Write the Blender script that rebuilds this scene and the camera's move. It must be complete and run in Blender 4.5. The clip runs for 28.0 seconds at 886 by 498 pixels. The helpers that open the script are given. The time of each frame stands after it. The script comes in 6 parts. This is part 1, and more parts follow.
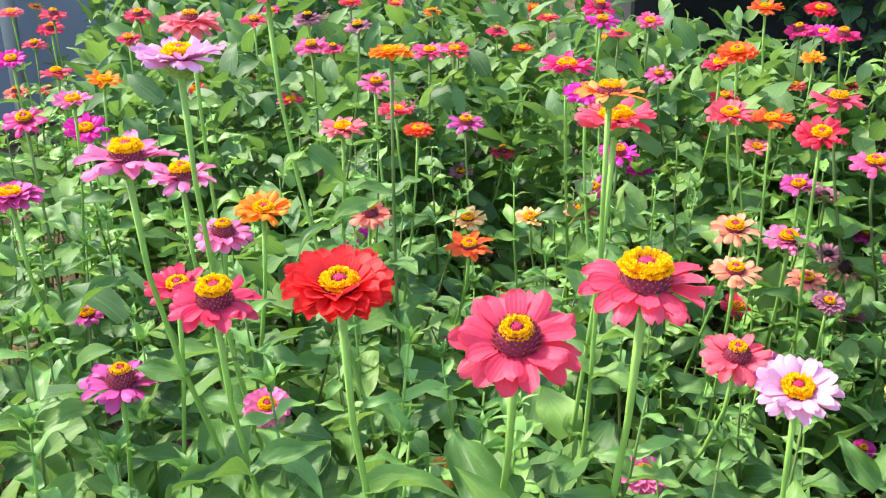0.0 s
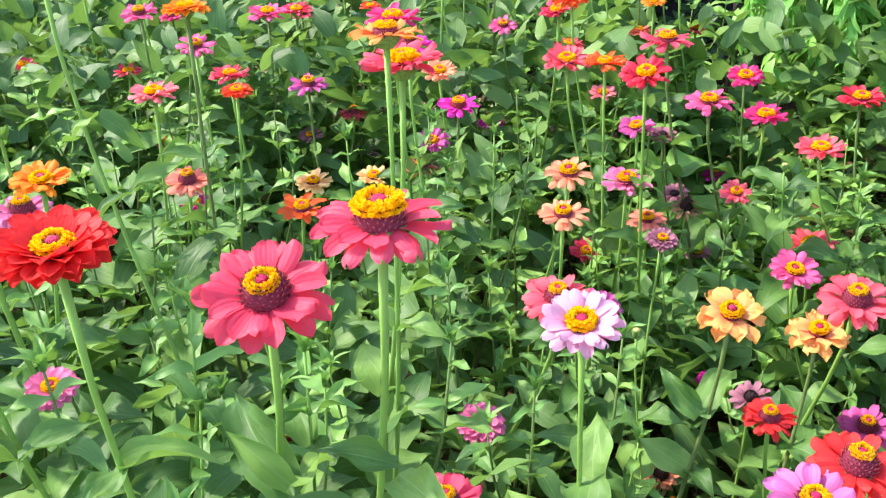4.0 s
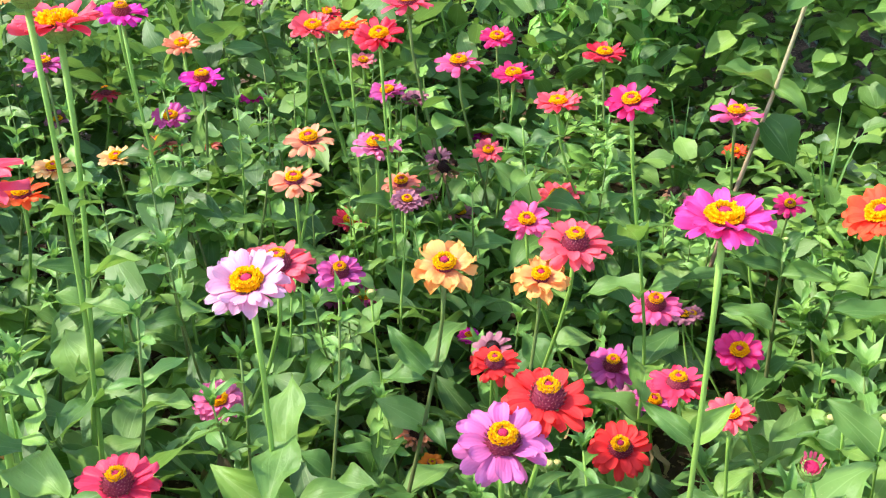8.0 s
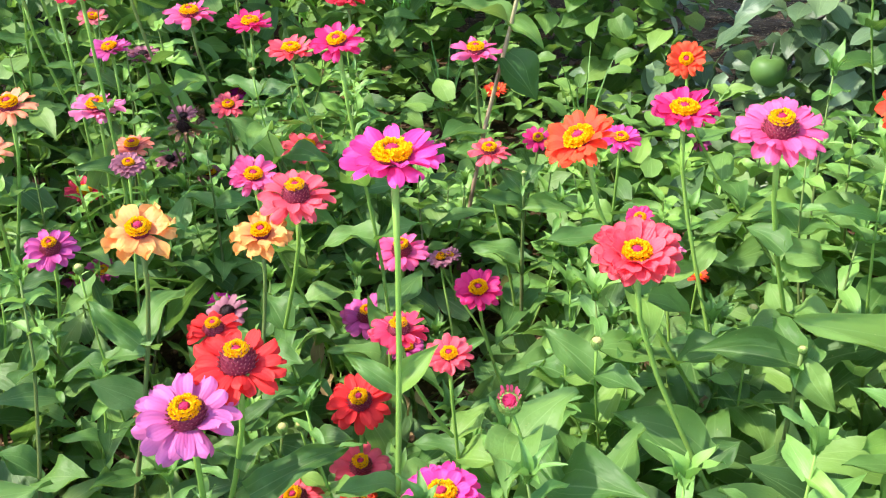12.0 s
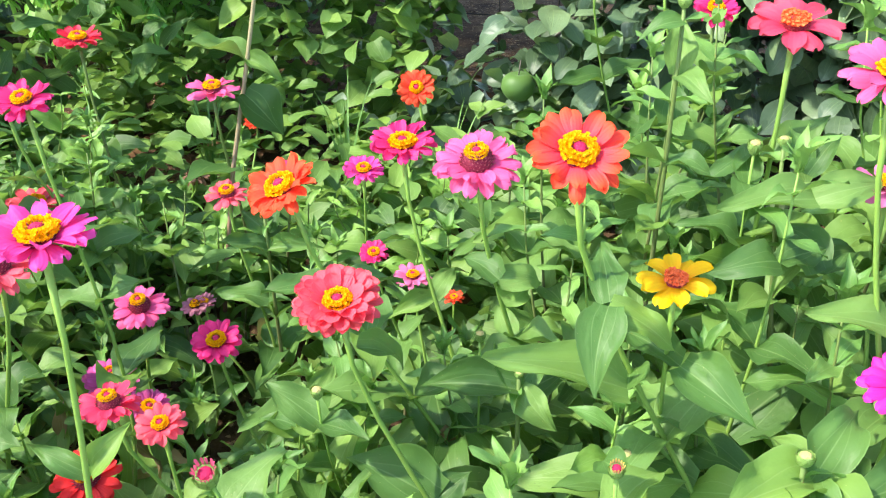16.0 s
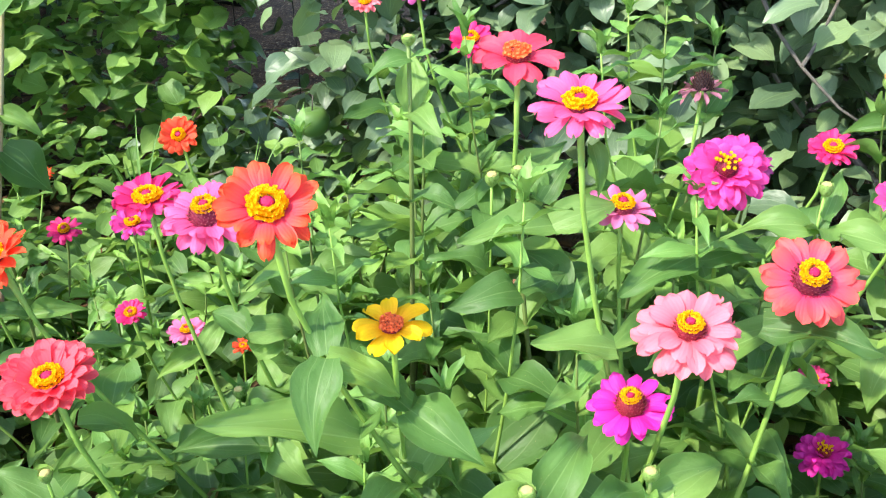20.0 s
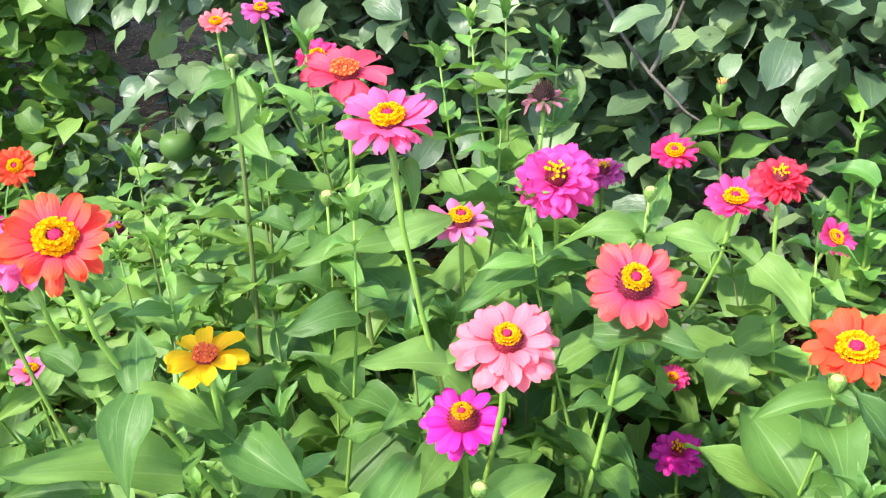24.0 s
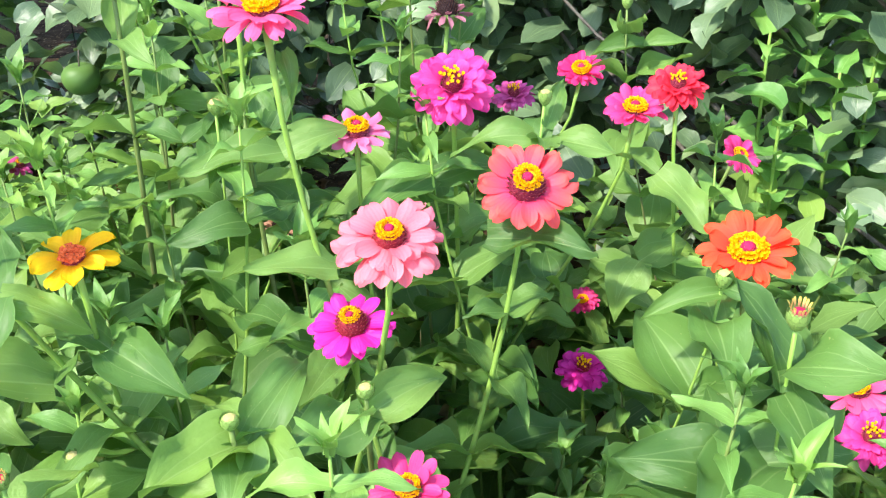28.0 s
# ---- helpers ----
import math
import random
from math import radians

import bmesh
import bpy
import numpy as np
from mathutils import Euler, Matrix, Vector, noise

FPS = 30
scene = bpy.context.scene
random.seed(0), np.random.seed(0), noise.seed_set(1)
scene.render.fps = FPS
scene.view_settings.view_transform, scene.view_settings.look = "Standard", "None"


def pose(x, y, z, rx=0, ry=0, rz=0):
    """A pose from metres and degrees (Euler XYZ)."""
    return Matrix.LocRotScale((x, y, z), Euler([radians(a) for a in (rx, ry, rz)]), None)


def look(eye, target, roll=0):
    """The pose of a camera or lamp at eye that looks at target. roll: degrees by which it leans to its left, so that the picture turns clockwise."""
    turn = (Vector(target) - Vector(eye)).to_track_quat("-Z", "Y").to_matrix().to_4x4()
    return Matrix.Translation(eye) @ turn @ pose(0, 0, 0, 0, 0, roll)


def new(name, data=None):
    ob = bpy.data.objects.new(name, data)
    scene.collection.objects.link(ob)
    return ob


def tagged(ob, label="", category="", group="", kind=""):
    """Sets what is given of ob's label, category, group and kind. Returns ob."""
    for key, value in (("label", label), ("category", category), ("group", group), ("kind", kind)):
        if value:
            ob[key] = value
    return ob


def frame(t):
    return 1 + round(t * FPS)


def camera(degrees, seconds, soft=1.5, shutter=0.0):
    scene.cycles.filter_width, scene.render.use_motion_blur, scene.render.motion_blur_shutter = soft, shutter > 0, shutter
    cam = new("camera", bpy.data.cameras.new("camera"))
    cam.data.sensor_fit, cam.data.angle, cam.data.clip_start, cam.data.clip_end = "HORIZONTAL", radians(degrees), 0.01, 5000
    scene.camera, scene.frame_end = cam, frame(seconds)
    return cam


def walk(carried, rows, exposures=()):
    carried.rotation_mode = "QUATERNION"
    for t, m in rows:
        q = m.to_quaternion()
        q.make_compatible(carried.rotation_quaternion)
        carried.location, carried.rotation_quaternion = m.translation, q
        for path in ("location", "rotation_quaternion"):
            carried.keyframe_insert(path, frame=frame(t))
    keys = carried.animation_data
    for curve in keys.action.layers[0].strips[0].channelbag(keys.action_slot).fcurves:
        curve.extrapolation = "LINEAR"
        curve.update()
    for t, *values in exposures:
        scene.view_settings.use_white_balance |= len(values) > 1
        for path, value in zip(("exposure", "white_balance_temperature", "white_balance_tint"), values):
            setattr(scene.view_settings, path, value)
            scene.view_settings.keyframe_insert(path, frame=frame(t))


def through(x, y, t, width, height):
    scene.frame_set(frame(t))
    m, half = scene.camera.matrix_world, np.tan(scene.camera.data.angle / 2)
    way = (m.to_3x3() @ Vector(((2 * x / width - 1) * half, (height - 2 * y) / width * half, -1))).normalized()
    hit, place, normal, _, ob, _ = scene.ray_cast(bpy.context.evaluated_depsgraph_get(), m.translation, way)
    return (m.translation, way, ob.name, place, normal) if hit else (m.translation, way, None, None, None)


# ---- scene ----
cam = camera(50.7, 28.0, 1.2)
METRES, EYE, TILT, LEAN, TURN = 0.7, 0.95, -22.0, 0.0, 0.0
ROWS = [
    (0.0, 0.0, 0.0, 0.0, 0.0, 0.0, -0.0),
    (0.5, -0.0076, -0.0031, -0.0078, 0.15, -0.16, -0.03),
    (1.0, 0.0101, 0.0145, -0.0084, 0.04, -0.4, 0.15),
    (1.5, 0.0482, 0.03, -0.0178, -0.8, -1.16, 0.82),
    (2.0, 0.0659, 0.03, -0.0201, -1.97, -1.62, 1.88),
    (2.5, 0.0796, 0.0311, -0.0238, -3.06, -1.98, 2.61),
    (3.0, 0.0924, 0.0309, -0.0253, -4.27, -2.19, 3.01),
    (3.5, 0.1103, 0.03, -0.0231, -5.21, -2.23, 3.52),
    (5.5, 0.1709, 0.0271, -0.0215, -9.13, -1.88, 5.3),
    (6.0, 0.1991, 0.0227, -0.0214, -10.43, -1.9, 5.81),
    (6.5, 0.2183, 0.0236, -0.0277, -11.79, -2.06, 6.04),
    (7.0, 0.2375, 0.0263, -0.038, -13.59, -2.53, 6.77),
    (7.5, 0.2598, 0.0266, -0.0539, -15.19, -3.54, 7.29),
    (8.0, 0.2826, 0.0221, -0.0628, -16.59, -4.46, 7.9),
    (8.5, 0.3009, 0.0257, -0.0696, -17.72, -5.3, 8.54),
    (9.0, 0.3221, 0.0331, -0.0773, -18.93, -6.34, 9.09),
    (9.5, 0.3422, 0.0372, -0.0846, -19.8, -7.18, 9.7),
    (10.0, 0.3569, 0.0357, -0.0894, -20.83, -7.75, 10.17),
    (10.5, 0.3759, 0.0308, -0.09, -22.84, -8.2, 10.6),
    (11.0, 0.3991, 0.028, -0.0959, -25.33, -8.64, 10.95),
    (11.5, 0.4194, 0.0257, -0.0972, -26.8, -8.9, 11.44),
    (13.5, 0.4879, 0.0113, -0.1035, -33.04, -10.55, 13.16),
    (14.0, 0.5056, 0.0019, -0.1037, -34.53, -10.82, 13.71),
    (14.5, 0.5189, -0.0065, -0.1011, -35.81, -10.95, 14.2),
    (15.0, 0.5369, -0.0184, -0.0986, -36.98, -10.99, 14.7),
    (15.5, 0.5537, -0.0275, -0.0941, -38.62, -11.08, 14.94),
    (16.0, 0.5736, -0.0341, -0.0935, -40.14, -11.23, 15.38),
    (16.5, 0.5983, -0.0432, -0.0968, -42.16, -11.49, 15.8),
    (17.0, 0.6213, -0.0523, -0.1, -43.95, -11.77, 16.17),
    (17.5, 0.643, -0.0628, -0.1028, -45.42, -12.07, 16.64),
    (18.0, 0.6569, -0.0638, -0.1049, -46.7, -12.35, 17.03),
    (18.5, 0.6726, -0.0771, -0.1075, -47.98, -12.62, 17.44),
    (19.0, 0.6817, -0.0905, -0.1105, -48.79, -12.74, 17.83),
    (19.5, 0.6912, -0.1067, -0.1126, -49.41, -12.7, 18.22),
    (20.0, 0.7026, -0.1189, -0.1168, -49.93, -12.56, 18.41),
    (20.5, 0.711, -0.1302, -0.1173, -50.54, -12.46, 18.6),
    (21.0, 0.7174, -0.1336, -0.1226, -51.24, -12.48, 18.72),
    (21.5, 0.7265, -0.1447, -0.1262, -51.83, -12.49, 18.98),
    (23.5, 0.7614, -0.1801, -0.144, -55.29, -13.35, 19.88),
    (24.0, 0.7689, -0.1787, -0.1467, -56.42, -13.78, 20.05),
    (24.5, 0.7756, -0.1802, -0.1519, -57.23, -14.21, 20.22),
    (25.0, 0.7742, -0.1794, -0.1629, -57.72, -14.71, 20.26),
    (25.5, 0.7769, -0.1684, -0.1762, -58.08, -15.57, 20.22),
    (26.0, 0.7827, -0.1717, -0.1935, -58.48, -16.69, 20.2),
    (26.5, 0.7882, -0.1827, -0.2055, -58.9, -17.43, 20.2),
    (27.0, 0.7895, -0.1937, -0.214, -59.36, -17.89, 20.14),
    (27.5, 0.7901, -0.1925, -0.2191, -59.95, -17.95, 19.94),
    (28.0, 0.793, -0.1969, -0.224, -60.57, -17.93, 19.72),
]
walk(cam, [(t, pose(0, 0, EYE, TILT, LEAN, TURN) @ pose(METRES * x, METRES * y, METRES * z, 90 + pitch, roll, yaw)) for t, x, y, z, yaw, pitch, roll in ROWS])

# ---- light ----
SUN_AZ, SUN_EL = radians(-63), radians(50)
sky = bpy.data.worlds.new("sky")
scene.world = sky
sky.use_nodes = True
_nt = sky.node_tree
_sky = _nt.nodes.new("ShaderNodeTexSky")
_sky.sky_type, _sky.sun_disc = "NISHITA", False
_sky.sun_elevation, _sky.sun_rotation = SUN_EL, SUN_AZ
_nt.links.new(_sky.outputs[0], _nt.nodes["Background"].inputs[0])
_nt.nodes["Background"].inputs[1].default_value = 0.15
sun = new("sun", bpy.data.lights.new("sun", "SUN"))
sun.data.energy, sun.data.angle, sun.data.color = 2.0, radians(2.0), (1.0, 0.94, 0.83)
sun.matrix_world = look((math.sin(SUN_AZ) * math.cos(SUN_EL) * 10, math.cos(SUN_AZ) * math.cos(SUN_EL) * 10, math.sin(SUN_EL) * 10), (0, 0, 0))
scene.view_settings.exposure = 2.0


# ---- materials ----
def lin(r, g, b):
    return tuple((c / 255 / 12.92 if c < 10 else ((c / 255 + 0.055) / 1.055) ** 2.4) for c in (r, g, b)) + (1,)


class Mat:
    """A node material with short helpers."""

    def __init__(self, name):
        self.m = bpy.data.materials.new(name)
        self.m.use_nodes = True
        self.t = self.m.node_tree
        self.bsdf = self.t.nodes["Principled BSDF"]
        self.out = self.t.nodes["Material Output"]

    def node(self, kind):
        return self.t.nodes.new(kind)

    def link(self, a, b):
        self.t.links.new(a, b)

    def math(self, op, a, b=None, clamp=False):
        n = self.node("ShaderNodeMath")
        n.operation, n.use_clamp = op, clamp
        for k, v in enumerate((a, b)):
            if v is None:
                continue
            if isinstance(v, (int, float)):
                n.inputs[k].default_value = v
            else:
                self.link(v, n.inputs[k])
        return n.outputs[0]

    def mix(self, fac, a, b, blend="MIX"):
        n = self.node("ShaderNodeMix")
        n.data_type, n.blend_type = "RGBA", blend
        for k, v in ((0, fac), (6, a), (7, b)):
            if isinstance(v, (int, float, tuple)):
                n.inputs[k].default_value = v
            else:
                self.link(v, n.inputs[k])
        return n.outputs[2]

    def noise(self, scale, detail=3, coord="Object", rough=0.55):
        c = self.node("ShaderNodeTexCoord")
        n = self.node("ShaderNodeTexNoise")
        n.inputs["Scale"].default_value, n.inputs["Detail"].default_value, n.inputs["Roughness"].default_value = scale, detail, rough
        self.link(c.outputs[coord], n.inputs["Vector"])
        return n.outputs[0]

    def own_noise(self, scale, seed, detail=3, rough=0.55):
        """Noise along the leaf's own length and width, different on every leaf."""
        c = self.node("ShaderNodeTexCoord")
        n = self.node("ShaderNodeTexNoise")
        n.noise_dimensions = "4D"
        n.inputs["Scale"].default_value, n.inputs["Detail"].default_value, n.inputs["Roughness"].default_value = scale, detail, rough
        self.link(c.outputs["UV"], n.inputs["Vector"])
        self.link(self.math("MULTIPLY", seed, 97.0), n.inputs["W"])
        return n.outputs[0]

    def uv(self):
        c = self.node("ShaderNodeTexCoord")
        s = self.node("ShaderNodeSeparateXYZ")
        self.link(c.outputs["UV"], s.inputs[0])
        return s.outputs[0], s.outputs[1]

    def ramp(self, fac, *stops):
        n = self.node("ShaderNodeValToRGB")
        while len(n.color_ramp.elements) < len(stops):
            n.color_ramp.elements.new(0.5)
        for e, (p, c) in zip(n.color_ramp.elements, stops):
            e.position, e.color = p, c
        self.link(fac, n.inputs[0])
        return n.outputs[0]

    def bump(self, height, strength, distance=0.002):
        n = self.node("ShaderNodeBump")
        n.inputs["Strength"].default_value, n.inputs["Distance"].default_value = strength, distance
        self.link(height, n.inputs["Height"])
        self.link(n.outputs[0], self.bsdf.inputs["Normal"])
        return n.outputs[0]

    def finish(self, color, rough, gloss=0.4, through=0.0, through_color=None):
        if isinstance(color, tuple):
            self.bsdf.inputs["Base Color"].default_value = color
        else:
            self.link(color, self.bsdf.inputs["Base Color"])
        self.bsdf.inputs["Roughness"].default_value = rough
        self.bsdf.inputs["Specular IOR Level"].default_value = gloss
        if through:
            tr = self.node("ShaderNodeBsdfTranslucent")
            src = through_color if through_color is not None else color
            if isinstance(src, tuple):
                tr.inputs[0].default_value = src
            else:
                self.link(src, tr.inputs[0])
            mx = self.node("ShaderNodeMixShader")
            mx.inputs[0].default_value = through
            self.link(self.bsdf.outputs[0], mx.inputs[1])
            self.link(tr.outputs[0], mx.inputs[2])
            self.link(mx.outputs[0], self.out.inputs[0])
        return self.m


def random_of(m, per_island=False):
    if per_island:
        return m.node("ShaderNodeNewGeometry").outputs["Random Per Island"]
    return m.node("ShaderNodeObjectInfo").outputs["Random"]


def leaf_material(name, dark, mid, light, rough=0.46, gloss=0.45, through=0.36, per_island=False, vein=0.35, blotch=0.35):
    m = Mat(name)
    u, v = m.uv()
    seed = random_of(m, per_island)
    base = m.ramp(seed, (0.0, dark), (0.4, mid), (0.8, light), (1.0, tuple(min(1, c * k) for c, k in zip(light, (1.1, 1.08, 0.8))) + (1,)))
    # three long nerves and slanting side veins
    off = m.math("ABSOLUTE", m.math("SUBTRACT", u, 0.5))
    nerve = m.math("SUBTRACT", 1.0, m.math("MULTIPLY", off, 44.0), clamp=True)
    bow = m.math("ABSOLUTE", m.math("SUBTRACT", off, m.math("MULTIPLY", m.math("SUBTRACT", 1.05, v), 0.27)))
    side = m.math("SUBTRACT", 1.0, m.math("MULTIPLY", bow, 60.0), clamp=True)
    veins = m.math("MAXIMUM", nerve, m.math("MULTIPLY", side, 0.55))
    margin = m.math("SUBTRACT", m.math("MULTIPLY", off, 30.0), 14.2, clamp=True)
    mottled = m.mix(m.math("MULTIPLY", m.own_noise(2.6, seed, 4), blotch), base, light)
    mottled = m.mix(m.math("MULTIPLY", m.math("GREATER_THAN", m.own_noise(2.0, seed, 5, 0.7), 0.66), 0.3), mottled, tuple(0.72 * x for x in dark[:3]) + (1,))
    specks = m.math("GREATER_THAN", m.own_noise(22.0, seed, 2), 0.715)
    mottled = m.mix(m.math("MULTIPLY", specks, 0.4), mottled, lin(196, 190, 120))
    lines = m.math("MAXIMUM", veins, m.math("MULTIPLY", margin, 0.8))
    color = m.mix(m.math("MULTIPLY", lines, vein), mottled, lin(176, 205, 130))
    h = m.math("SUBTRACT", m.math("MULTIPLY", m.own_noise(4.0, seed, 3), 1.1), m.math("MULTIPLY", veins, 0.9))
    m.bump(h, 0.13, 0.025)
    glow = m.mix(0.4, color, lin(146, 186, 66))
    return m.finish(color, rough, gloss, through, glow)


LEAF = leaf_material("zinnia_leaf", lin(54, 91, 44), lin(82, 123, 58), lin(121, 156, 77), rough=0.5, gloss=0.36, vein=0.3)
LEAF_YOUNG = leaf_material("young_leaf", lin(86, 130, 60), lin(106, 150, 70), lin(130, 172, 86), through=0.32)
LEAF_STUFF = leaf_material("zinnia_foliage", lin(54, 88, 46), lin(82, 120, 62), lin(120, 152, 80), rough=0.5, gloss=0.36, per_island=True)
APPLE_LEAF = leaf_material("apple_leaf", lin(60, 82, 58), lin(83, 108, 77), lin(117, 140, 103), 0.42, 0.5, 0.18, True, 0.22)
SHOOT_LEAF = leaf_material("shoot_leaf", lin(104, 164, 74), lin(124, 186, 84), lin(152, 210, 104), 0.45, 0.4, 0.34, True)
VINE_LEAF = leaf_material("vine_leaf", lin(78, 114, 56), lin(100, 138, 66), lin(136, 170, 84), 0.5, 0.35, 0.36, True)
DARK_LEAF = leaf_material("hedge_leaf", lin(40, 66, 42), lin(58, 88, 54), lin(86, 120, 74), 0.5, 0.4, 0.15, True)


def stem_material(name, low, high):
    m = Mat(name)
    u, v = m.uv()
    c = m.mix(m.math("ADD", v, m.math("MULTIPLY", m.math("SUBTRACT", m.noise(30, 3), 0.5), 0.5), clamp=True), low, high)
    m.bump(m.noise(400, 2), 0.3, 0.001)
    return m.finish(c, 0.5, 0.4, 0.18)


STEM = stem_material("green_stem", lin(122, 144, 70), lin(142, 182, 80))
STEM_BROWN = stem_material("purplish_stem", lin(104, 84, 72), lin(116, 142, 70))
STEM_PINK = stem_material("pink_stalk", lin(168, 112, 112), lin(186, 196, 136))


PURE = ("gold", "scarlet", "scarletpink", "flame", "orange", "red")


def petal_material(name, outer, inner, through=0.36):
    m = Mat("petal_" + name)
    u, v = m.uv()
    r = random_of(m)
    edge = m.math("POWER", v, 0.6)
    c = m.mix(edge, inner, outer)
    lines = m.math("SINE", m.math("MULTIPLY", u, 32.0))
    streak = m.math("MULTIPLY", m.math("ADD", lines, 1.0), 0.022)
    c = m.mix(streak, c, tuple(0.55 * x for x in inner[:3]) + (1,))
    pale = tuple(min(1, 0.8 * x + 0.2) for x in outer[:3]) + (1,)
    c = m.mix(m.math("MULTIPLY", m.noise(2.2, 3), m.math("MULTIPLY", r, 0.45 if name == "softpink" else 0.0 if name in PURE else 0.12)), c, pale)
    m.bump(m.math("ADD", m.math("MULTIPLY", lines, 0.15), m.noise(8, 2)), 0.12, 0.03)
    return m.finish(c, 0.5, 0.15 if name in PURE else 0.25, through)


PETAL_COLOURS = {
    "red": ((230, 54, 50), (216, 32, 46)), "crimson": ((226, 34, 66), (206, 20, 62)),
    "coral": ((232, 72, 98), (222, 44, 88)), "rose": ((228, 54, 92), (212, 30, 84)),
    "coralpink": ((236, 92, 104), (228, 60, 96)), "coralorange": ((240, 90, 78), (224, 36, 126)),
    "scarlet": ((240, 88, 46), (230, 54, 60)), "scarletpink": ((240, 88, 42), (228, 44, 116)),
    "flame": ((238, 104, 44), (226, 74, 40)), "orange": ((243, 148, 40), (232, 110, 34)),
    "apricot": ((244, 152, 66), (236, 112, 70)), "gold": ((255, 198, 2), (252, 164, 0)),
    "salmon": ((238, 138, 110), (226, 104, 96)), "peach": ((242, 156, 112), (226, 118, 96)),
    "cream": ((250, 204, 138), (240, 168, 100)), "butter": ((245, 180, 92), (226, 112, 86)),
    "salmonpink": ((238, 124, 132), (226, 90, 110)), "softpink": ((239, 124, 138), (224, 78, 106)),
    "pink": ((236, 94, 148), (224, 64, 126)), "rosepink": ((234, 62, 138), (222, 40, 120)),
    "hot": ((228, 34, 118), (214, 20, 104)), "magenta": ((227, 30, 164), (210, 14, 142)),
    "magentapink": ((233, 62, 154), (214, 36, 132)), "mauve": ((212, 84, 158), (180, 50, 122)),
    "pinklilac": ((226, 120, 164), (208, 84, 138)), "lilac": ((214, 112, 172), (196, 80, 144)),
    "lilacpale": ((222, 158, 198), (206, 124, 174)), "pale": ((226, 170, 196), (212, 132, 174)),
    "dusty": ((176, 110, 128), (120, 62, 78)), "dried": ((176, 128, 96), (112, 76, 62)),
    "striped": ((226, 84, 126), (200, 90, 110)), "yellowbud": ((240, 216, 96), (190, 70, 120)),
    "greenbud": ((150, 184, 90), (120, 160, 70)),
}


def lit(c, k):
    """A petal's own colour: a little paler than the eye takes it to be."""
    return tuple(min(1.0, 1.08 * x * (1 - k) + k) for x in lin(*c)[:3]) + (1,)


PETALS = {k: petal_material(k, lit(a, 0.01 if k in PURE else 0.02), lit(b, 0.01)) for k, (a, b) in PETAL_COLOURS.items()}


def plain_material(name, color, other, scale, rough, gloss=0.3, through=0.0, bump=0.4, distance=0.001):
    m = Mat(name)
    n = m.noise(scale, 4)
    c = m.mix(n, color, other)
    m.bump(m.noise(scale * 4, 3), bump, distance)
    return m.finish(c, rough, gloss, through)


FLORET = plain_material("yellow_florets", lin(255, 222, 18), lin(255, 196, 8), 6, 0.5, 0.3, 0.42)
FLORET_ORANGE = plain_material("orange_florets", lin(250, 138, 66), lin(240, 100, 60), 3, 0.5, 0.3, 0.15)


def cone_material(name, deep, tip):
    """Overlapping bracts, deep at the root and paler at the point."""
    m = Mat(name)
    u, v = m.uv()
    c = m.mix(m.math("ADD", m.math("POWER", v, 1.6), m.math("MULTIPLY", m.math("SUBTRACT", m.noise(9, 3), 0.5), 0.5), clamp=True), deep, tip)
    m.bump(m.noise(40, 2), 0.3, 0.01)
    return m.finish(c, 0.55, 0.3, 0.08)


CONE = cone_material("maroon_cone", lin(136, 42, 68), lin(226, 150, 142))
CONE_RED = cone_material("red_cone", lin(150, 38, 56), lin(232, 142, 122))
CONE_DARK = cone_material("dark_cone", lin(40, 20, 24), lin(112, 78, 60))
BUTTON = plain_material("crimson_button", lin(206, 30, 92), lin(140, 16, 56), 8, 0.55, 0.3)
BARK = plain_material("bark", lin(118, 112, 104), lin(80, 75, 68), 40, 0.85, 0.15, 0, 0.8, 0.004)
BUD_TIP = plain_material("bud_tip", lin(178, 192, 108), lin(186, 150, 104), 6, 0.55, 0.3)
STONE = plain_material("stone", lin(150, 138, 130), lin(112, 102, 96), 18, 0.85, 0.2, 0, 0.7, 0.004)
APPLE = plain_material("green_apple", lin(78, 112, 54), lin(98, 130, 66), 12, 0.5, 0.3, 0, 0.1)
DRY = plain_material("dry_litter", lin(128, 96, 66), lin(84, 60, 42), 30, 0.85, 0.15, 0.1)
WIRE = plain_material("rusty_wire", lin(84, 80, 76), lin(66, 54, 46), 90, 0.6, 0.3)
WALL_GREY = plain_material("grey_sheet", lin(112, 120, 128), lin(92, 100, 108), 3, 0.55, 0.4, 0, 0.15, 0.01)
POLE = plain_material("pale_pole", lin(186, 190, 190), lin(160, 164, 164), 12, 0.5, 0.4)
PLANK = plain_material("pale_plank", lin(168, 162, 150), lin(128, 120, 108), 14, 0.75, 0.2, 0, 0.6, 0.004)
DARK_WALL = plain_material("dark_boards", lin(54, 52, 50), lin(36, 36, 36), 9, 0.8, 0.2, 0, 0.5, 0.01)


def soil_material():
    m = Mat("soil")
    c = m.ramp(m.noise(9, 6), (0.3, lin(58, 44, 34)), (0.55, lin(92, 72, 54)), (0.75, lin(128, 104, 78)))
    c = m.mix(m.math("GREATER_THAN", m.noise(70, 3), 0.62), c, lin(150, 126, 92))
    m.bump(m.noise(45, 6), 0.9, 0.02)
    return m.finish(c, 0.95, 0.1)


SOIL = soil_material()


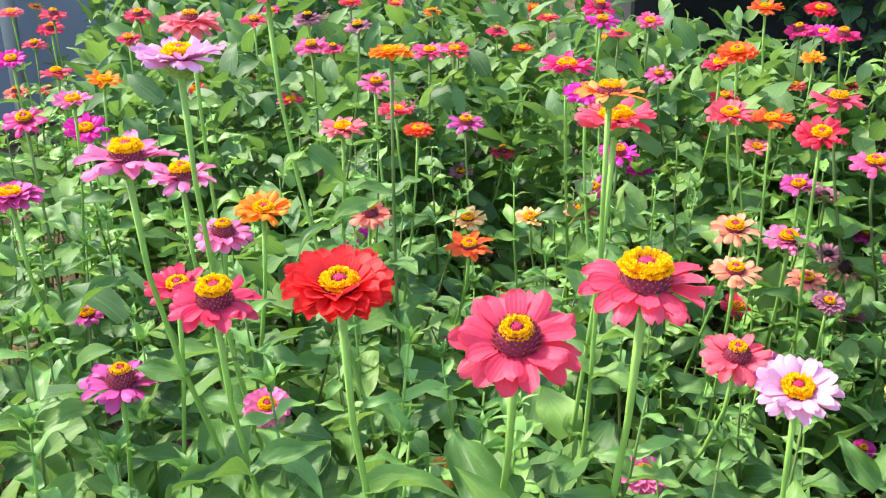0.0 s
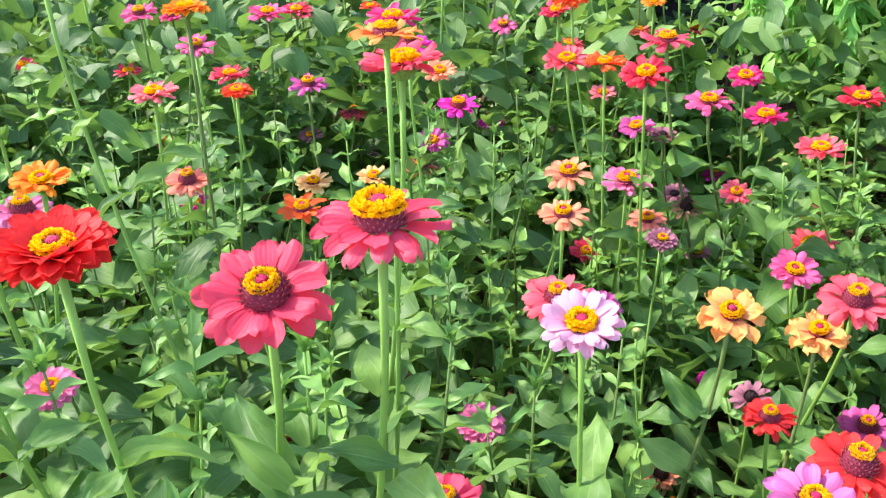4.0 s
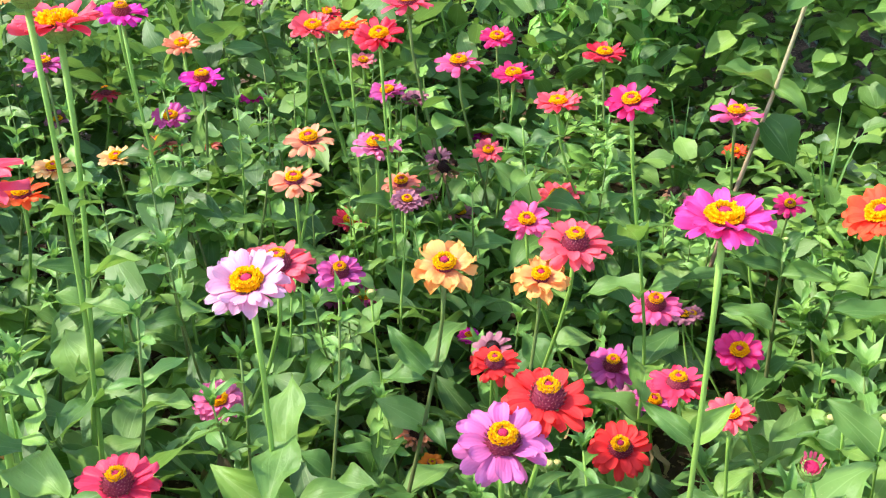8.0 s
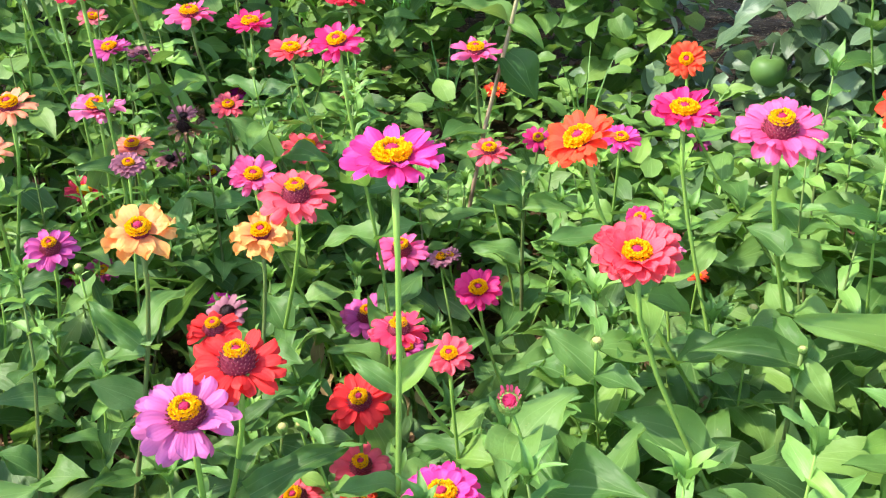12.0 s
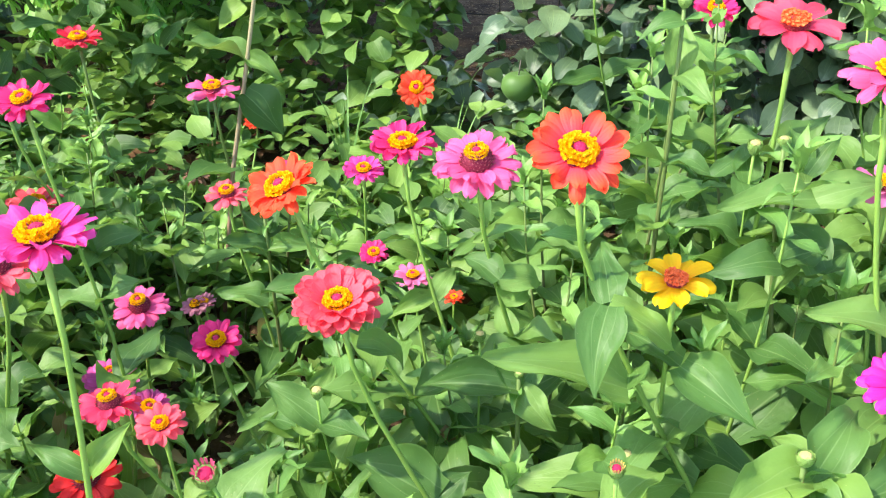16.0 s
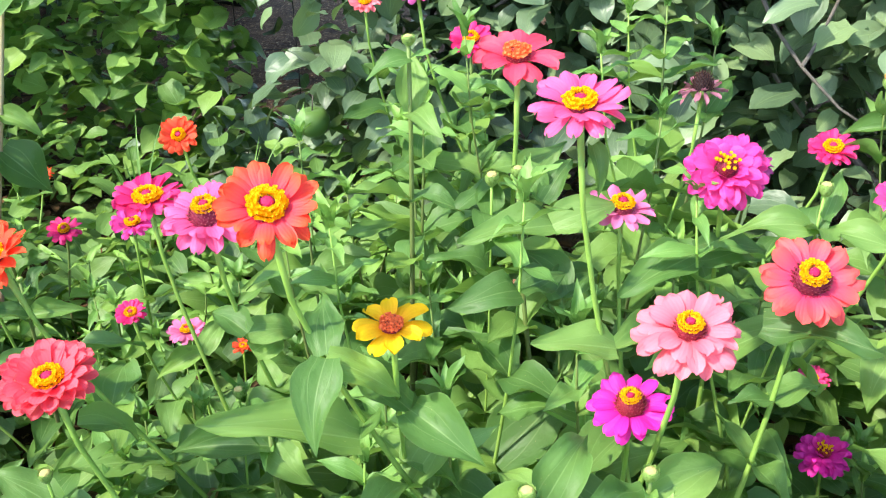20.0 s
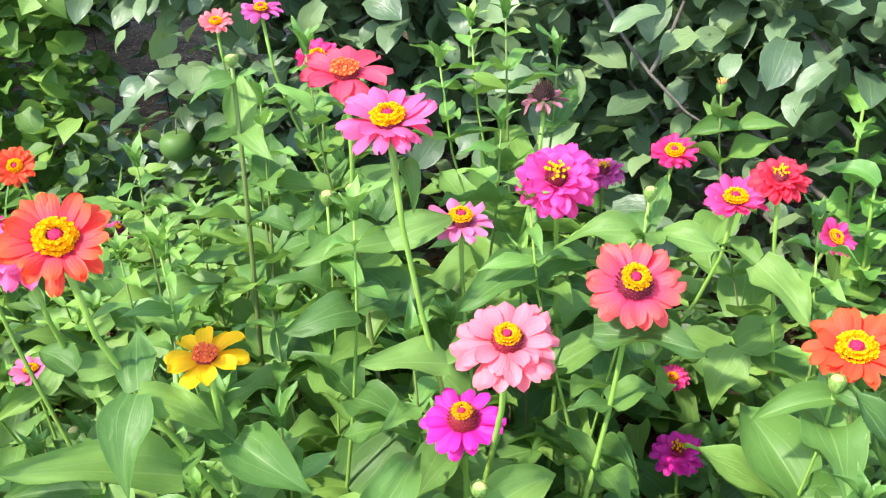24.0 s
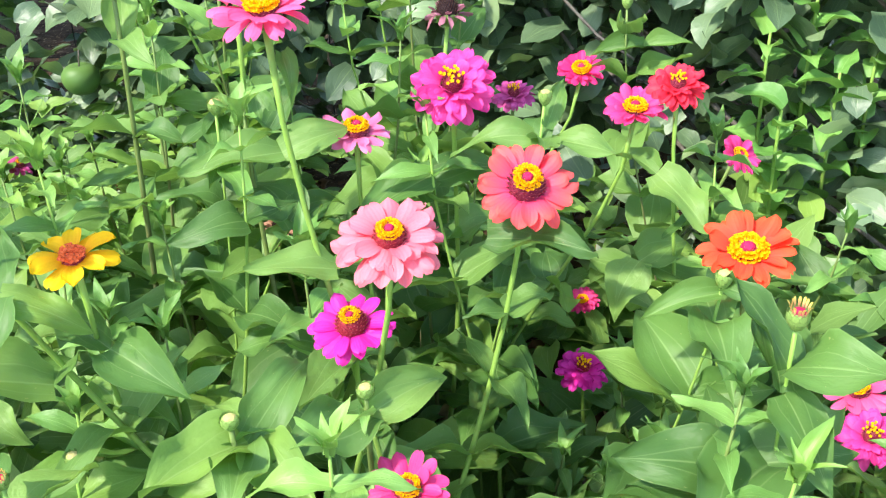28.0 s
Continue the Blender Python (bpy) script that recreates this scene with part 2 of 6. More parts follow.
# ---- mesh helpers ----
def mesh_of(name, verts, faces, material, uvs=None, smooth=True):
    me = bpy.data.meshes.new(name)
    me.from_pydata([tuple(v) for v in verts], [], faces)
    if uvs is not None:
        layer = me.uv_layers.new()
        loop_verts = np.empty(len(me.loops), dtype=np.int32)
        me.loops.foreach_get("vertex_index", loop_verts)
        layer.data.foreach_set("uv", np.asarray(uvs, dtype=np.float32)[loop_verts].ravel())
    me.polygons.foreach_set("use_smooth", [smooth] * len(me.polygons))
    me.materials.append(material)
    me.update()
    return me


def piece(name, me, parent, m=None, label=""):
    """Links a mesh as one object under a thing or under a part."""
    ob = new(name, me)
    ob.parent = parent
    if m is not None:
        ob.matrix_basis = m
    return tagged(ob, label)


def grid_faces(cols, rows):
    return [(r * cols + c, r * cols + c + 1, (r + 1) * cols + c + 1, (r + 1) * cols + c) for r in range(rows - 1) for c in range(cols - 1)]


def leaf_shape(rng, width=0.42, fold=0.35, droop=0.35, wave=0.03, cols=5, rows=8, belly=0.36, tip=1.0, twist=0.0):
    """A leaf along +y, one long, base at the origin, upper side to +z."""
    verts, uvs = [], []
    ph = rng.uniform(0, 6.28)
    for r in range(rows):
        v = r / (rows - 1)
        s = v ** 0.62 if v < 1 else 1.0
        half = width / 2 * (math.sin(math.pi * min(1, (v + 0.06) / 1.06) ** (math.log(0.5) / math.log(belly + 0.06))) ** (0.75 + 0.25 * tip)) if v < 1 else 0.0
        half = max(half, 0.004)
        if v == 0:
            half = width * 0.3
        bend = -droop * v * v * 0.5
        for c in range(cols):
            u = c / (cols - 1) * 2 - 1
            x = u * half
            quilt = 0.018 * math.sin(math.pi * v) * math.cos(abs(u) * 9.4) * (-1 if cols > 5 else 0)
            z = half * abs(u) ** 1.5 * fold + bend + 0.05 * math.sin(math.pi * v) + quilt + 0.012 * math.sin(ph * 3 + v * 15) * abs(u) + wave * math.sin(ph + v * 9 + (2 if u > 0 else 0)) * abs(u)
            a = twist * v
            verts.append((x * math.cos(a) - z * math.sin(a), v * (1 - 0.12 * droop * v), x * math.sin(a) + z * math.cos(a)))
            uvs.append((c / (cols - 1), v))
    return verts, grid_faces(cols, rows), uvs


RNG = random.Random(11)


def leaf_set(name, material, n, **kw):
    made = []
    for k in range(n):
        a = dict(kw)
        a["fold"] = RNG.uniform(0.1, 0.8)
        a["droop"] = RNG.uniform(0.0, 0.95)
        a["twist"] = RNG.uniform(-0.4, 0.4)
        a["wave"] = RNG.uniform(0.03, 0.1)
        v, f, t = leaf_shape(RNG, **a)
        made.append(mesh_of(name, v, f, material, t))
    return made


ZLEAF = leaf_set("leaf", LEAF, 12, width=0.56, belly=0.31, cols=7, rows=10)
WILTED_LEAF = leaf_material("withered_leaf", lin(96, 78, 58), lin(132, 108, 80), lin(170, 142, 108), 0.7, 0.2, 0.2)
WILTED = leaf_set("withered_leaf", WILTED_LEAF, 3, width=0.5)
YLEAF = leaf_set("young_leaf", LEAF_YOUNG, 6, width=0.36)


def petal_shape(rng, width, cup, curl, cols=5, rows=7, ruffle=0.0, notch=0.015, twist=0.0):
    """A petal along +y, one long: narrow claw, broad blade, rounded tip."""
    verts, uvs = [], []
    ph = rng.uniform(0, 6.28)
    for r in range(rows):
        v = (0.0, 0.2, 0.42, 0.64, 0.82, 0.94, 1.0)[r]
        half = width / 2 * (0.36 + 0.64 * math.sin(min(1.0, v * 1.5) * math.pi / 2))
        if v > 0.72:
            half *= math.sqrt(max(0.05, 1 - ((v - 0.72) / 0.285) ** 2))
        a = twist * v
        for c in range(cols):
            u = c / (cols - 1) * 2 - 1
            x = u * half
            cut = notch * (1 - min(1, abs(u) * 2)) if r == rows - 1 else 0
            z = cup * width * u * u * 0.3 * min(1, v * 2) + curl * v * v + ruffle * math.sin(ph + v * 6 + u * 3.0) * v + 0.03 * math.sin(v * math.pi)
            z += 0.007 * (1 if c % 2 else -1) * math.sin(v * math.pi)
            verts.append((x * math.cos(a) - z * math.sin(a), v - cut, x * math.sin(a) + z * math.cos(a)))
            uvs.append((c / (cols - 1), v))
    return verts, grid_faces(cols, rows), uvs


_petal_cache = {}


def petal_meshes(colour, kind):
    if (colour, kind) not in _petal_cache:
        rng = random.Random(5)
        made = []
        for k in range(6):
            if kind == "wavy":
                v, f, t = petal_shape(rng, rng.uniform(0.66, 0.8), rng.uniform(0.1, 0.4), rng.uniform(-0.3, 0.05), ruffle=0.17, notch=0.08)
            elif kind == "wide":
                v, f, t = petal_shape(rng, rng.uniform(0.62, 0.72), rng.choice((-0.6, 0.5, 0.8)), rng.uniform(-0.25, 0.08), ruffle=0.02, twist=rng.uniform(-0.2, 0.2))
            elif kind == "neat":
                v, f, t = petal_shape(rng, rng.uniform(0.5, 0.58), rng.choice((0.3, 0.5, 0.8)), rng.uniform(-0.12, 0.1), ruffle=0.015, twist=rng.uniform(-0.12, 0.12))
            elif kind == "narrow":
                v, f, t = petal_shape(rng, rng.uniform(0.38, 0.46), rng.uniform(-0.1, 0.5), rng.uniform(-0.2, 0.1), ruffle=0.02)
            elif kind == "limp":
                v, f, t = petal_shape(rng, rng.uniform(0.3, 0.44), rng.uniform(0.3, 0.9), rng.uniform(-0.6, 0.3), ruffle=0.1)
            else:
                v, f, t = petal_shape(rng, rng.uniform(0.5, 0.58), rng.choice((-0.9, -0.5, 0.3, 0.6, 0.9)), rng.uniform(-0.24, 0.14), ruffle=0.025, twist=rng.uniform(-0.35, 0.35))
            made.append(mesh_of("petal", v, f, PETALS[colour], t))
        _petal_cache[colour, kind] = made
    return _petal_cache[colour, kind]


def dome_mesh(name, material, height, spikes, rings=9, segs=22, seed=1, top=0.0):
    """A cone or button of radius one, scaly with small tips."""
    rng = random.Random(seed)
    verts, faces = [], []
    for r in range(rings):
        a = r / (rings - 1) * math.pi / 2
        rad, z = math.cos(a) ** 0.8, math.sin(a) * height
        for s in range(segs):
            ang = 6.2832 * (s + 0.5 * (r % 2)) / segs
            k = 1 + spikes * (1 if (s + r) % 2 else -0.6) * rng.uniform(0.6, 1.2)
            verts.append((rad * k * math.cos(ang), rad * k * math.sin(ang), z * (1 if r < rings - 1 else 1 - top) + spikes * height * rng.uniform(-0.3, 0.5)))
    for r in range(rings - 1):
        for s in range(segs):
            t = (s + 1) % segs
            faces.append((r * segs + s, r * segs + t, (r + 1) * segs + t, (r + 1) * segs + s))
    faces.append(tuple(range((rings - 1) * segs, rings * segs)))
    return mesh_of(name, verts, faces, material, smooth=False)


def floret_ring(material, rows, seed, small=1.2, band=True):
    """A crown of small five-lobed florets that sits over a dome of radius one."""
    rng = random.Random(seed)
    verts, faces = [], []
    for n, rr, low, lean in rows:
        for k in range(n):
            a = 6.2832 * (k + rng.uniform(-0.3, 0.3)) / n
            r2 = rr + rng.uniform(-0.07, 0.07)
            up = Vector((math.cos(a) * lean, math.sin(a) * lean, 1)).normalized()
            side = up.orthogonal().normalized()
            other = up.cross(side)
            root = Vector((r2 * math.cos(a), r2 * math.sin(a), low))
            high = root + up * rng.uniform(0.2, 0.5)
            b = len(verts)
            verts.append(tuple(high - up * 0.07))
            turn = rng.uniform(0, 6.28)
            size = small * rng.uniform(0.85, 1.2)
            for j in range(10):
                q = turn + j * 0.62832
                rad = (0.2 if j % 2 == 0 else 0.075) * size
                verts.append(tuple(high + (side * math.cos(q) + other * math.sin(q)) * rad + up * (rng.uniform(0.03, 0.1) if j % 2 == 0 else -0.04)))
            for j in range(5):
                q = turn + j * 1.25664
                verts.append(tuple(root + (side * math.cos(q) + other * math.sin(q)) * 0.05))
            for j in range(10):
                faces.append((b, b + 1 + j, b + 1 + (j + 1) % 10))
            for j in range(5):
                k2 = (j + 1) % 5
                faces.append((b + 11 + j, b + 11 + k2, b + 1 + 2 * k2, b + 1 + 2 * j))
    b, n = len(verts), 24
    if not band:
        return mesh_of("floret_ring", verts, faces, material, smooth=False)
    for rr, low in ((0.98, -0.4), (0.96, -0.06), (0.82, 0.08), (0.56, 0.04)):
        verts.extend((rr * math.cos(6.2832 * k / n), rr * math.sin(6.2832 * k / n), low + 0.04 * (k % 2)) for k in range(n))
    for r in range(3):
        for k in range(n):
            k2 = (k + 1) % n
            faces.append((b + r * n + k, b + r * n + k2, b + (r + 1) * n + k2, b + (r + 1) * n + k))
    return mesh_of("floret_ring", verts, faces, material, smooth=False)


def cone_mesh(material, seed):
    """A dome of radius and height one, set all over with small pointed bracts."""
    rng = random.Random(seed)
    verts, faces, uvs = [], [], []
    rings, segs = 7, 16
    for r in range(rings):
        a = r / (rings - 1) * math.pi / 2
        for k in range(segs):
            verts.append((math.cos(a) ** 0.7 * 0.93 * math.cos(6.2832 * k / segs), math.cos(a) ** 0.7 * 0.93 * math.sin(6.2832 * k / segs), math.sin(a) * 0.95))
            uvs.append((0.5, 0.0))
    for r in range(rings - 1):
        for k in range(segs):
            t = (k + 1) % segs
            faces.append((r * segs + k, r * segs + t, (r + 1) * segs + t, (r + 1) * segs + k))
    n = 150
    for k in range(n):
        a = math.asin(min(1.0, (k + 0.5) / n))
        q = k * 2.39996
        rad = math.cos(a) ** 0.7
        root = Vector((rad * 0.9 * math.cos(q), rad * 0.9 * math.sin(q), math.sin(a) * 0.93))
        out = Vector((math.cos(q) * math.cos(a), math.sin(q) * math.cos(a), math.sin(a) * 0.8 + 0.75)).normalized()
        side = Vector((-math.sin(q), math.cos(q), 0))
        long, wide = rng.uniform(0.2, 0.34), rng.uniform(0.07, 0.1)
        b = len(verts)
        face = out.cross(side)
        for p, v in ((root - side * wide, 0.0), (root + side * wide, 0.0), (root + out * long * 0.5 - face * 0.05, 0.45), (root + out * long + side * rng.uniform(-0.05, 0.05), 1.0)):
            verts.append(tuple(p))
            uvs.append((0.5, v))
        faces.extend(((b, b + 2, b + 3), (b + 2, b + 1, b + 3), (b, b + 1, b + 2)))
    return mesh_of("cone", verts, faces, material, uvs, smooth=False)


RINGS = [floret_ring(FLORET, ((40, 1.06, -0.3, 1.0), (38, 0.95, -0.06, 0.6), (28, 0.76, 0.06, 0.25)), 1, 0.76),
         floret_ring(FLORET, ((38, 1.04, -0.24, 0.9), (36, 0.92, -0.02, 0.5), (26, 0.7, 0.1, 0.2)), 2, 0.8),
         floret_ring(FLORET, ((42, 1.08, -0.36, 1.1), (38, 0.98, -0.1, 0.7), (30, 0.8, 0.05, 0.3)), 3, 0.74)]
RING_TUFT = floret_ring(FLORET, ((6, 0.95, 0.2, 0.3), (5, 0.65, 0.3, 0.2), (4, 0.3, 0.35, 0.0)), 6, 1.1, False)
RING_ORANGE = floret_ring(FLORET_ORANGE, ((18, 0.95, 0.0, 0.6), (15, 0.7, 0.1, 0.3), (10, 0.42, 0.16, 0.1), (4, 0.15, 0.2, 0.0)), 4)
CONES = {k: cone_mesh(m, n) for n, (k, m) in enumerate((("maroon", CONE), ("red", CONE_RED), ("dark", CONE_DARK)))}
TIPS = dome_mesh("bud_tip", BUD_TIP, 0.6, 0.08, 6, 12, 9)
BUTTONS = dome_mesh("button", BUTTON, 0.45, 0.08, 6, 14, 7)


def scale_material():
    m = Mat("green_calyx")
    u, v = m.uv()
    side = m.math("ABSOLUTE", m.math("SUBTRACT", u, 0.5))
    rim = m.math("MAXIMUM", m.math("SUBTRACT", m.math("MULTIPLY", v, 8.0), 7.0, clamp=True), m.math("SUBTRACT", m.math("MULTIPLY", side, 12.0), 5.2, clamp=True))
    green = m.mix(m.noise(5, 3), lin(158, 186, 100), lin(118, 156, 74))
    m.bump(m.noise(20, 3), 0.3, 0.02)
    return m.finish(m.mix(m.math("MULTIPLY", rim, 0.75), green, lin(84, 92, 48)), 0.5, 0.35, 0.12)


CALYX = scale_material()


def calyx_mesh():
    """A green cup of overlapping scales, each with a darker rim."""
    rng = random.Random(4)
    verts, faces, uvs, segs = [], [], [], 14
    for r, (rad, z) in enumerate(((0.24, -1.0), (0.6, -0.86), (0.94, -0.45), (1.0, -0.1), (0.76, 0.1))):
        for k in range(segs):
            verts.append((rad * math.cos(6.2832 * k / segs), rad * math.sin(6.2832 * k / segs), z))
            uvs.append((0.5, 0.3))
    for r in range(4):
        for k in range(segs):
            t = (k + 1) % segs
            faces.append((r * segs + k, r * segs + t, (r + 1) * segs + t, (r + 1) * segs + k))
    faces.append(tuple(range(4 * segs, 5 * segs)))
    for row, (n, r0, z0, r1, z1) in enumerate(((7, 0.5, -0.92, 0.99, -0.42), (9, 0.84, -0.62, 1.1, -0.1), (9, 0.99, -0.35, 0.98, 0.2))):
        for k in range(n):
            a = 6.2832 * (k + 0.5 * (row % 2)) / n
            wide = 3.5 / n
            b = len(verts)
            for v in (0.0, 0.4, 0.75, 1.0):
                half = wide * (0.75, 1.0, 0.85, 0.25)[int(v * 3.01)]
                rad, z = r0 + (r1 - r0) * v + 0.05, z0 + (z1 - z0) * v
                for u in (-1, 0, 1):
                    verts.append(((rad + 0.03 * (1 - u * u)) * math.cos(a + u * half), (rad + 0.03 * (1 - u * u)) * math.sin(a + u * half), z + rng.uniform(-0.01, 0.01)))
                    uvs.append(((u + 1) / 2, v))
            for q in grid_faces(3, 4):
                faces.append(tuple(b + i for i in q))
    return mesh_of("calyx", verts, faces, CALYX, uvs)


CALYX_MESH = calyx_mesh()


def tube(name, points, radii, material, segs=7):
    """A round stem along a line of points."""
    verts, faces, uvs = [], [], []
    n = len(points)
    side = None
    for k, p in enumerate(points):
        d = (points[min(k + 1, n - 1)] - points[max(k - 1, 0)]).normalized()
        if side is None:
            side = d.orthogonal().normalized()
        side = (side - d * side.dot(d)).normalized()
        other = d.cross(side)
        for s in range(segs):
            a = 6.2832 * s / segs
            verts.append(tuple(p + (side * math.cos(a) + other * math.sin(a)) * radii[k]))
            uvs.append((s / segs, k / (n - 1)))
    for k in range(n - 1):
        for s in range(segs):
            t = (s + 1) % segs
            faces.append((k * segs + s, k * segs + t, (k + 1) * segs + t, (k + 1) * segs + s))
    faces.append(tuple(range(segs - 1, -1, -1)))
    faces.append(tuple(range((n - 1) * segs, n * segs)))
    return mesh_of(name, verts, faces, material, uvs)


def joined(name, items):
    """One mesh out of several, each at its pose."""
    verts, faces, uvs, base = [], [], [], 0
    for me, m in items:
        verts.extend(tuple(m @ v.co) for v in me.vertices)
        faces.extend(tuple(i + base for i in p.vertices) for p in me.polygons)
        t = [(0, 0)] * len(me.vertices)
        for lo, u in zip(me.loops, me.uv_layers[0].data):
            t[lo.vertex_index] = tuple(u.uv)
        uvs.extend(t)
        base += len(me.vertices)
    return mesh_of(name, verts, faces, items[0][0].materials[0], uvs)


def aim(origin, out, up, length, width=1.0):
    """The pose that lays a leaf or petal with its length along out and its upper side to up."""
    y = Vector(out).normalized()
    x = y.cross(Vector(up)).normalized()
    z = x.cross(y)
    m = Matrix((x, y, z)).transposed().to_4x4()
    return Matrix.Translation(origin) @ m @ Matrix.Diagonal((length * width, length, length, 1))


# ---- the zinnias ----
WORDS = {"softpink": "soft pink", "coralpink": "coral pink", "coralorange": "coral orange", "scarletpink": "scarlet and pink",
         "salmonpink": "salmon pink", "rosepink": "rose pink", "magentapink": "magenta pink", "pinklilac": "pinkish lilac",
         "lilacpale": "pale lilac", "pale": "pale pink", "hot": "hot pink", "butter": "buttery peach", "dried": "withered brown",
         "dusty": "faded dusty pink", "yellowbud": "yellow-tipped", "greenbud": "green", "striped": "green and pink"}
SHAPES = {"full": "full layered flower with a yellow crown", "tuft": "full double flower with scattered yellow florets", "bowl": "full bowl-shaped double flower", "tall": "flower with a tall yellow-crowned cone", "cone": "yellow crown on a maroon cone", "single": "single flower round a tall yellow cone", "semi": "layered flower with a yellow ring", "double": "full double flower",
          "wavy": "ruffled wavy flower", "few": "flower of few broad petals", "dried": "spent flower head", "half": "half-open bud on a green stem",
          "bud": "closed bud on a green stem"}
PLANTS = {}


def flower_head(parent, place, diam, colour, style, tilt, az, rng, whole):
    """One head: calyx, cone, florets, button and petals."""
    a, t = radians(az), radians(tilt)
    normal = Vector((math.sin(a) * math.sin(t), math.cos(a) * math.sin(t), math.cos(t)))
    x = Vector((math.cos(a), -math.sin(a), 0)) if abs(normal.z) < 0.9999 else Vector((1, 0, 0))
    y = normal.cross(x)
    m = Matrix((x, y, normal)).transposed().to_4x4()
    R = diam / 2 * (0.82 if style in ("bud", "half") else 1.0)
    core = {"full": 0.3, "tuft": 0.26, "bowl": 0.34, "tall": 0.4, "cone": 0.38, "single": 0.36, "semi": 0.35, "double": 0.32, "wavy": 0.3, "few": 0.3, "dried": 0.45, "half": 0.8, "bud": 0.9}[style] * R
    tall = {"full": 0.36, "tuft": 0.4, "bowl": 0.24, "tall": 0.42, "cone": 0.46, "single": 0.36, "semi": 0.28, "double": 0.24, "wavy": 0.34, "few": 0.28, "dried": 0.8, "half": 0.5, "bud": 0.3}[style] * R * rng.uniform(0.85, 1.15)
    head = piece("flower_head", CALYX_MESH, parent, Matrix.Translation(place) @ m @ Matrix.Diagonal((core * 0.95, core * 0.95, core * (1.0 if style not in ("half", "bud") else 1.7), 1)))
    back = head.matrix_basis.inverted()

    def local(mm):
        return back @ Matrix.Translation(place) @ m @ mm

    cone = "dark" if colour in ("dusty", "dried") else "red" if style == "few" or colour in ("magenta", "softpink") else "maroon"
    if style == "half":
        piece("button", BUTTONS, head, local(Matrix.Translation((0, 0, 0.1 * core)) @ Matrix.Diagonal((core * 0.6, core * 0.6, core * 0.8, 1))))
    elif style == "bud":
        piece("bud_tip", TIPS, head, local(Matrix.Translation((0, 0, 0.1 * core)) @ Matrix.Diagonal((core * 0.72, core * 0.72, core * 0.7, 1))))
    else:
        piece("cone", CONES[cone], head, local(Matrix.Diagonal((core, core, tall, 1))))
    if style in ("full", "bowl", "tall", "cone", "single", "semi", "double", "wavy"):
        rr = core * (0.7 if style in ("tall", "bowl") else rng.uniform(0.44, 0.56) if style in ("cone", "full") else rng.uniform(0.6, 0.72) if style == "single" else rng.uniform(0.7, 0.82))
        up = tall * (0.92 if style in ("cone", "tall", "full") else 0.82)
        if colour not in ("dusty",) or rng.random() < 0.5:
            piece("floret_ring", RINGS[rng.randrange(3)], head, local(Matrix.Translation((0, 0, up)) @ pose(0, 0, 0, 0, 0, rng.uniform(0, 360)) @ Matrix.Diagonal((rr, rr, rr * 0.95, 1))))
            piece("button", BUTTONS, head, local(Matrix.Translation((0, 0, max(tall * 0.95, up + rr * 0.1))) @ Matrix.Diagonal((rr * 0.46, rr * 0.46, rr * 0.6, 1))))
    if style == "tuft":
        piece("floret_ring", RING_TUFT, head, local(Matrix.Translation((0, 0, tall * 0.8)) @ pose(0, 0, 0, 0, 0, rng.uniform(0, 360)) @ Matrix.Diagonal((core * 0.9, core * 0.9, core * 0.9, 1))))
    if style == "few":
        piece("floret_ring", RING_ORANGE, head, local(Matrix.Translation((0, 0, tall * 0.6)) @ Matrix.Diagonal((core * 0.85, core * 0.85, core * 0.7, 1))))
    layers = {"full": ((14, 1.0, -10, "plain"), (12, 0.92, 4, "plain"), (10, 0.76, 20, "plain")),
              "tuft": ((14, 1.0, -8, "plain"), (13, 0.92, 8, "plain"), (11, 0.8, 26, "plain"), (7, 0.6, 46, "plain")),
              "bowl": ((17, 1.0, 4, "neat"), (16, 0.97, 17, "neat"), (13, 0.88, 31, "neat"), (8, 0.66, 46, "neat")),
              "tall": ((13, 1.0, -2, "plain"), (9, 0.86, 10, "plain")),
              "cone": ((14, 1.0, 0, "plain"), (11, 0.88, 14, "plain")),
              "single": ((12, 1.0, 6, "plain"), (6, 0.82, 18, "plain")),
              "semi": ((14, 1.0, 12, "plain"), (11, 0.9, 27, "plain")),
              "double": ((17, 1.0, -4, "neat"), (14, 0.9, 10, "neat"), (9, 0.7, 28, "neat")),
              "wavy": ((9, 1.0, -2, "wavy"), (6, 0.84, 20, "wavy")),
              "few": ((9, 1.0, 10, "wide"),),
              "dried": ((11, 1.0, -20, "limp"), (8, 0.8, 24, "limp")),
              "half": ((15, 0.95, 78, "narrow"),), "bud": ()}[style]
    if style in ("single", "semi") and rng.random() < 0.3:
        layers = layers + ((rng.randrange(3, 6), 0.66, 30, "plain"),)
    for n, reach, rise, kind in layers:
        meshes = petal_meshes(colour, kind)
        loose = []
        n += rng.choice((-1, 0, 0, 1)) if n > 6 else 0
        turn = rng.uniform(0, 6.28)
        for k in range(n):
            q = turn + 6.2832 * (k + rng.uniform(-0.16, 0.16)) / n
            wild = 0.5 if kind == "neat" else 1.0
            e = radians(rise + wild * (rng.uniform(-7, 7) + (4 if k % 2 else -4)))
            out = Vector((math.cos(q) * math.cos(e), math.sin(q) * math.cos(e), math.sin(e)))
            up = Vector((-math.cos(q) * math.sin(e), -math.sin(q) * math.sin(e), math.cos(e))) + Vector((rng.uniform(-0.2, 0.2), rng.uniform(-0.2, 0.2), 0))
            r0 = core * (0.72 if style not in ("half",) else 0.75)
            length = (R * reach - r0 * math.cos(e)) * rng.uniform(0.93, 1.06) if style != "half" else R * 0.8
            wide = 1.0 if style != "half" else 0.55
            if style == "half":
                wide = 0.75
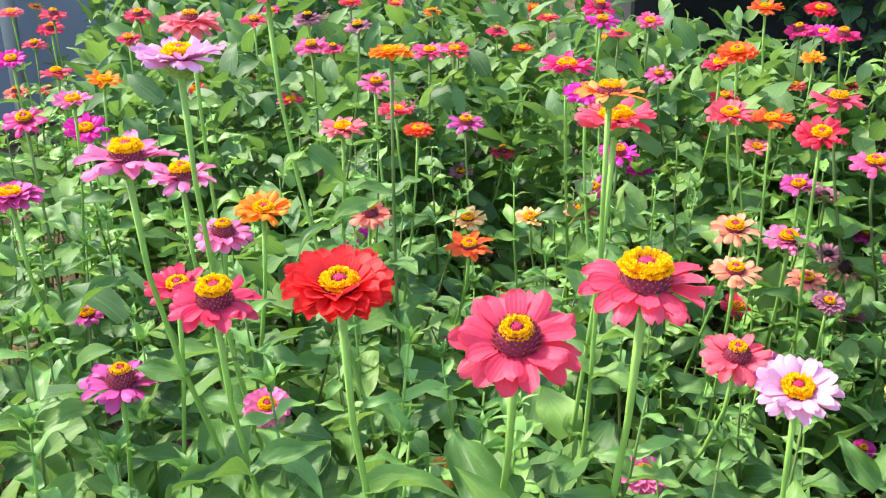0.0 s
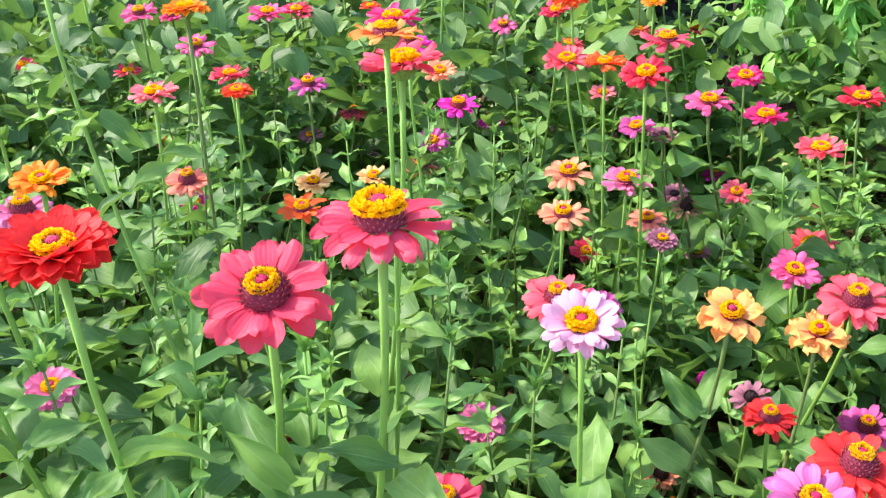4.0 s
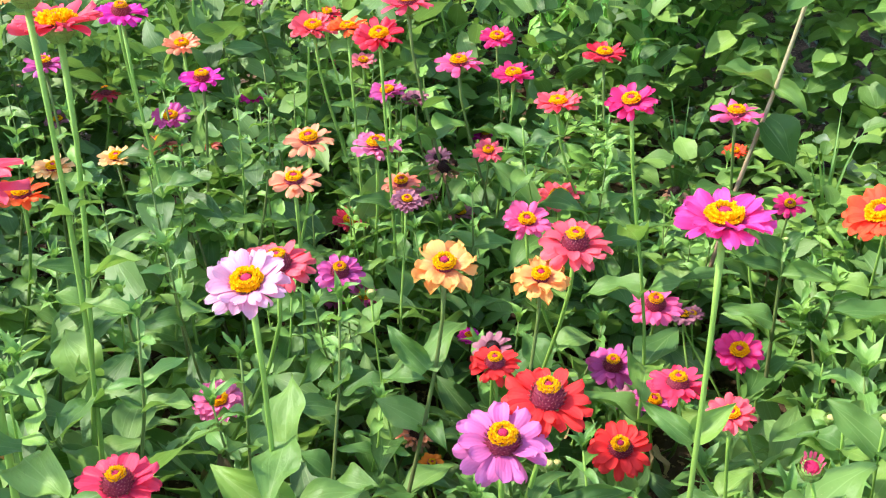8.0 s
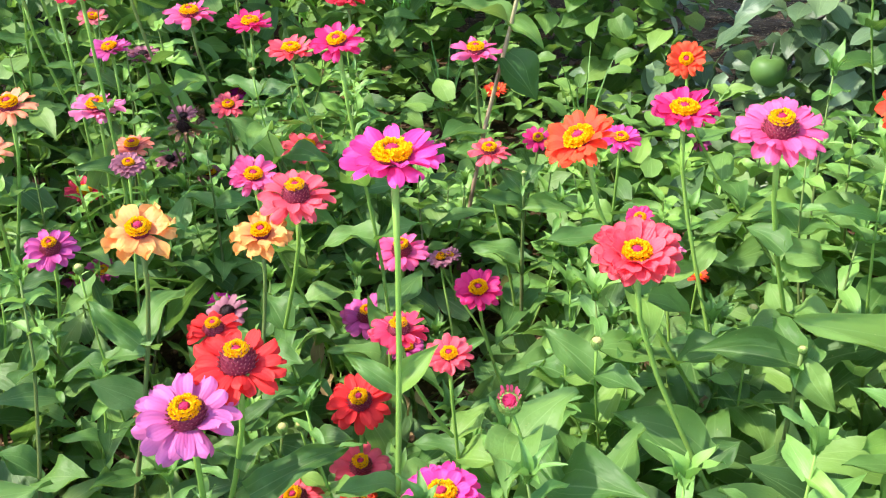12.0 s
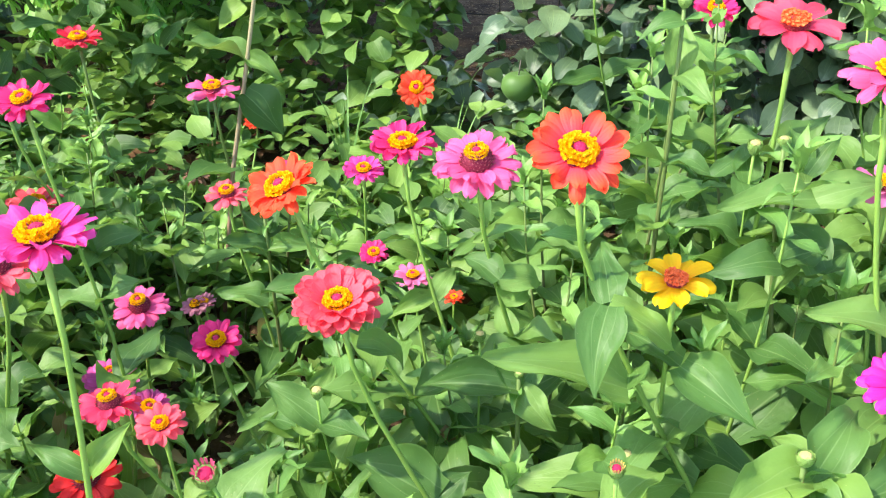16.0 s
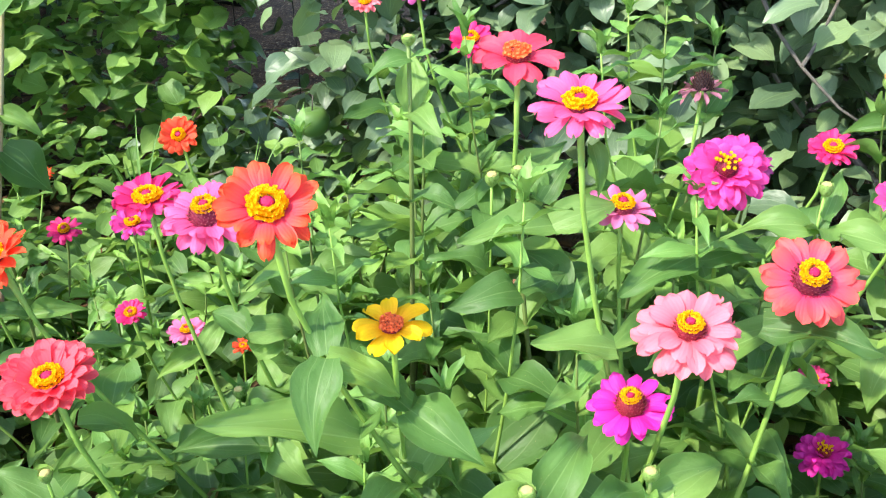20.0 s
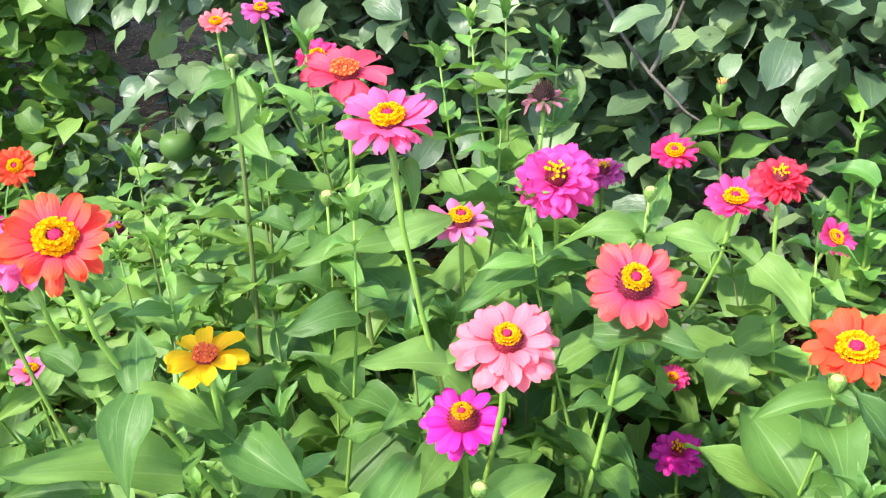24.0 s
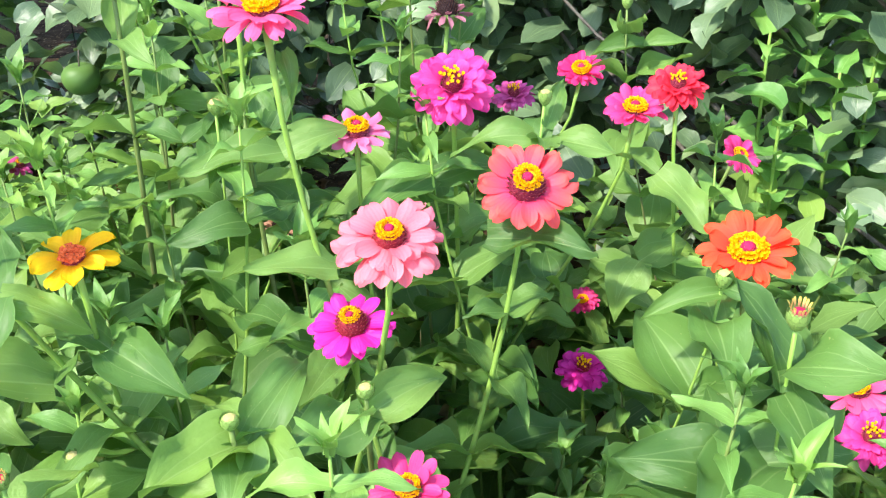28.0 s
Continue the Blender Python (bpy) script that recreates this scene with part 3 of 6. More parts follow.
            spot = local(aim((math.cos(q) * r0, math.sin(q) * r0, 0.12 * core), out, up, length, wide * R / max(length, 0.3 * R) * ({"plain": 0.66, "neat": 0.66, "wide": 0.74}.get(kind, 0.7))))
            if whole:
                loose.append((meshes[rng.randrange(6)], spot))
            else:
                piece("petal", meshes[rng.randrange(6)], head, spot)
        if whole:
            piece("petals", joined("petals", loose), head)
    return normal, core


def stem_line(base, top, normal, bow, rng, steps=10):
    """A gently bowed line from the ground to a flower."""
    pts = []
    p0, p3 = Vector(base), Vector(top)
    h = (p3 - p0).length
    d = (normal * 0.35 + Vector((0, 0, 0.65)) * 1.0).normalized()
    p2 = p3 - d * h * 0.3
    p1 = p0 + Vector((bow[0], bow[1], h * 0.35))
    for k in range(steps):
        t = k / (steps - 1)
        pts.append(p0 * (1 - t) ** 3 + p1 * 3 * t * (1 - t) ** 2 + p2 * 3 * t * t * (1 - t) + p3 * t ** 3)
    return pts


def along(pts, dist):
    """The point and direction dist below the top end of a line."""
    for k in range(len(pts) - 1, 0, -1):
        seg = (pts[k] - pts[k - 1]).length
        if dist <= seg:
            f = dist / seg
            return pts[k].lerp(pts[k - 1], f), (pts[k] - pts[k - 1]).normalized()
        dist -= seg
    return None, None


def leaf_pairs(parent, pts, first, gap, size, rng, meshes=None, turn=None, limit=20, single=True):
    """Opposite leaves, each pair turned across the last."""
    q = rng.uniform(0, 6.28) if turn is None else turn
    d, n = first, 0
    loose = []
    while n < limit:
        p, way = along(pts, d)
        if p is None or p.z < 0.1:
            break
        grow = min(1.0, 0.62 + 0.16 * n)
        for s in (0, math.pi):
            a = q + s + rng.uniform(-0.3, 0.3)
            rise = rng.choice((rng.uniform(0.1, 0.7), rng.uniform(0.4, 1.5)))
            out = Vector((math.cos(a), math.sin(a), rise))
            out = out - way * out.dot(way) * 0.5
            length = size * grow * rng.uniform(0.8, 1.15)
            pick = (meshes or ZLEAF)
            loose.append((pick[rng.randrange(len(pick))], aim(p, out, way + Vector((rng.uniform(-0.6, 0.6), rng.uniform(-0.6, 0.6), 0.45)), length, rng.uniform(0.85, 1.15))))
        q += math.pi / 2 + rng.uniform(-0.25, 0.25)
        d += gap * rng.uniform(0.8, 1.25)
        n += 1
    if parent is None:
        return loose
    if single:
        for me, m in loose:
            piece("leaf", me, parent, m)
    elif loose:
        piece("leaves", joined("leaves", loose), parent)


def zinnia(x, y, z, diam, colour, style, tilt, az, bx, by, bare=0.0, leaf=0.0):
    """A zinnia rooted at (bx, by) whose flower stands at (x, y, z)."""
    rng = random.Random(int(x * 7919 + y * 104729 + z * 1299709))
    plant = new("zinnia_plant")
    plant.location = (bx, by, 0)
    tagged(plant, f"{WORDS.get(colour, colour)} zinnia, {SHAPES[style]}", "flower", "zinnias in the bed")
    top = Vector((x - bx, y - by, z))
    far = math.hypot(x - 0.3, y + 0.05) > 1.3
    diam *= 1.12 if far and y > 1.2 else 1.0
    normal, core = flower_head(plant, top, diam, colour, style, tilt, az, rng, far)
    end = top - normal * core * 0.9
    pts = stem_line((0, 0, 0), end, normal, (rng.uniform(-0.13, 0.13), rng.uniform(-0.13, 0.13)), rng)
    thick = 0.0010 + 0.017 * diam * (0.6 if style in ("bud", "half") else 1)
    radii = [thick * (1.25 - 0.3 * k / 9) for k in range(10)]
    radii[-1] = thick * 1.35
    piece("stem", tube("stem", pts, radii, STEM if rng.random() < (0.62 if far else 0.9) else STEM_BROWN), plant)
    gap = min(bare or rng.uniform(0.1, 0.17), z * 0.6)
    leaf_pairs(plant, pts, gap if style not in ("bud", "half") else 0.035, rng.uniform(0.06, 0.085), leaf or (rng.uniform(0.08, 0.11) if x > 0.55 else rng.uniform(0.055, 0.085)), rng, single=not far)
    if not far and rng.random() < 0.3:
        for k in range(rng.randrange(1, 3)):
            p, way = along(pts, z * rng.uniform(0.45, 0.75))
            a = rng.uniform(0, 6.28)
            piece("withered_leaf", WILTED[rng.randrange(3)], plant, aim(p, (math.cos(a), math.sin(a), -1.6), (math.cos(a), math.sin(a), 0.6), rng.uniform(0.045, 0.07), rng.uniform(0.5, 0.8)), "withered brown leaf")
    PLANTS[x, y, z] = plant
    return plant


zinnia(-0.055, 0.454, 0.743, 0.062, "red", "bowl", 12, 173, -0.008, 0.459, 0.19, 0.1)
zinnia(0.042, 0.476, 0.700, 0.076, "coral", "cone", 24, -174, 0.039, 0.477, 0.20, 0.1)
zinnia(0.105, 0.444, 0.750, 0.069, "coral", "tall", 6, -166, 0.123, 0.439, 0.21, 0.1)
zinnia(-0.145, 0.538, 0.696, 0.059, "rose", "tall", 12, 164, -0.087, 0.554, 0.19, 0.09)
zinnia(-0.202, 0.649, 0.655, 0.049, "rose", "semi", 12, 162, -0.168, 0.660)
zinnia(-0.212, 0.604, 0.770, 0.066, "pinklilac", "single", 5, 140, -0.139, 0.630)
zinnia(-0.252, 0.863, 0.675, 0.067, "pinklilac", "single", 5, 163, -0.195, 0.880)
zinnia(-0.200, 0.712, 0.816, 0.072, "lilacpale", "semi", 0, 164, -0.007, 0.766, 0.29, 0.085)
zinnia(-0.264, 0.995, 0.803, 0.069, "salmonpink", "full", 0, 165, -0.298, 0.986)
zinnia(0.128, 0.711, 0.791, 0.056, "apricot", "single", 0, -169, 0.018, 0.731)
zinnia(0.142, 0.753, 0.759, 0.069, "coral", "semi", 4, -179, 0.071, 0.767)
zinnia(0.174, 1.315, 0.694, 0.069, "hot", "semi", 5, -172, 0.167, 1.316)
zinnia(-0.158, 0.777, 0.672, 0.051, "orange", "semi", 12, 168, -0.159, 0.777)
zinnia(-0.240, 0.956, 0.581, 0.067, "pinklilac", "cone", 10, 165, -0.253, 0.952)
zinnia(-0.262, 0.666, 0.562, 0.064, "mauve", "cone", 4, 138, -0.215, 0.685)
zinnia(-0.141, 0.648, 0.552, 0.042, "pinklilac", "double", 20, 167, -0.252, 0.623)
zinnia(-0.088, 1.060, 0.566, 0.055, "salmon", "cone", 12, 175, -0.054, 1.063)
zinnia(0.042, 1.481, 0.404, 0.057, "cream", "semi", 12, -178, 0.016, 1.485)
zinnia(0.139, 1.404, 0.434, 0.050, "cream", "semi", 12, -174, 0.126, 1.414)
zinnia(0.035, 1.154, 0.486, 0.064, "flame", "single", 14, -178, -0.052, 1.156)
zinnia(-0.055, 0.997, 0.771, 0.050, "orange", "double", 0, 176, 0.005, 1.001)
zinnia(-0.123, 1.122, 0.654, 0.060, "salmonpink", "semi", 4, 173, -0.093, 1.125)
zinnia(0.241, 0.553, 0.622, 0.057, "pale", "semi", 21, -156, 0.263, 0.544, 0.26, 0.1)
zinnia(0.292, 0.821, 0.501, 0.074, "coralpink", "cone", 12, -160, 0.054, 0.906)
zinnia(0.390, 1.168, 0.505, 0.068, "peach", "single", 14, -164, 0.402, 1.124)
zinnia(0.505, 1.272, 0.449, 0.068, "pinklilac", "single", 10, -160, 0.456, 1.306)
zinnia(0.342, 1.005, 0.515, 0.062, "peach", "single", 12, -164, 0.325, 1.010)
zinnia(0.542, 1.276, 0.383, 0.054, "salmon", "single", 12, -159, 0.617, 1.248)
zinnia(0.501, 1.204, 0.625, 0.069, "crimson", "semi", 20, -159, 0.507, 1.202)
zinnia(0.500, 1.391, 0.598, 0.059, "flame", "semi", 6, -162, 0.476, 1.364)
zinnia(0.465, 1.488, 0.582, 0.071, "coralpink", "semi", 14, -164, 0.514, 1.485)
zinnia(0.594, 1.386, 0.629, 0.074, "coral", "single", 6, -158, 0.628, 1.383)
zinnia(0.042, 1.669, 0.522, 0.064, "mauve", "single", 10, 176, 0.056, 1.634)
zinnia(-0.032, 1.166, 0.643, 0.040, "scarlet", "double", 10, 171, -0.018, 1.203)
zinnia(-0.078, 1.534, 0.577, 0.057, "coral", "semi", 6, 171, -0.076, 1.558)
zinnia(0.280, 1.443, 0.530, 0.063, "magenta", "single", 10, -174, 0.297, 1.399)
zinnia(0.219, 0.856, 0.339, 0.055, "pinklilac", "double", 20, -178, 0.245, 0.866)
zinnia(0.261, 1.526, 0.567, 0.053, "peach", "semi", 18, -175, 0.241, 1.479)
zinnia(0.207, 1.313, 0.480, 0.048, "salmon", "single", 14, -177, 0.244, 1.310)
zinnia(0.419, 1.808, 0.583, 0.050, "pink", "single", 20, -171, 0.441, 1.846)
zinnia(0.024, 1.935, 0.607, 0.059, "rose", "semi", 6, 176, 0.045, 1.978)
zinnia(-0.025, 1.808, 0.625, 0.066, "pink", "semi", 8, 174, -0.035, 1.838)
zinnia(0.561, 0.498, 0.638, 0.069, "magentapink", "semi", 7, -133, 0.557, 0.501, 0.25, 0.09)
zinnia(0.611, 0.823, 0.469, 0.080, "coralpink", "cone", 13, -153, 0.605, 0.826)
zinnia(0.608, 0.949, 0.445, 0.060, "pink", "semi", 20, -166, 0.664, 0.925)
zinnia(0.436, 0.741, 0.513, 0.066, "butter", "wavy", 22, -162, 0.366, 0.764, 0.17, 0.085)
zinnia(0.563, 0.804, 0.447, 0.063, "butter", "wavy", 18, -155, 0.555, 0.808)
zinnia(0.383, 0.984, 0.399, 0.060, "mauve", "cone", 18, -169, 0.358, 0.988)
zinnia(0.782, 0.926, 0.307, 0.069, "pink", "cone", 19, -147, 0.807, 0.911)
zinnia(0.798, 0.768, 0.325, 0.058, "hot", "semi", 22, -142, 0.875, 0.707)
zinnia(0.740, 0.952, 0.208, 0.072, "mauve", "cone", 17, -150, 0.735, 0.995)
zinnia(0.620, 0.620, 0.415, 0.055, "rose", "cone", 4, -145, 0.707, 0.561)
zinnia(0.771, 0.956, 0.141, 0.057, "dusty", "single", 10, -149, 0.809, 0.916)
zinnia(0.638, 0.562, 0.416, 0.042, "coralpink", "semi", 20, -141, 0.602, 0.533)
zinnia(0.450, 0.537, 0.492, 0.072, "red", "cone", 10, -164, 0.445, 0.540, 0.18, 0.085)
zinnia(0.404, 0.512, 0.482, 0.072, "lilac", "cone", 18, -158, 0.451, 0.505)
zinnia(0.609, 0.695, 0.290, 0.068, "red", "cone", 23, -149, 0.621, 0.675)
zinnia(0.484, 0.734, 0.399, 0.054, "red", "cone", 8, -158, 0.484, 0.723)
zinnia(0.536, 0.876, 0.325, 0.047, "dusty", "single", 22, -158, 0.521, 0.885)
zinnia(0.673, 0.832, 0.618, 0.056, "hot", "semi", 20, -135, 0.644, 0.848)
zinnia(0.766, 1.209, 0.501, 0.063, "coralpink", "semi", 8, -154, 0.833, 1.177)
zinnia(0.781, 1.417, 0.490, 0.063, "hot", "semi", 10, -157, 0.789, 1.458)
zinnia(0.696, 1.449, 0.510, 0.073, "pink", "single", 8, -161, 0.714, 1.491)
zinnia(0.815, 1.580, 0.515, 0.057, "hot", "semi", 20, -158, 0.851, 1.629)
zinnia(0.983, 1.483, 0.489, 0.069, "crimson", "semi", 8, -152, 1.024, 1.461)
zinnia(1.044, 1.165, 0.464, 0.078, "pink", "single", 8, -144, 1.041, 1.167)
zinnia(0.774, 1.209, 0.350, 0.068, "coralpink", "semi", 8, -154, 0.791, 1.175)
zinnia(0.700, 1.321, 0.399, 0.047, "coralpink", "single", 22, -159, 0.736, 1.367)
zinnia(0.611, 0.431, 0.465, 0.027, "striped", "half", 26, -142, 0.834, 0.263, 0.06, 0.11)
zinnia(0.798, 0.598, 0.566, 0.070, "scarlet", "semi", 30, -89, 0.953, 0.465)
zinnia(1.151, 1.145, 0.307, 0.052, "hot", "single", 30, -142, 1.192, 1.151)
zinnia(1.002, 0.680, 0.526, 0.075, "hot", "semi", 13, -133, 1.046, 0.634, 0.25, 0.085)
zinnia(0.942, 0.504, 0.575, 0.081, "pink", "cone", 19, -127, 0.992, 0.440, 0.20, 0.1)
zinnia(0.762, 0.476, 0.518, 0.073, "coralpink", "bowl", 18, -134, 0.857, 0.381, 0.28, 0.11)
zinnia(0.967, 0.695, 0.403, 0.034, "hot", "semi", 25, -135, 0.989, 0.666)
zinnia(0.935, 0.958, 0.399, 0.057, "coralpink", "single", 16, -145, 0.968, 0.965)
zinnia(1.184, 0.867, 0.505, 0.052, "scarlet", "semi", 50, -134, 1.395, 0.649)
zinnia(0.597, 0.676, 0.223, 0.063, "coralpink", "cone", 18, -155, 0.593, 0.678)
zinnia(0.852, 0.318, 0.664, 0.069, "scarletpink", "semi", 34, -142, 0.937, 0.224, 0.26, 0.115)
zinnia(0.912, 0.271, 0.563, 0.055, "gold", "few", 16, -124, 0.938, 0.234, 0.14, 0.105)
zinnia(0.795, 0.225, 0.490, 0.016, "yellowbud", "half", 20, -128, 0.773, 0.182, 0.07, 0.11)
zinnia(1.126, 0.917, 0.388, 0.058, "magentapink", "semi", 14, -144, 1.161, 0.965)
zinnia(1.205, 0.362, 0.676, 0.085, "coral", "few", 18, -118, 1.170, 0.427, 0.12, 0.11)
zinnia(1.455, 0.598, 0.608, 0.060, "hot", "semi", 30, -122, 1.414, 0.628)
zinnia(1.044, 0.203, 0.701, 0.070, "pink", "semi", 17, -113, 1.071, 0.141, 0.27, 0.11)
zinnia(1.233, 0.259, 0.539, 0.066, "pinklilac", "single", 14, -131, 1.224, 0.224)
zinnia(1.038, 0.144, 0.475, 0.064, "magenta", "cone", 19, -108, 1.039, 0.139, 0.14, 0.08)
zinnia(1.580, 0.894, 0.601, 0.053, "salmonpink", "semi", 26, -135, 1.638, 0.835)
zinnia(1.437, 0.668, 0.665, 0.053, "mauve", "single", 20, -132, 1.520, 0.577)
zinnia(1.483, 0.294, 0.587, 0.056, "dusty", "dried", 0, -115, 1.449, 0.363)
zinnia(1.259, 0.173, 0.590, 0.077, "magentapink", "tuft", 40, -114, 1.238, 0.218, 0.16, 0.1)
zinnia(1.667, 0.289, 0.436, 0.061, "mauve", "tuft", 18, -111, 1.646, 0.315)
zinnia(1.588, 0.169, 0.509, 0.056, "hot", "semi", 24, -107, 1.546, 0.302)
zinnia(1.392, 0.045, 0.544, 0.063, "rosepink", "semi", 18, -103, 1.363, 0.165)
zinnia(1.383, 0.005, 0.578, 0.056, "crimson", "tuft", 24, -101, 1.377, 0.039, 0.26, 0.1)
zinnia(1.651, -0.016, 0.411, 0.056, "rosepink", "semi", 40, -157, 1.619, 0.228)
zinnia(1.168, 0.063, 0.552, 0.079, "coralorange", "cone", 36, -119, 1.115, 0.171, 0.11, 0.08)
zinnia(1.021, 0.098, 0.568, 0.076, "softpink", "full", 24, -118, 1.014, 0.112, 0.34, 0.08)
zinnia(1.267, -0.095, 0.484, 0.082, "scarlet", "semi", 20, -94, 1.278, -0.141)
zinnia(1.375, 0.070, 0.245, 0.061, "magenta", "tuft", 14, -105, 1.397, 0.053)
zinnia(0.968, 0.059, 0.409, 0.058, "rosepink", "single", 20, -120, 1.006, 0.107)
zinnia(1.057, -0.156, 0.563, 0.021, "yellowbud", "half", 6, -93, 1.054, -0.110, 0.19, 0.125)
zinnia(1.165, -0.095, 0.517, 0.017, "greenbud", "bud", 0, -98, 1.162, -0.074, 0.18, 0.12)
zinnia(1.257, 0.085, 0.597, 0.016, "greenbud", "bud", 0, -111, 1.257, 0.085, 0.11, 0.09)
zinnia(1.159, 0.358, 0.576, 0.018, "greenbud", "bud", 10, -132, 1.160, 0.408)
zinnia(1.622, 0.130, 0.591, 0.019, "yellowbud", "half", 0, -104, 1.652, 0.015, 0.13, 0.1)
zinnia(1.348, -0.200, 0.327, 0.066, "pink", "single", 24, -89, 1.329, -0.242)
zinnia(1.302, -0.220, 0.312, 0.061, "magentapink", "tuft", 20, -87, 1.312, -0.266)
zinnia(0.141, 0.519, 0.511, 0.055, "rose", "cone", 12, 173, 0.111, 0.510)
zinnia(0.758, 0.556, 0.388, 0.014, "greenbud", "bud", 6, -145, 0.769, 0.522)
zinnia(0.520, 0.678, 0.309, 0.015, "greenbud", "bud", 6, -166, 0.475, 0.715)
zinnia(0.800, 0.614, 0.339, 0.014, "greenbud", "bud", 6, -148, 0.781, 0.660)
zinnia(0.932, 0.318, 0.362, 0.014, "greenbud", "bud", 6, -127, 0.947, 0.328)
zinnia(0.781, 0.579, 0.368, 0.014, "greenbud", "bud", 6, -151, 0.825, 0.579)
zinnia(0.954, 0.511, 0.387, 0.015, "greenbud", "bud", 6, -147, 0.928, 0.491)
zinnia(0.879, 0.275, 0.422, 0.015, "greenbud", "bud", 6, -144, 0.871, 0.283)
zinnia(0.395, 0.877, 0.426, 0.014, "greenbud", "bud", 6, -167, 0.409, 0.833)
zinnia(0.558, 0.739, 0.254, 0.014, "greenbud", "bud", 6, -154, 0.571, 0.735)
zinnia(0.794, 0.609, 0.343, 0.015, "greenbud", "bud", 6, -135, 0.812, 0.595)
zinnia(0.693, 1.166, 0.499, 0.014, "greenbud", "bud", 6, -157, 0.713, 1.190)
zinnia(0.756, 0.509, 0.420, 0.015, "greenbud", "bud", 6, -156, 0.774, 0.556)
zinnia(1.130, 0.293, 0.323, 0.014, "greenbud", "bud", 6, -122, 1.105, 0.289)
zinnia(-0.676, 2.118, 0.653, 0.058, "coral", "cone", 17, 182, -0.697, 2.101)
zinnia(-0.671, 2.018, 0.617, 0.048, "coral", "single", 21, 172, -0.636, 1.971)
zinnia(-0.834, 2.044, 0.663, 0.054, "coral", "cone", 8, 139, -0.834, 2.062)
zinnia(-0.857, 2.075, 0.630, 0.052, "rose", "cone", 21, 168, -0.834, 2.028)
zinnia(-0.853, 1.972, 0.613, 0.047, "coral", "single", 10, 165, -0.816, 2.028)
zinnia(-0.750, 1.811, 0.586, 0.055, "coral", "single", 4, 184, -0.756, 1.778)
zinnia(-0.927, 2.012, 0.503, 0.049, "salmon", "cone", 10, 174, -0.886, 2.021)
zinnia(-0.494, 1.233, 0.664, 0.047, "pinklilac", "semi", 9, 175, -0.480, 1.244)
zinnia(-0.531, 1.457, 0.644, 0.049, "orange", "semi", 14, 132, -0.549, 1.447)
zinnia(-0.841, 2.281, 0.443, 0.050, "scarlet", "double", 21, 155, -0.877, 2.278)
zinnia(-0.501, 1.279, 0.612, 0.056, "magenta", "semi", 19, 168, -0.450, 1.245)
zinnia(-0.796, 1.729, 0.626, 0.052, "magenta", "semi", 19, 176, -0.821, 1.710)
zinnia(-0.515, 1.127, 0.664, 0.056, "rosepink", "single", 20, 167, -0.560, 1.097)
zinnia(-0.399, 0.818, 0.671, 0.060, "mauve", "double", 4, 152, -0.351, 0.866, 0.20, 0.085)
zinnia(-0.396, 1.998, 0.658, 0.053, "rose", "single", 13, 163, -0.396, 1.967)
zinnia(-0.537, 2.535, 0.428, 0.055, "scarlet", "cone", 21, 170, -0.524, 2.516)
zinnia(-0.517, 2.205, 0.430, 0.054, "coral", "single", 13, 185, -0.569, 2.171)
zinnia(-0.524, 1.956, 0.521, 0.048, "coral", "semi", 18, 135, -0.489, 2.006)
zinnia(-0.242, 2.076, 0.585, 0.047, "hot", "cone", 8, 180, -0.198, 2.022)
zinnia(-0.239, 1.717, 0.652, 0.057, "pink", "single", 19, 188, -0.293, 1.696)
zinnia(0.033, 1.986, 0.593, 0.043, "coral", "single", 19, -203, -0.021, 1.983)
zinnia(0.124, 2.175, 0.608, 0.049, "rose", "cone", 10, -183, 0.102, 2.152)
zinnia(0.180, 2.126, 0.577, 0.043, "scarlet", "semi", 6, -171, 0.152, 2.184)
zinnia(-0.318, 1.928, 0.504, 0.053, "coral", "semi", 4, 168, -0.332, 1.878)
zinnia(-0.314, 2.119, 0.396, 0.053, "salmon", "single", 15, 167, -0.309, 2.135)
zinnia(-0.264, 1.863, 0.681, 0.055, "dusty", "cone", 11, 183, -0.279, 1.862)
zinnia(-0.234, 2.424, 0.642, 0.054, "coral", "double", 5, 169, -0.265, 2.428)
zinnia(-0.029, 2.614, 0.592, 0.046, "orange", "cone", 21, 182, 0.016, 2.666)
zinnia(0.037, 2.956, 0.552, 0.045, "coral", "double", 18, -169, -0.009, 2.979)
zinnia(0.260, 2.736, 0.587, 0.048, "flame", "double", 16, -176, 0.268, 2.688)
zinnia(0.252, 2.290, 0.623, 0.049, "coral", "double", 5, -150, 0.239, 2.293)
zinnia(0.377, 2.031, 0.625, 0.048, "rose", "single", 4, -192, 0.320, 2.072)
zinnia(0.321, 1.972, 0.688, 0.064, "hot", "cone", 18, -198, 0.345, 1.946)
zinnia(0.312, 1.869, 0.675, 0.064, "magenta", "single", 13, -194, 0.313, 1.895)
zinnia(0.452, 2.079, 0.644, 0.056, "pink", "semi", 18, -183, 0.458, 2.123)
zinnia(0.717, 2.642, 0.548, 0.039, "orange", "semi", 8, -158, 0.687, 2.656)
zinnia(0.481, 1.622, 0.639, 0.059, "rose", "semi", 13, -135, 0.488, 1.678)
zinnia(0.483, 1.543, 0.675, 0.060, "flame", "double", 17, -152, 0.513, 1.502)
zinnia(0.663, 1.966, 0.686, 0.064, "flame", "semi", 6, -161, 0.661, 1.983)
zinnia(0.811, 2.055, 0.674, 0.061, "crimson", "double", 16, -177, 0.835, 2.109)
zinnia(0.728, 1.938, 0.648, 0.053, "hot", "cone", 20, -138, 0.692, 1.948)
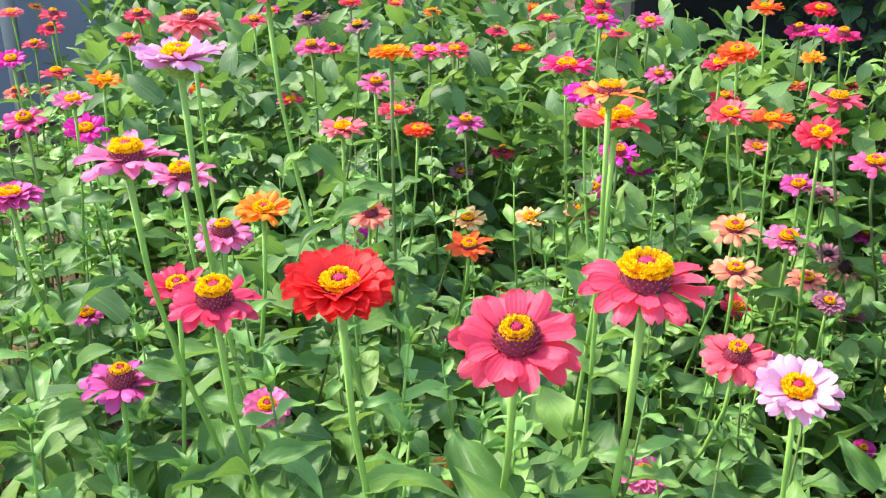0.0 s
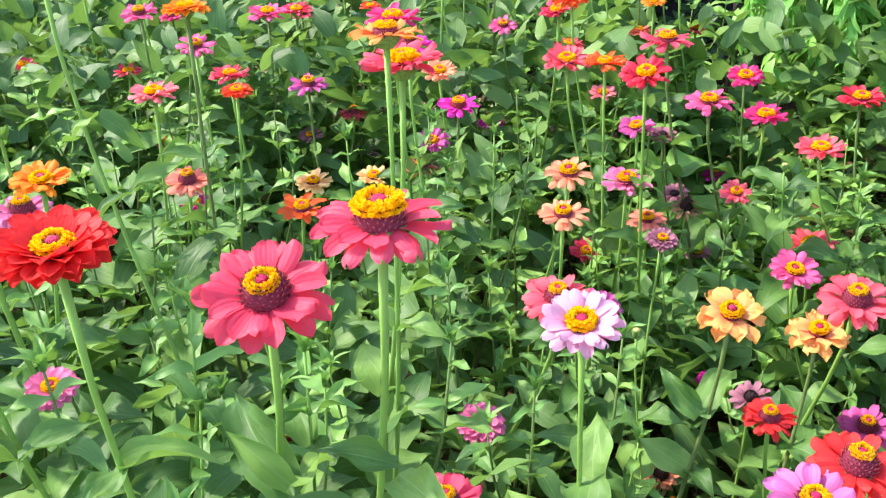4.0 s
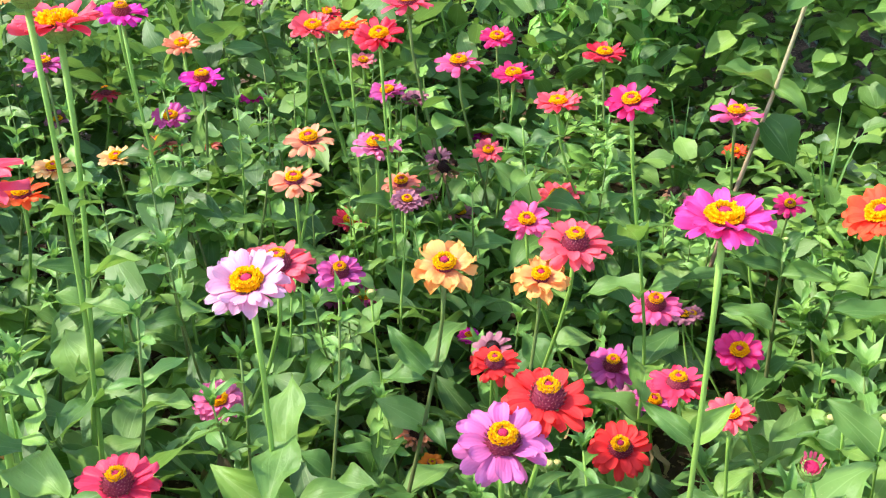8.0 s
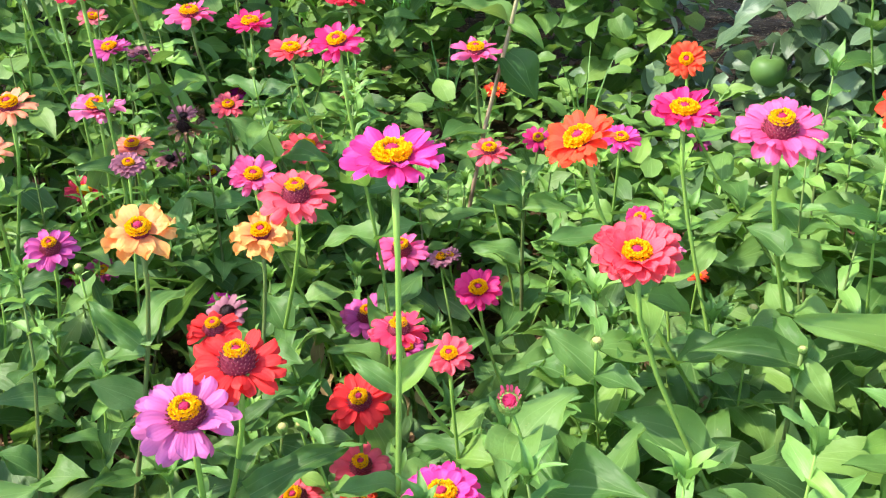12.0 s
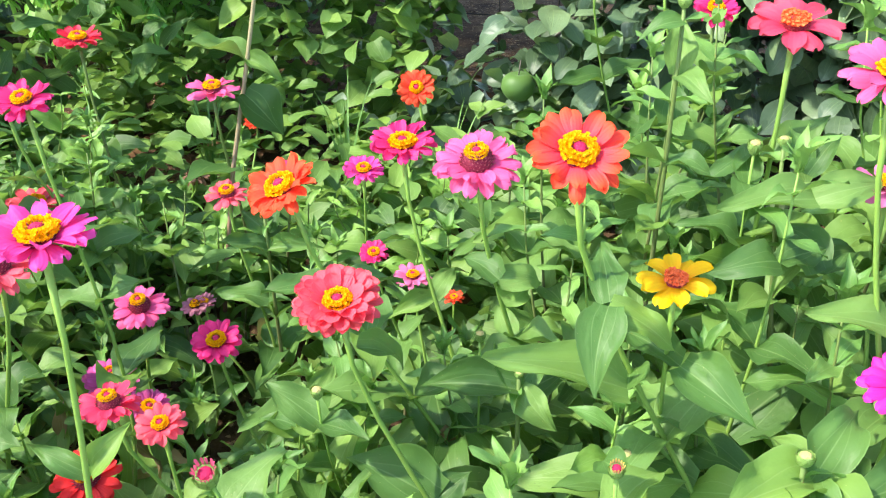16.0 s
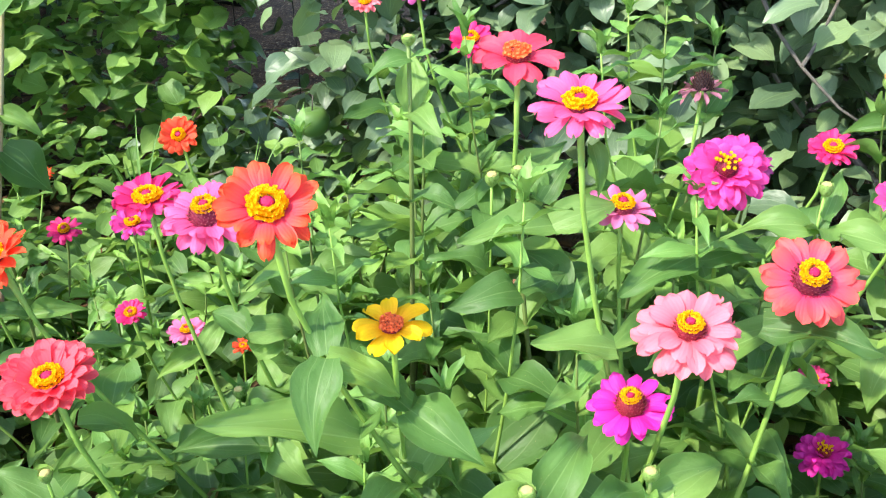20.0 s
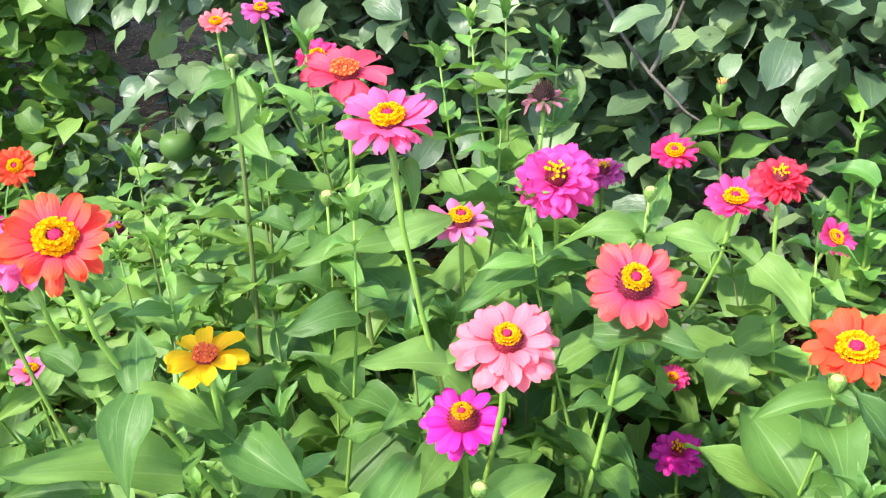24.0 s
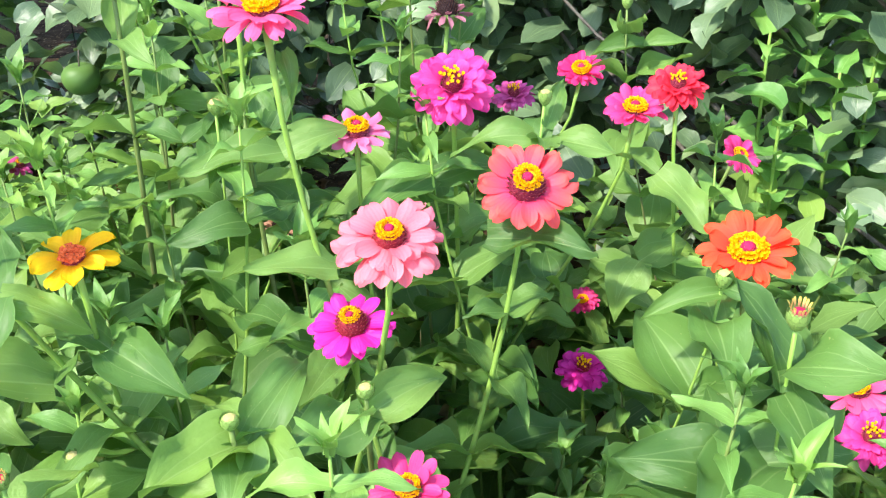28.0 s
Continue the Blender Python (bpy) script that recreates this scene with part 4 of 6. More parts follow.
zinnia(0.776, 1.930, 0.643, 0.055, "magenta", "semi", 14, -153, 0.809, 1.951)
zinnia(0.794, 1.879, 0.646, 0.061, "hot", "cone", 12, -164, 0.841, 1.856)
zinnia(0.741, 1.876, 0.602, 0.045, "orange", "semi", 11, -146, 0.724, 1.855)
zinnia(0.732, 1.935, 0.534, 0.053, "salmon", "double", 4, -129, 0.696, 1.944)
zinnia(0.936, 2.130, 0.490, 0.047, "coral", "single", 12, -172, 0.989, 2.164)
zinnia(0.597, 1.721, 0.462, 0.048, "salmonpink", "semi", 19, -176, 0.623, 1.742)
zinnia(-0.095, 1.312, 0.671, 0.048, "pink", "single", 20, 161, -0.124, 1.274)
zinnia(-0.151, 2.654, 0.417, 0.055, "rose", "single", 6, 162, -0.173, 2.644)
zinnia(-0.040, 2.227, 0.372, 0.055, "hot", "cone", 4, 169, -0.096, 2.221)
zinnia(0.035, 1.783, 0.394, 0.045, "dusty", "semi", 15, -164, 0.027, 1.782)
zinnia(0.123, 1.849, 0.416, 0.051, "coral", "cone", 5, -180, 0.078, 1.827)
zinnia(-0.154, 1.498, 0.377, 0.050, "magenta", "double", 20, 166, -0.151, 1.468)
zinnia(0.114, 1.615, 0.200, 0.049, "rose", "cone", 5, -149, 0.145, 1.591)
zinnia(0.454, 1.186, 0.250, 0.049, "mauve", "semi", 13, -185, 0.461, 1.189)
zinnia(-0.440, 1.042, 0.439, 0.049, "mauve", "semi", 7, 180, -0.412, 1.071)
zinnia(-0.333, 1.057, 0.253, 0.045, "dusty", "double", 6, 152, -0.314, 1.012)
zinnia(0.608, 1.413, 0.472, 0.045, "dusty", "double", 9, -175, 0.635, 1.425)
zinnia(0.640, 1.368, 0.360, 0.045, "dried", "dried", 16, -178, 0.638, 1.402)
zinnia(0.289, 1.694, 0.343, 0.048, "salmon", "semi", 10, -184, 0.295, 1.703)
zinnia(0.392, 1.798, 0.396, 0.050, "magenta", "double", 8, -155, 0.437, 1.743)
zinnia(-0.461, 1.361, 0.200, 0.043, "dusty", "semi", 12, 179, -0.459, 1.406)
zinnia(-0.129, 2.601, 0.615, 0.046, "coral", "semi", 8, 153, -0.129, 2.661)
zinnia(-0.457, 2.543, 0.605, 0.045, "hot", "semi", 16, 173, -0.423, 2.570)
zinnia(-0.626, 2.489, 0.264, 0.053, "coral", "semi", 14, 144, -0.639, 2.547)
zinnia(0.751, 2.679, 0.220, 0.050, "coral", "double", 7, -142, 0.715, 2.682)
zinnia(0.016, 1.441, 0.200, 0.032, "mauve", "semi", 20, -152, -0.009, 1.483)
zinnia(0.224, 1.333, 0.509, 0.050, "mauve", "semi", 21, -165, 0.230, 1.343)
zinnia(-0.243, 1.806, 0.393, 0.049, "mauve", "double", 7, 176, -0.200, 1.804)
zinnia(-0.519, 3.172, 0.259, 0.047, "salmon", "semi", 13, 165, -0.488, 3.140)
zinnia(-0.145, 1.620, 0.703, 0.045, "dusty", "single", 18, 195, -0.182, 1.624)
zinnia(0.400, 2.345, 0.562, 0.055, "rose", "semi", 6, -156, 0.354, 2.319)
zinnia(0.175, 2.490, 0.522, 0.052, "rose", "semi", 13, -179, 0.121, 2.473)
zinnia(1.149, 1.471, 0.200, 0.043, "dried", "dried", 9, -154, 1.091, 1.451)
zinnia(0.500, 1.097, 0.432, 0.045, "dusty", "double", 17, -189, 0.523, 1.046)
zinnia(0.679, 1.522, 0.324, 0.045, "dusty", "semi", 20, -140, 0.628, 1.582)
zinnia(0.724, 1.578, 0.276, 0.045, "dried", "dried", 12, -185, 0.716, 1.609)
zinnia(0.634, 1.468, 0.274, 0.045, "dusty", "semi", 16, -169, 0.579, 1.417)
zinnia(0.680, 1.404, 0.260, 0.045, "dusty", "semi", 7, -161, 0.677, 1.353)
zinnia(0.450, 0.908, 0.200, 0.043, "peach", "semi", 7, -140, 0.445, 0.931)
zinnia(0.589, 1.109, 0.200, 0.035, "magenta", "double", 10, -166, 0.573, 1.094)
zinnia(0.886, 1.827, 0.239, 0.056, "magenta", "cone", 6, -161, 0.923, 1.798)
zinnia(1.361, 1.592, 0.221, 0.048, "scarlet", "semi", 13, -135, 1.326, 1.553)
zinnia(1.143, 1.478, 0.200, 0.032, "dried", "dried", 11, -166, 1.100, 1.491)
zinnia(0.911, 1.051, 0.200, 0.039, "dusty", "cone", 11, -133, 0.952, 1.040)
zinnia(0.350, 2.211, 0.200, 0.041, "coral", "single", 20, -153, 0.338, 2.198)
zinnia(0.183, 1.177, 0.687, 0.060, "magenta", "cone", 15, 170, 0.170, 1.140)
zinnia(0.504, 0.613, 0.276, 0.060, "coralpink", "cone", 21, -133, 0.450, 0.641)
zinnia(0.547, 0.419, 0.415, 0.060, "magentapink", "double", 8, -128, 0.603, 0.417)
zinnia(0.583, 0.657, 0.200, 0.041, "scarlet", "semi", 21, -149, 0.564, 0.609)
zinnia(0.910, 1.050, 0.200, 0.042, "dusty", "single", 4, -148, 0.851, 0.994)
zinnia(0.440, 0.923, 0.200, 0.042, "peach", "cone", 7, -141, 0.403, 0.924)
zinnia(0.427, 1.282, 0.200, 0.034, "mauve", "single", 10, -158, 0.464, 1.332)
zinnia(0.478, 1.374, 0.291, 0.052, "rose", "semi", 19, -194, 0.466, 1.427)
zinnia(1.071, 0.752, 0.307, 0.050, "pinklilac", "semi", 7, -127, 1.051, 0.774)
zinnia(1.196, 0.810, 0.200, 0.032, "scarlet", "semi", 10, -143, 1.236, 0.816)
zinnia(0.925, 1.051, 0.200, 0.035, "dusty", "semi", 10, -136, 0.893, 1.085)
zinnia(0.736, 0.840, 0.227, 0.051, "mauve", "semi", 21, -188, 0.766, 0.890)
zinnia(1.286, 0.399, 0.385, 0.045, "dried", "dried", 18, -142, 1.247, 0.430)
zinnia(1.580, 0.143, 0.200, 0.045, "rosepink", "double", 19, -97, 1.600, 0.122)
zinnia(1.557, 1.185, 0.200, 0.051, "mauve", "cone", 21, -172, 1.602, 1.179)
zinnia(0.007, 0.872, 0.331, 0.048, "butter", "cone", 14, 147, 0.042, 0.922)
zinnia(0.344, 1.137, 0.200, 0.032, "pale", "single", 21, -137, 0.362, 1.106)
zinnia(0.449, 0.848, 0.200, 0.032, "orange", "cone", 21, -180, 0.508, 0.801)
zinnia(-1.034, 2.289, 0.635, 0.054, "salmonpink", "double", 9, 178, -1.044, 2.323)
zinnia(-1.311, 3.087, 0.544, 0.044, "apricot", "single", 18, 133, -1.315, 3.101)
zinnia(-0.894, 2.106, 0.488, 0.046, "rose", "cone", 5, 154, -0.838, 2.070)
zinnia(-0.651, 1.806, 0.450, 0.045, "dusty", "double", 5, 159, -0.685, 1.845)
zinnia(-0.470, 3.321, 0.218, 0.053, "coral", "semi", 18, 159, -0.446, 3.309)
zinnia(0.552, 1.812, 0.536, 0.055, "crimson", "single", 13, -165, 0.546, 1.798)
zinnia(0.559, 1.399, 0.491, 0.053, "mauve", "semi", 17, -132, 0.509, 1.381)
zinnia(1.439, 0.477, 0.293, 0.045, "dried", "dried", 18, -142, 1.461, 0.461)
zinnia(0.448, 0.906, 0.200, 0.042, "dried", "dried", 19, -190, 0.451, 0.876)
zinnia(-0.168, 0.918, 0.845, 0.065, "coralpink", "single", 5, 175, 0.007, 0.763, 0.45)


# leaf pairs of the plants that stand nearest to the path, each from its node to its tip
BROAD_LEAF = leaf_set("leaf", LEAF, 8, width=0.5, belly=0.32, cols=9, rows=14)


def set_leaf(parent, base, tip, wide, rng):
    root, way = Vector(base), Vector(tip) - Vector(base)
    face = Vector((-0.4 + rng.uniform(-0.2, 0.2), -0.3 + rng.uniform(-0.2, 0.2), 0.8))
    piece("leaf", BROAD_LEAF[rng.randrange(8)], parent, aim(root, way, face, way.length * 1.04, wide / 0.5))


def dress(head, *leaves):
    """Gives the plant with its flower at head its upper leaves: node, tip and breadth."""
    plant = PLANTS[head]
    rng = random.Random(int(head[0] * 1000))
    for x, y, z, tx, ty, tz, wide in leaves:
        set_leaf(plant, Vector((x, y, z)) - plant.location, Vector((tx, ty, tz)) - plant.location, wide, rng)


def leafy_stalk(root, top, bud, *leaves):
    """A stalk with broad leaf pairs and a green bud among the topmost."""
    rng = random.Random(int(root[0] * 1000))
    plant = new("zinnia_shoot")
    plant.location = (*root, 0)
    tagged(plant, "leafy green zinnia shoot with broad leaves and a closed bud", "plant", "zinnia shoots in the bed")
    end = Vector(top) - plant.location
    pts = stem_line((0, 0, 0), end, Vector((0, 0, 1)), (0, 0), rng, 8)
    piece("stem", tube("stem", pts, [0.0036 - 0.00024 * k for k in range(8)], STEM_BROWN, 8), plant)
    head = piece("flower_head", CALYX_MESH, plant, Matrix.Translation(end) @ Matrix.Diagonal((bud, bud, bud * 1.4, 1)))
    piece("bud_tip", TIPS, head, Matrix.Diagonal((0.72, 0.72, 0.5, 1)))
    for x, y, z, tx, ty, tz, wide in leaves:
        set_leaf(plant, Vector((x, y, z)) - plant.location, Vector((tx, ty, tz)) - plant.location, wide, rng)
    leaf_pairs(plant, pts, 0.02, 0.02, 0.045, rng, YLEAF, None, 1)
    leaf_pairs(plant, pts, 0.16, 0.08, 0.1, rng, None, None, 3)


dress((0.852, 0.318, 0.664),
      (0.872, 0.298, 0.548, 0.818, 0.272, 0.524, 0.53),
      (0.872, 0.298, 0.548, 0.900, 0.245, 0.530, 0.40),
      (0.873, 0.298, 0.551, 0.913, 0.340, 0.570, 0.46),
      (0.886, 0.285, 0.475, 0.793, 0.341, 0.521, 0.36),
      (0.886, 0.285, 0.475, 0.924, 0.309, 0.482, 0.66))
dress((0.912, 0.271, 0.563),
      (0.919, 0.263, 0.491, 0.910, 0.195, 0.485, 0.58),
      (0.919, 0.263, 0.491, 0.932, 0.341, 0.502, 0.37))
dress((1.044, 0.203, 0.701),
      (1.062, 0.171, 0.505, 1.012, 0.216, 0.519, 0.47),
      (1.062, 0.171, 0.505, 1.127, 0.152, 0.504, 0.39),
      (1.049, 0.195, 0.673, 1.033, 0.173, 0.650, 0.39))
dress((1.259, 0.173, 0.590),
      (1.251, 0.190, 0.504, 1.178, 0.228, 0.481, 0.52),
      (1.251, 0.190, 0.504, 1.287, 0.131, 0.523, 0.53))
dress((1.257, 0.085, 0.597),
      (1.258, 0.083, 0.556, 1.216, 0.150, 0.573, 0.36),
      (1.258, 0.083, 0.556, 1.266, 0.010, 0.554, 0.36),
      (1.258, 0.083, 0.566, 1.295, 0.083, 0.601, 0.36))
dress((1.168, 0.063, 0.552),
      (1.157, 0.090, 0.506, 1.158, 0.002, 0.521, 0.39))
dress((1.383, 0.005, 0.578),
      (1.381, 0.015, 0.489, 1.410, 0.066, 0.502, 0.42),
      (1.381, 0.015, 0.489, 1.344, -0.048, 0.463, 0.54),
      (1.380, 0.022, 0.391, 1.324, 0.036, 0.366, 0.72),
      (1.380, 0.022, 0.391, 1.425, -0.017, 0.417, 0.65))
dress((1.622, 0.130, 0.591),
      (1.628, 0.108, 0.535, 1.601, 0.171, 0.538, 0.36),
      (1.628, 0.108, 0.535, 1.635, 0.055, 0.555, 0.40))
dress((1.165, -0.095, 0.517),
      (1.165, -0.094, 0.501, 1.132, -0.044, 0.492, 0.36),
      (1.165, -0.094, 0.507, 1.157, -0.121, 0.508, 0.51),
      (1.165, -0.093, 0.503, 1.198, -0.085, 0.502, 0.72),
      (1.164, -0.087, 0.406, 1.211, -0.017, 0.461, 0.52),
      (1.164, -0.087, 0.406, 1.172, -0.143, 0.426, 0.64))
dress((1.057, -0.156, 0.563),
      (1.057, -0.155, 0.505, 1.116, -0.128, 0.546, 0.45),
      (1.057, -0.157, 0.505, 1.004, -0.192, 0.500, 0.54),
      (1.056, -0.137, 0.439, 1.017, -0.068, 0.453, 0.58),
      (1.056, -0.137, 0.439, 1.084, -0.204, 0.456, 0.64))
dress((0.762, 0.476, 0.518),
      (0.771, 0.468, 0.477, 0.822, 0.449, 0.458, 0.43))
dress((0.795, 0.225, 0.490),
      (0.797, 0.222, 0.486, 0.805, 0.253, 0.484, 0.72))
dress((0.942, 0.504, 0.575),
      (0.956, 0.488, 0.458, 1.011, 0.465, 0.454, 0.53),
      (0.956, 0.488, 0.458, 0.953, 0.534, 0.476, 0.59))
dress((-0.145, 0.538, 0.696),
      (-0.133, 0.541, 0.564, -0.176, 0.509, 0.578, 0.34),
      (-0.133, 0.541, 0.564, -0.083, 0.554, 0.580, 0.36))
dress((-0.200, 0.712, 0.816),
      (-0.224, 0.684, 0.569, -0.240, 0.632, 0.554, 0.53),
      (-0.224, 0.684, 0.569, -0.185, 0.706, 0.582, 0.49))
dress((-0.055, 0.454, 0.743),
      (-0.043, 0.456, 0.610, 0.003, 0.453, 0.631, 0.34),
      (-0.043, 0.456, 0.610, -0.062, 0.425, 0.609, 0.46))
dress((0.105, 0.444, 0.750),
      (0.107, 0.443, 0.605, 0.063, 0.438, 0.626, 0.34),
      (0.107, 0.443, 0.599, 0.129, 0.394, 0.608, 0.46))
dress((0.042, 0.476, 0.700),
      (0.044, 0.476, 0.573, 0.009, 0.488, 0.608, 0.34),
      (0.045, 0.476, 0.571, 0.068, 0.520, 0.563, 0.43),
      (0.043, 0.476, 0.563, 0.003, 0.557, 0.594, 0.34))
dress((-0.399, 0.818, 0.671),
      (-0.378, 0.833, 0.534, -0.418, 0.796, 0.547, 0.43),
      (-0.378, 0.833, 0.534, -0.323, 0.864, 0.576, 0.34))
dress((-0.168, 0.918, 0.845),
      (-0.134, 0.898, 0.694, -0.091, 0.878, 0.671, 0.37),
      (-0.134, 0.898, 0.694, -0.167, 0.867, 0.685, 0.34),
      (-0.113, 0.879, 0.620, -0.059, 0.886, 0.647, 0.34),
      (-0.113, 0.879, 0.620, -0.154, 0.846, 0.614, 0.36))
dress((0.241, 0.553, 0.622),
      (0.253, 0.551, 0.495, 0.266, 0.594, 0.524, 0.58),
      (0.253, 0.551, 0.495, 0.231, 0.504, 0.482, 0.61),
      (0.250, 0.550, 0.424, 0.198, 0.571, 0.471, 0.56),
      (0.250, 0.550, 0.424, 0.312, 0.549, 0.443, 0.54))
dress((0.561, 0.498, 0.638),
      (0.558, 0.500, 0.452, 0.587, 0.495, 0.486, 0.45),
      (0.558, 0.500, 0.452, 0.530, 0.535, 0.475, 0.34))
dress((0.436, 0.741, 0.513),
      (0.418, 0.747, 0.400, 0.468, 0.798, 0.446, 0.37),
      (0.418, 0.747, 0.400, 0.386, 0.777, 0.439, 0.42))
dress((0.762, 0.476, 0.518),
      (0.817, 0.427, 0.312, 0.776, 0.498, 0.357, 0.59),
      (0.817, 0.427, 0.312, 0.850, 0.418, 0.333, 0.72))
dress((0.450, 0.537, 0.492),
      (0.444, 0.539, 0.394, 0.471, 0.551, 0.419, 0.48),
      (0.444, 0.539, 0.371, 0.522, 0.528, 0.395, 0.34))
dress((1.002, 0.680, 0.526),
      (1.023, 0.659, 0.337, 1.071, 0.668, 0.370, 0.45),
      (1.023, 0.659, 0.337, 0.969, 0.675, 0.334, 0.46))
dress((0.942, 0.504, 0.575),
      (0.957, 0.486, 0.438, 0.999, 0.477, 0.446, 0.72))
leafy_stalk((0.968, 0.920), (0.958, 0.910, 0.382), 0.0040,
            (0.957, 0.909, 0.329, 0.901, 0.931, 0.354, 0.44),
            (0.957, 0.909, 0.329, 1.004, 0.857, 0.343, 0.36),
            (0.963, 0.917, 0.350, 0.944, 0.946, 0.381, 0.54),
            (0.963, 0.917, 0.350, 1.003, 0.933, 0.378, 0.50),
            (0.937, 0.886, 0.273, 0.882, 0.920, 0.295, 0.50))
leafy_stalk((0.816, 0.632), (0.806, 0.622, 0.332), 0.0060,
            (0.811, 0.613, 0.310, 0.865, 0.634, 0.347, 0.36),
            (0.811, 0.613, 0.310, 0.754, 0.612, 0.301, 0.56),
            (0.818, 0.577, 0.278, 0.855, 0.571, 0.303, 0.54),
            (0.818, 0.577, 0.278, 0.808, 0.639, 0.304, 0.43))
leafy_stalk((0.920, 0.427), (0.910, 0.417, 0.410), 0.0040,
            (0.910, 0.418, 0.391, 0.846, 0.486, 0.408, 0.37),
            (0.910, 0.418, 0.391, 0.903, 0.372, 0.379, 0.65),
            (0.910, 0.418, 0.391, 0.931, 0.468, 0.410, 0.46),
            (0.910, 0.418, 0.391, 0.959, 0.430, 0.408, 0.48))
leafy_stalk((1.13, 0.25), (1.168, 0.335, 0.585), 0.006,
            (1.171, 0.298, 0.536, 1.099, 0.351, 0.533, 0.42), (1.171, 0.298, 0.536, 1.207, 0.249, 0.565, 0.55), (1.151, 0.273, 0.476, 1.178, 0.336, 0.524, 0.53),
            (1.151, 0.273, 0.476, 1.212, 0.267, 0.501, 0.6), (1.172, 0.31, 0.556, 1.192, 0.343, 0.591, 0.42), (1.172, 0.31, 0.556, 1.215, 0.306, 0.589, 0.42))
leafy_stalk((0.94, 0.14), (0.909, 0.154, 0.478), 0.006,
            (0.918, 0.15, 0.454, 1.0, 0.158, 0.472, 0.42), (0.918, 0.15, 0.454, 0.845, 0.172, 0.463, 0.56), (0.916, 0.149, 0.452, 0.86, 0.118, 0.458, 0.56),
            (0.918, 0.146, 0.451, 0.901, 0.085, 0.444, 0.58), (0.918, 0.152, 0.456, 0.945, 0.207, 0.47, 0.4))
leafy_stalk((1.0, 0.09), (0.985, 0.1, 0.47), 0.006,
            (0.984, 0.098, 0.448, 0.912, 0.119, 0.459, 0.58), (0.984, 0.098, 0.448, 1.04, 0.06, 0.47, 0.5))
leafy_stalk((1.13, 0.45), (1.138, 0.436, 0.7), 0.006,
            (1.14, 0.435, 0.629, 1.174, 0.463, 0.672, 0.5), (1.138, 0.434, 0.68, 1.099, 0.455, 0.682, 0.47), (1.14, 0.435, 0.629, 1.11, 0.39, 0.64, 0.5))


# ---- the leafy growth between the flowers ----
SHOOTS = []


THICKET, THICKET_STEMS = [], []


def shoot(x, y, height, size, reach):
    """A leafy shoot with no flower of its own yet. Far ones are gathered into the thicket."""
    rng = random.Random(int(x * 7919 + y * 104729 + 5))
    SHOOTS.append((x, y, height))
    size *= 0.84 if x < 0.6 else 0.94
    top = Vector((rng.uniform(-0.1, 0.1), rng.uniform(-0.1, 0.1), height))
    pts = stem_line((0, 0, 0), top, Vector((0, 0, 1)), (rng.uniform(-0.08, 0.08), rng.uniform(-0.08, 0.08)), rng, 7)
    stem = tube("stem", pts, [0.0032 - 0.00036 * k for k in range(7)], STEM if rng.random() < 0.35 else STEM_BROWN, 6)
    turn = rng.uniform(0, 3)
    if reach == "far":
        at = Matrix.Translation((x, y, 0))
        THICKET_STEMS.append((stem, at))
        for first, gap, long, pick, q, n in ((0.004, 0.03, size * 0.55, YLEAF, turn, 2), (0.07, 0.07, size, ZLEAF, turn + 0.4, 4)):
            THICKET.extend((me, at @ m) for me, m in leaf_pairs(None, pts, first, gap, long, rng, pick, q, n))
        return
    plant = new("zinnia_shoot")
    plant.location = (x, y, 0)
    tagged(plant, "leafy green zinnia shoot without an open flower", "plant", "zinnia shoots in the bed")
    piece("stem", stem, plant)
    tips = [(YLEAF[rng.randrange(6)], aim(pts[-1], (math.cos(turn + 1.05 * k) * 0.5, math.sin(turn + 1.05 * k) * 0.5, 1), (-math.cos(turn + 1.05 * k), -math.sin(turn + 1.05 * k), 0.6), size * rng.uniform(0.22, 0.42), 0.75)) for k in range(6)]
    piece("tip_leaves", joined("tip_leaves", tips), plant, None, "bright young leaves at the tip")
    leaf_pairs(plant, pts, 0.022, 0.034, size * 0.66, rng, YLEAF, turn, 2, reach == "near")
    leaf_pairs(plant, pts, 0.085, 0.082, size, rng, None, turn + 0.4, 4, reach == "near")


shoot(0.75, 0.07, 0.389, 0.132, "near")
shoot(0.63, 0.19, 0.437, 0.111, "near")
shoot(0.18, 0.33, 0.533, 0.094, "near")
shoot(0.45, 0.29, 0.415, 0.081, "near")
shoot(0.33, 0.33, 0.360, 0.099, "near")
shoot(0.05, 0.36, 0.508, 0.103, "near")
shoot(0.84, 0.03, 0.280, 0.115, "near")
shoot(-0.07, 0.36, 0.576, 0.105, "near")
shoot(0.25, 0.36, 0.464, 0.081, "near")
shoot(-0.15, 0.33, 0.556, 0.095, "near")
shoot(0.74, 0.16, 0.375, 0.128, "near")
shoot(0.54, 0.30, 0.448, 0.101, "near")
shoot(0.42, 0.36, 0.437, 0.106, "near")
shoot(0.62, 0.29, 0.435, 0.101, "near")
shoot(0.17, 0.40, 0.498, 0.104, "near")
shoot(0.70, 0.25, 0.455, 0.129, "near")
shoot(0.08, 0.43, 0.548, 0.094, "near")
shoot(0.31, 0.42, 0.423, 0.097, "near")
shoot(0.95, 0.01, 0.280, 0.140, "near")
shoot(0.98, -0.08, 0.505, 0.101, "near")
shoot(-0.24, 0.38, 0.587, 0.113, "near")
shoot(-0.01, 0.46, 0.514, 0.085, "near")
shoot(-0.17, 0.42, 0.580, 0.110, "near")
shoot(-0.31, 0.34, 0.576, 0.095, "near")
shoot(0.55, 0.40, 0.389, 0.102, "near")
shoot(-0.10, 0.47, 0.531, 0.109, "near")
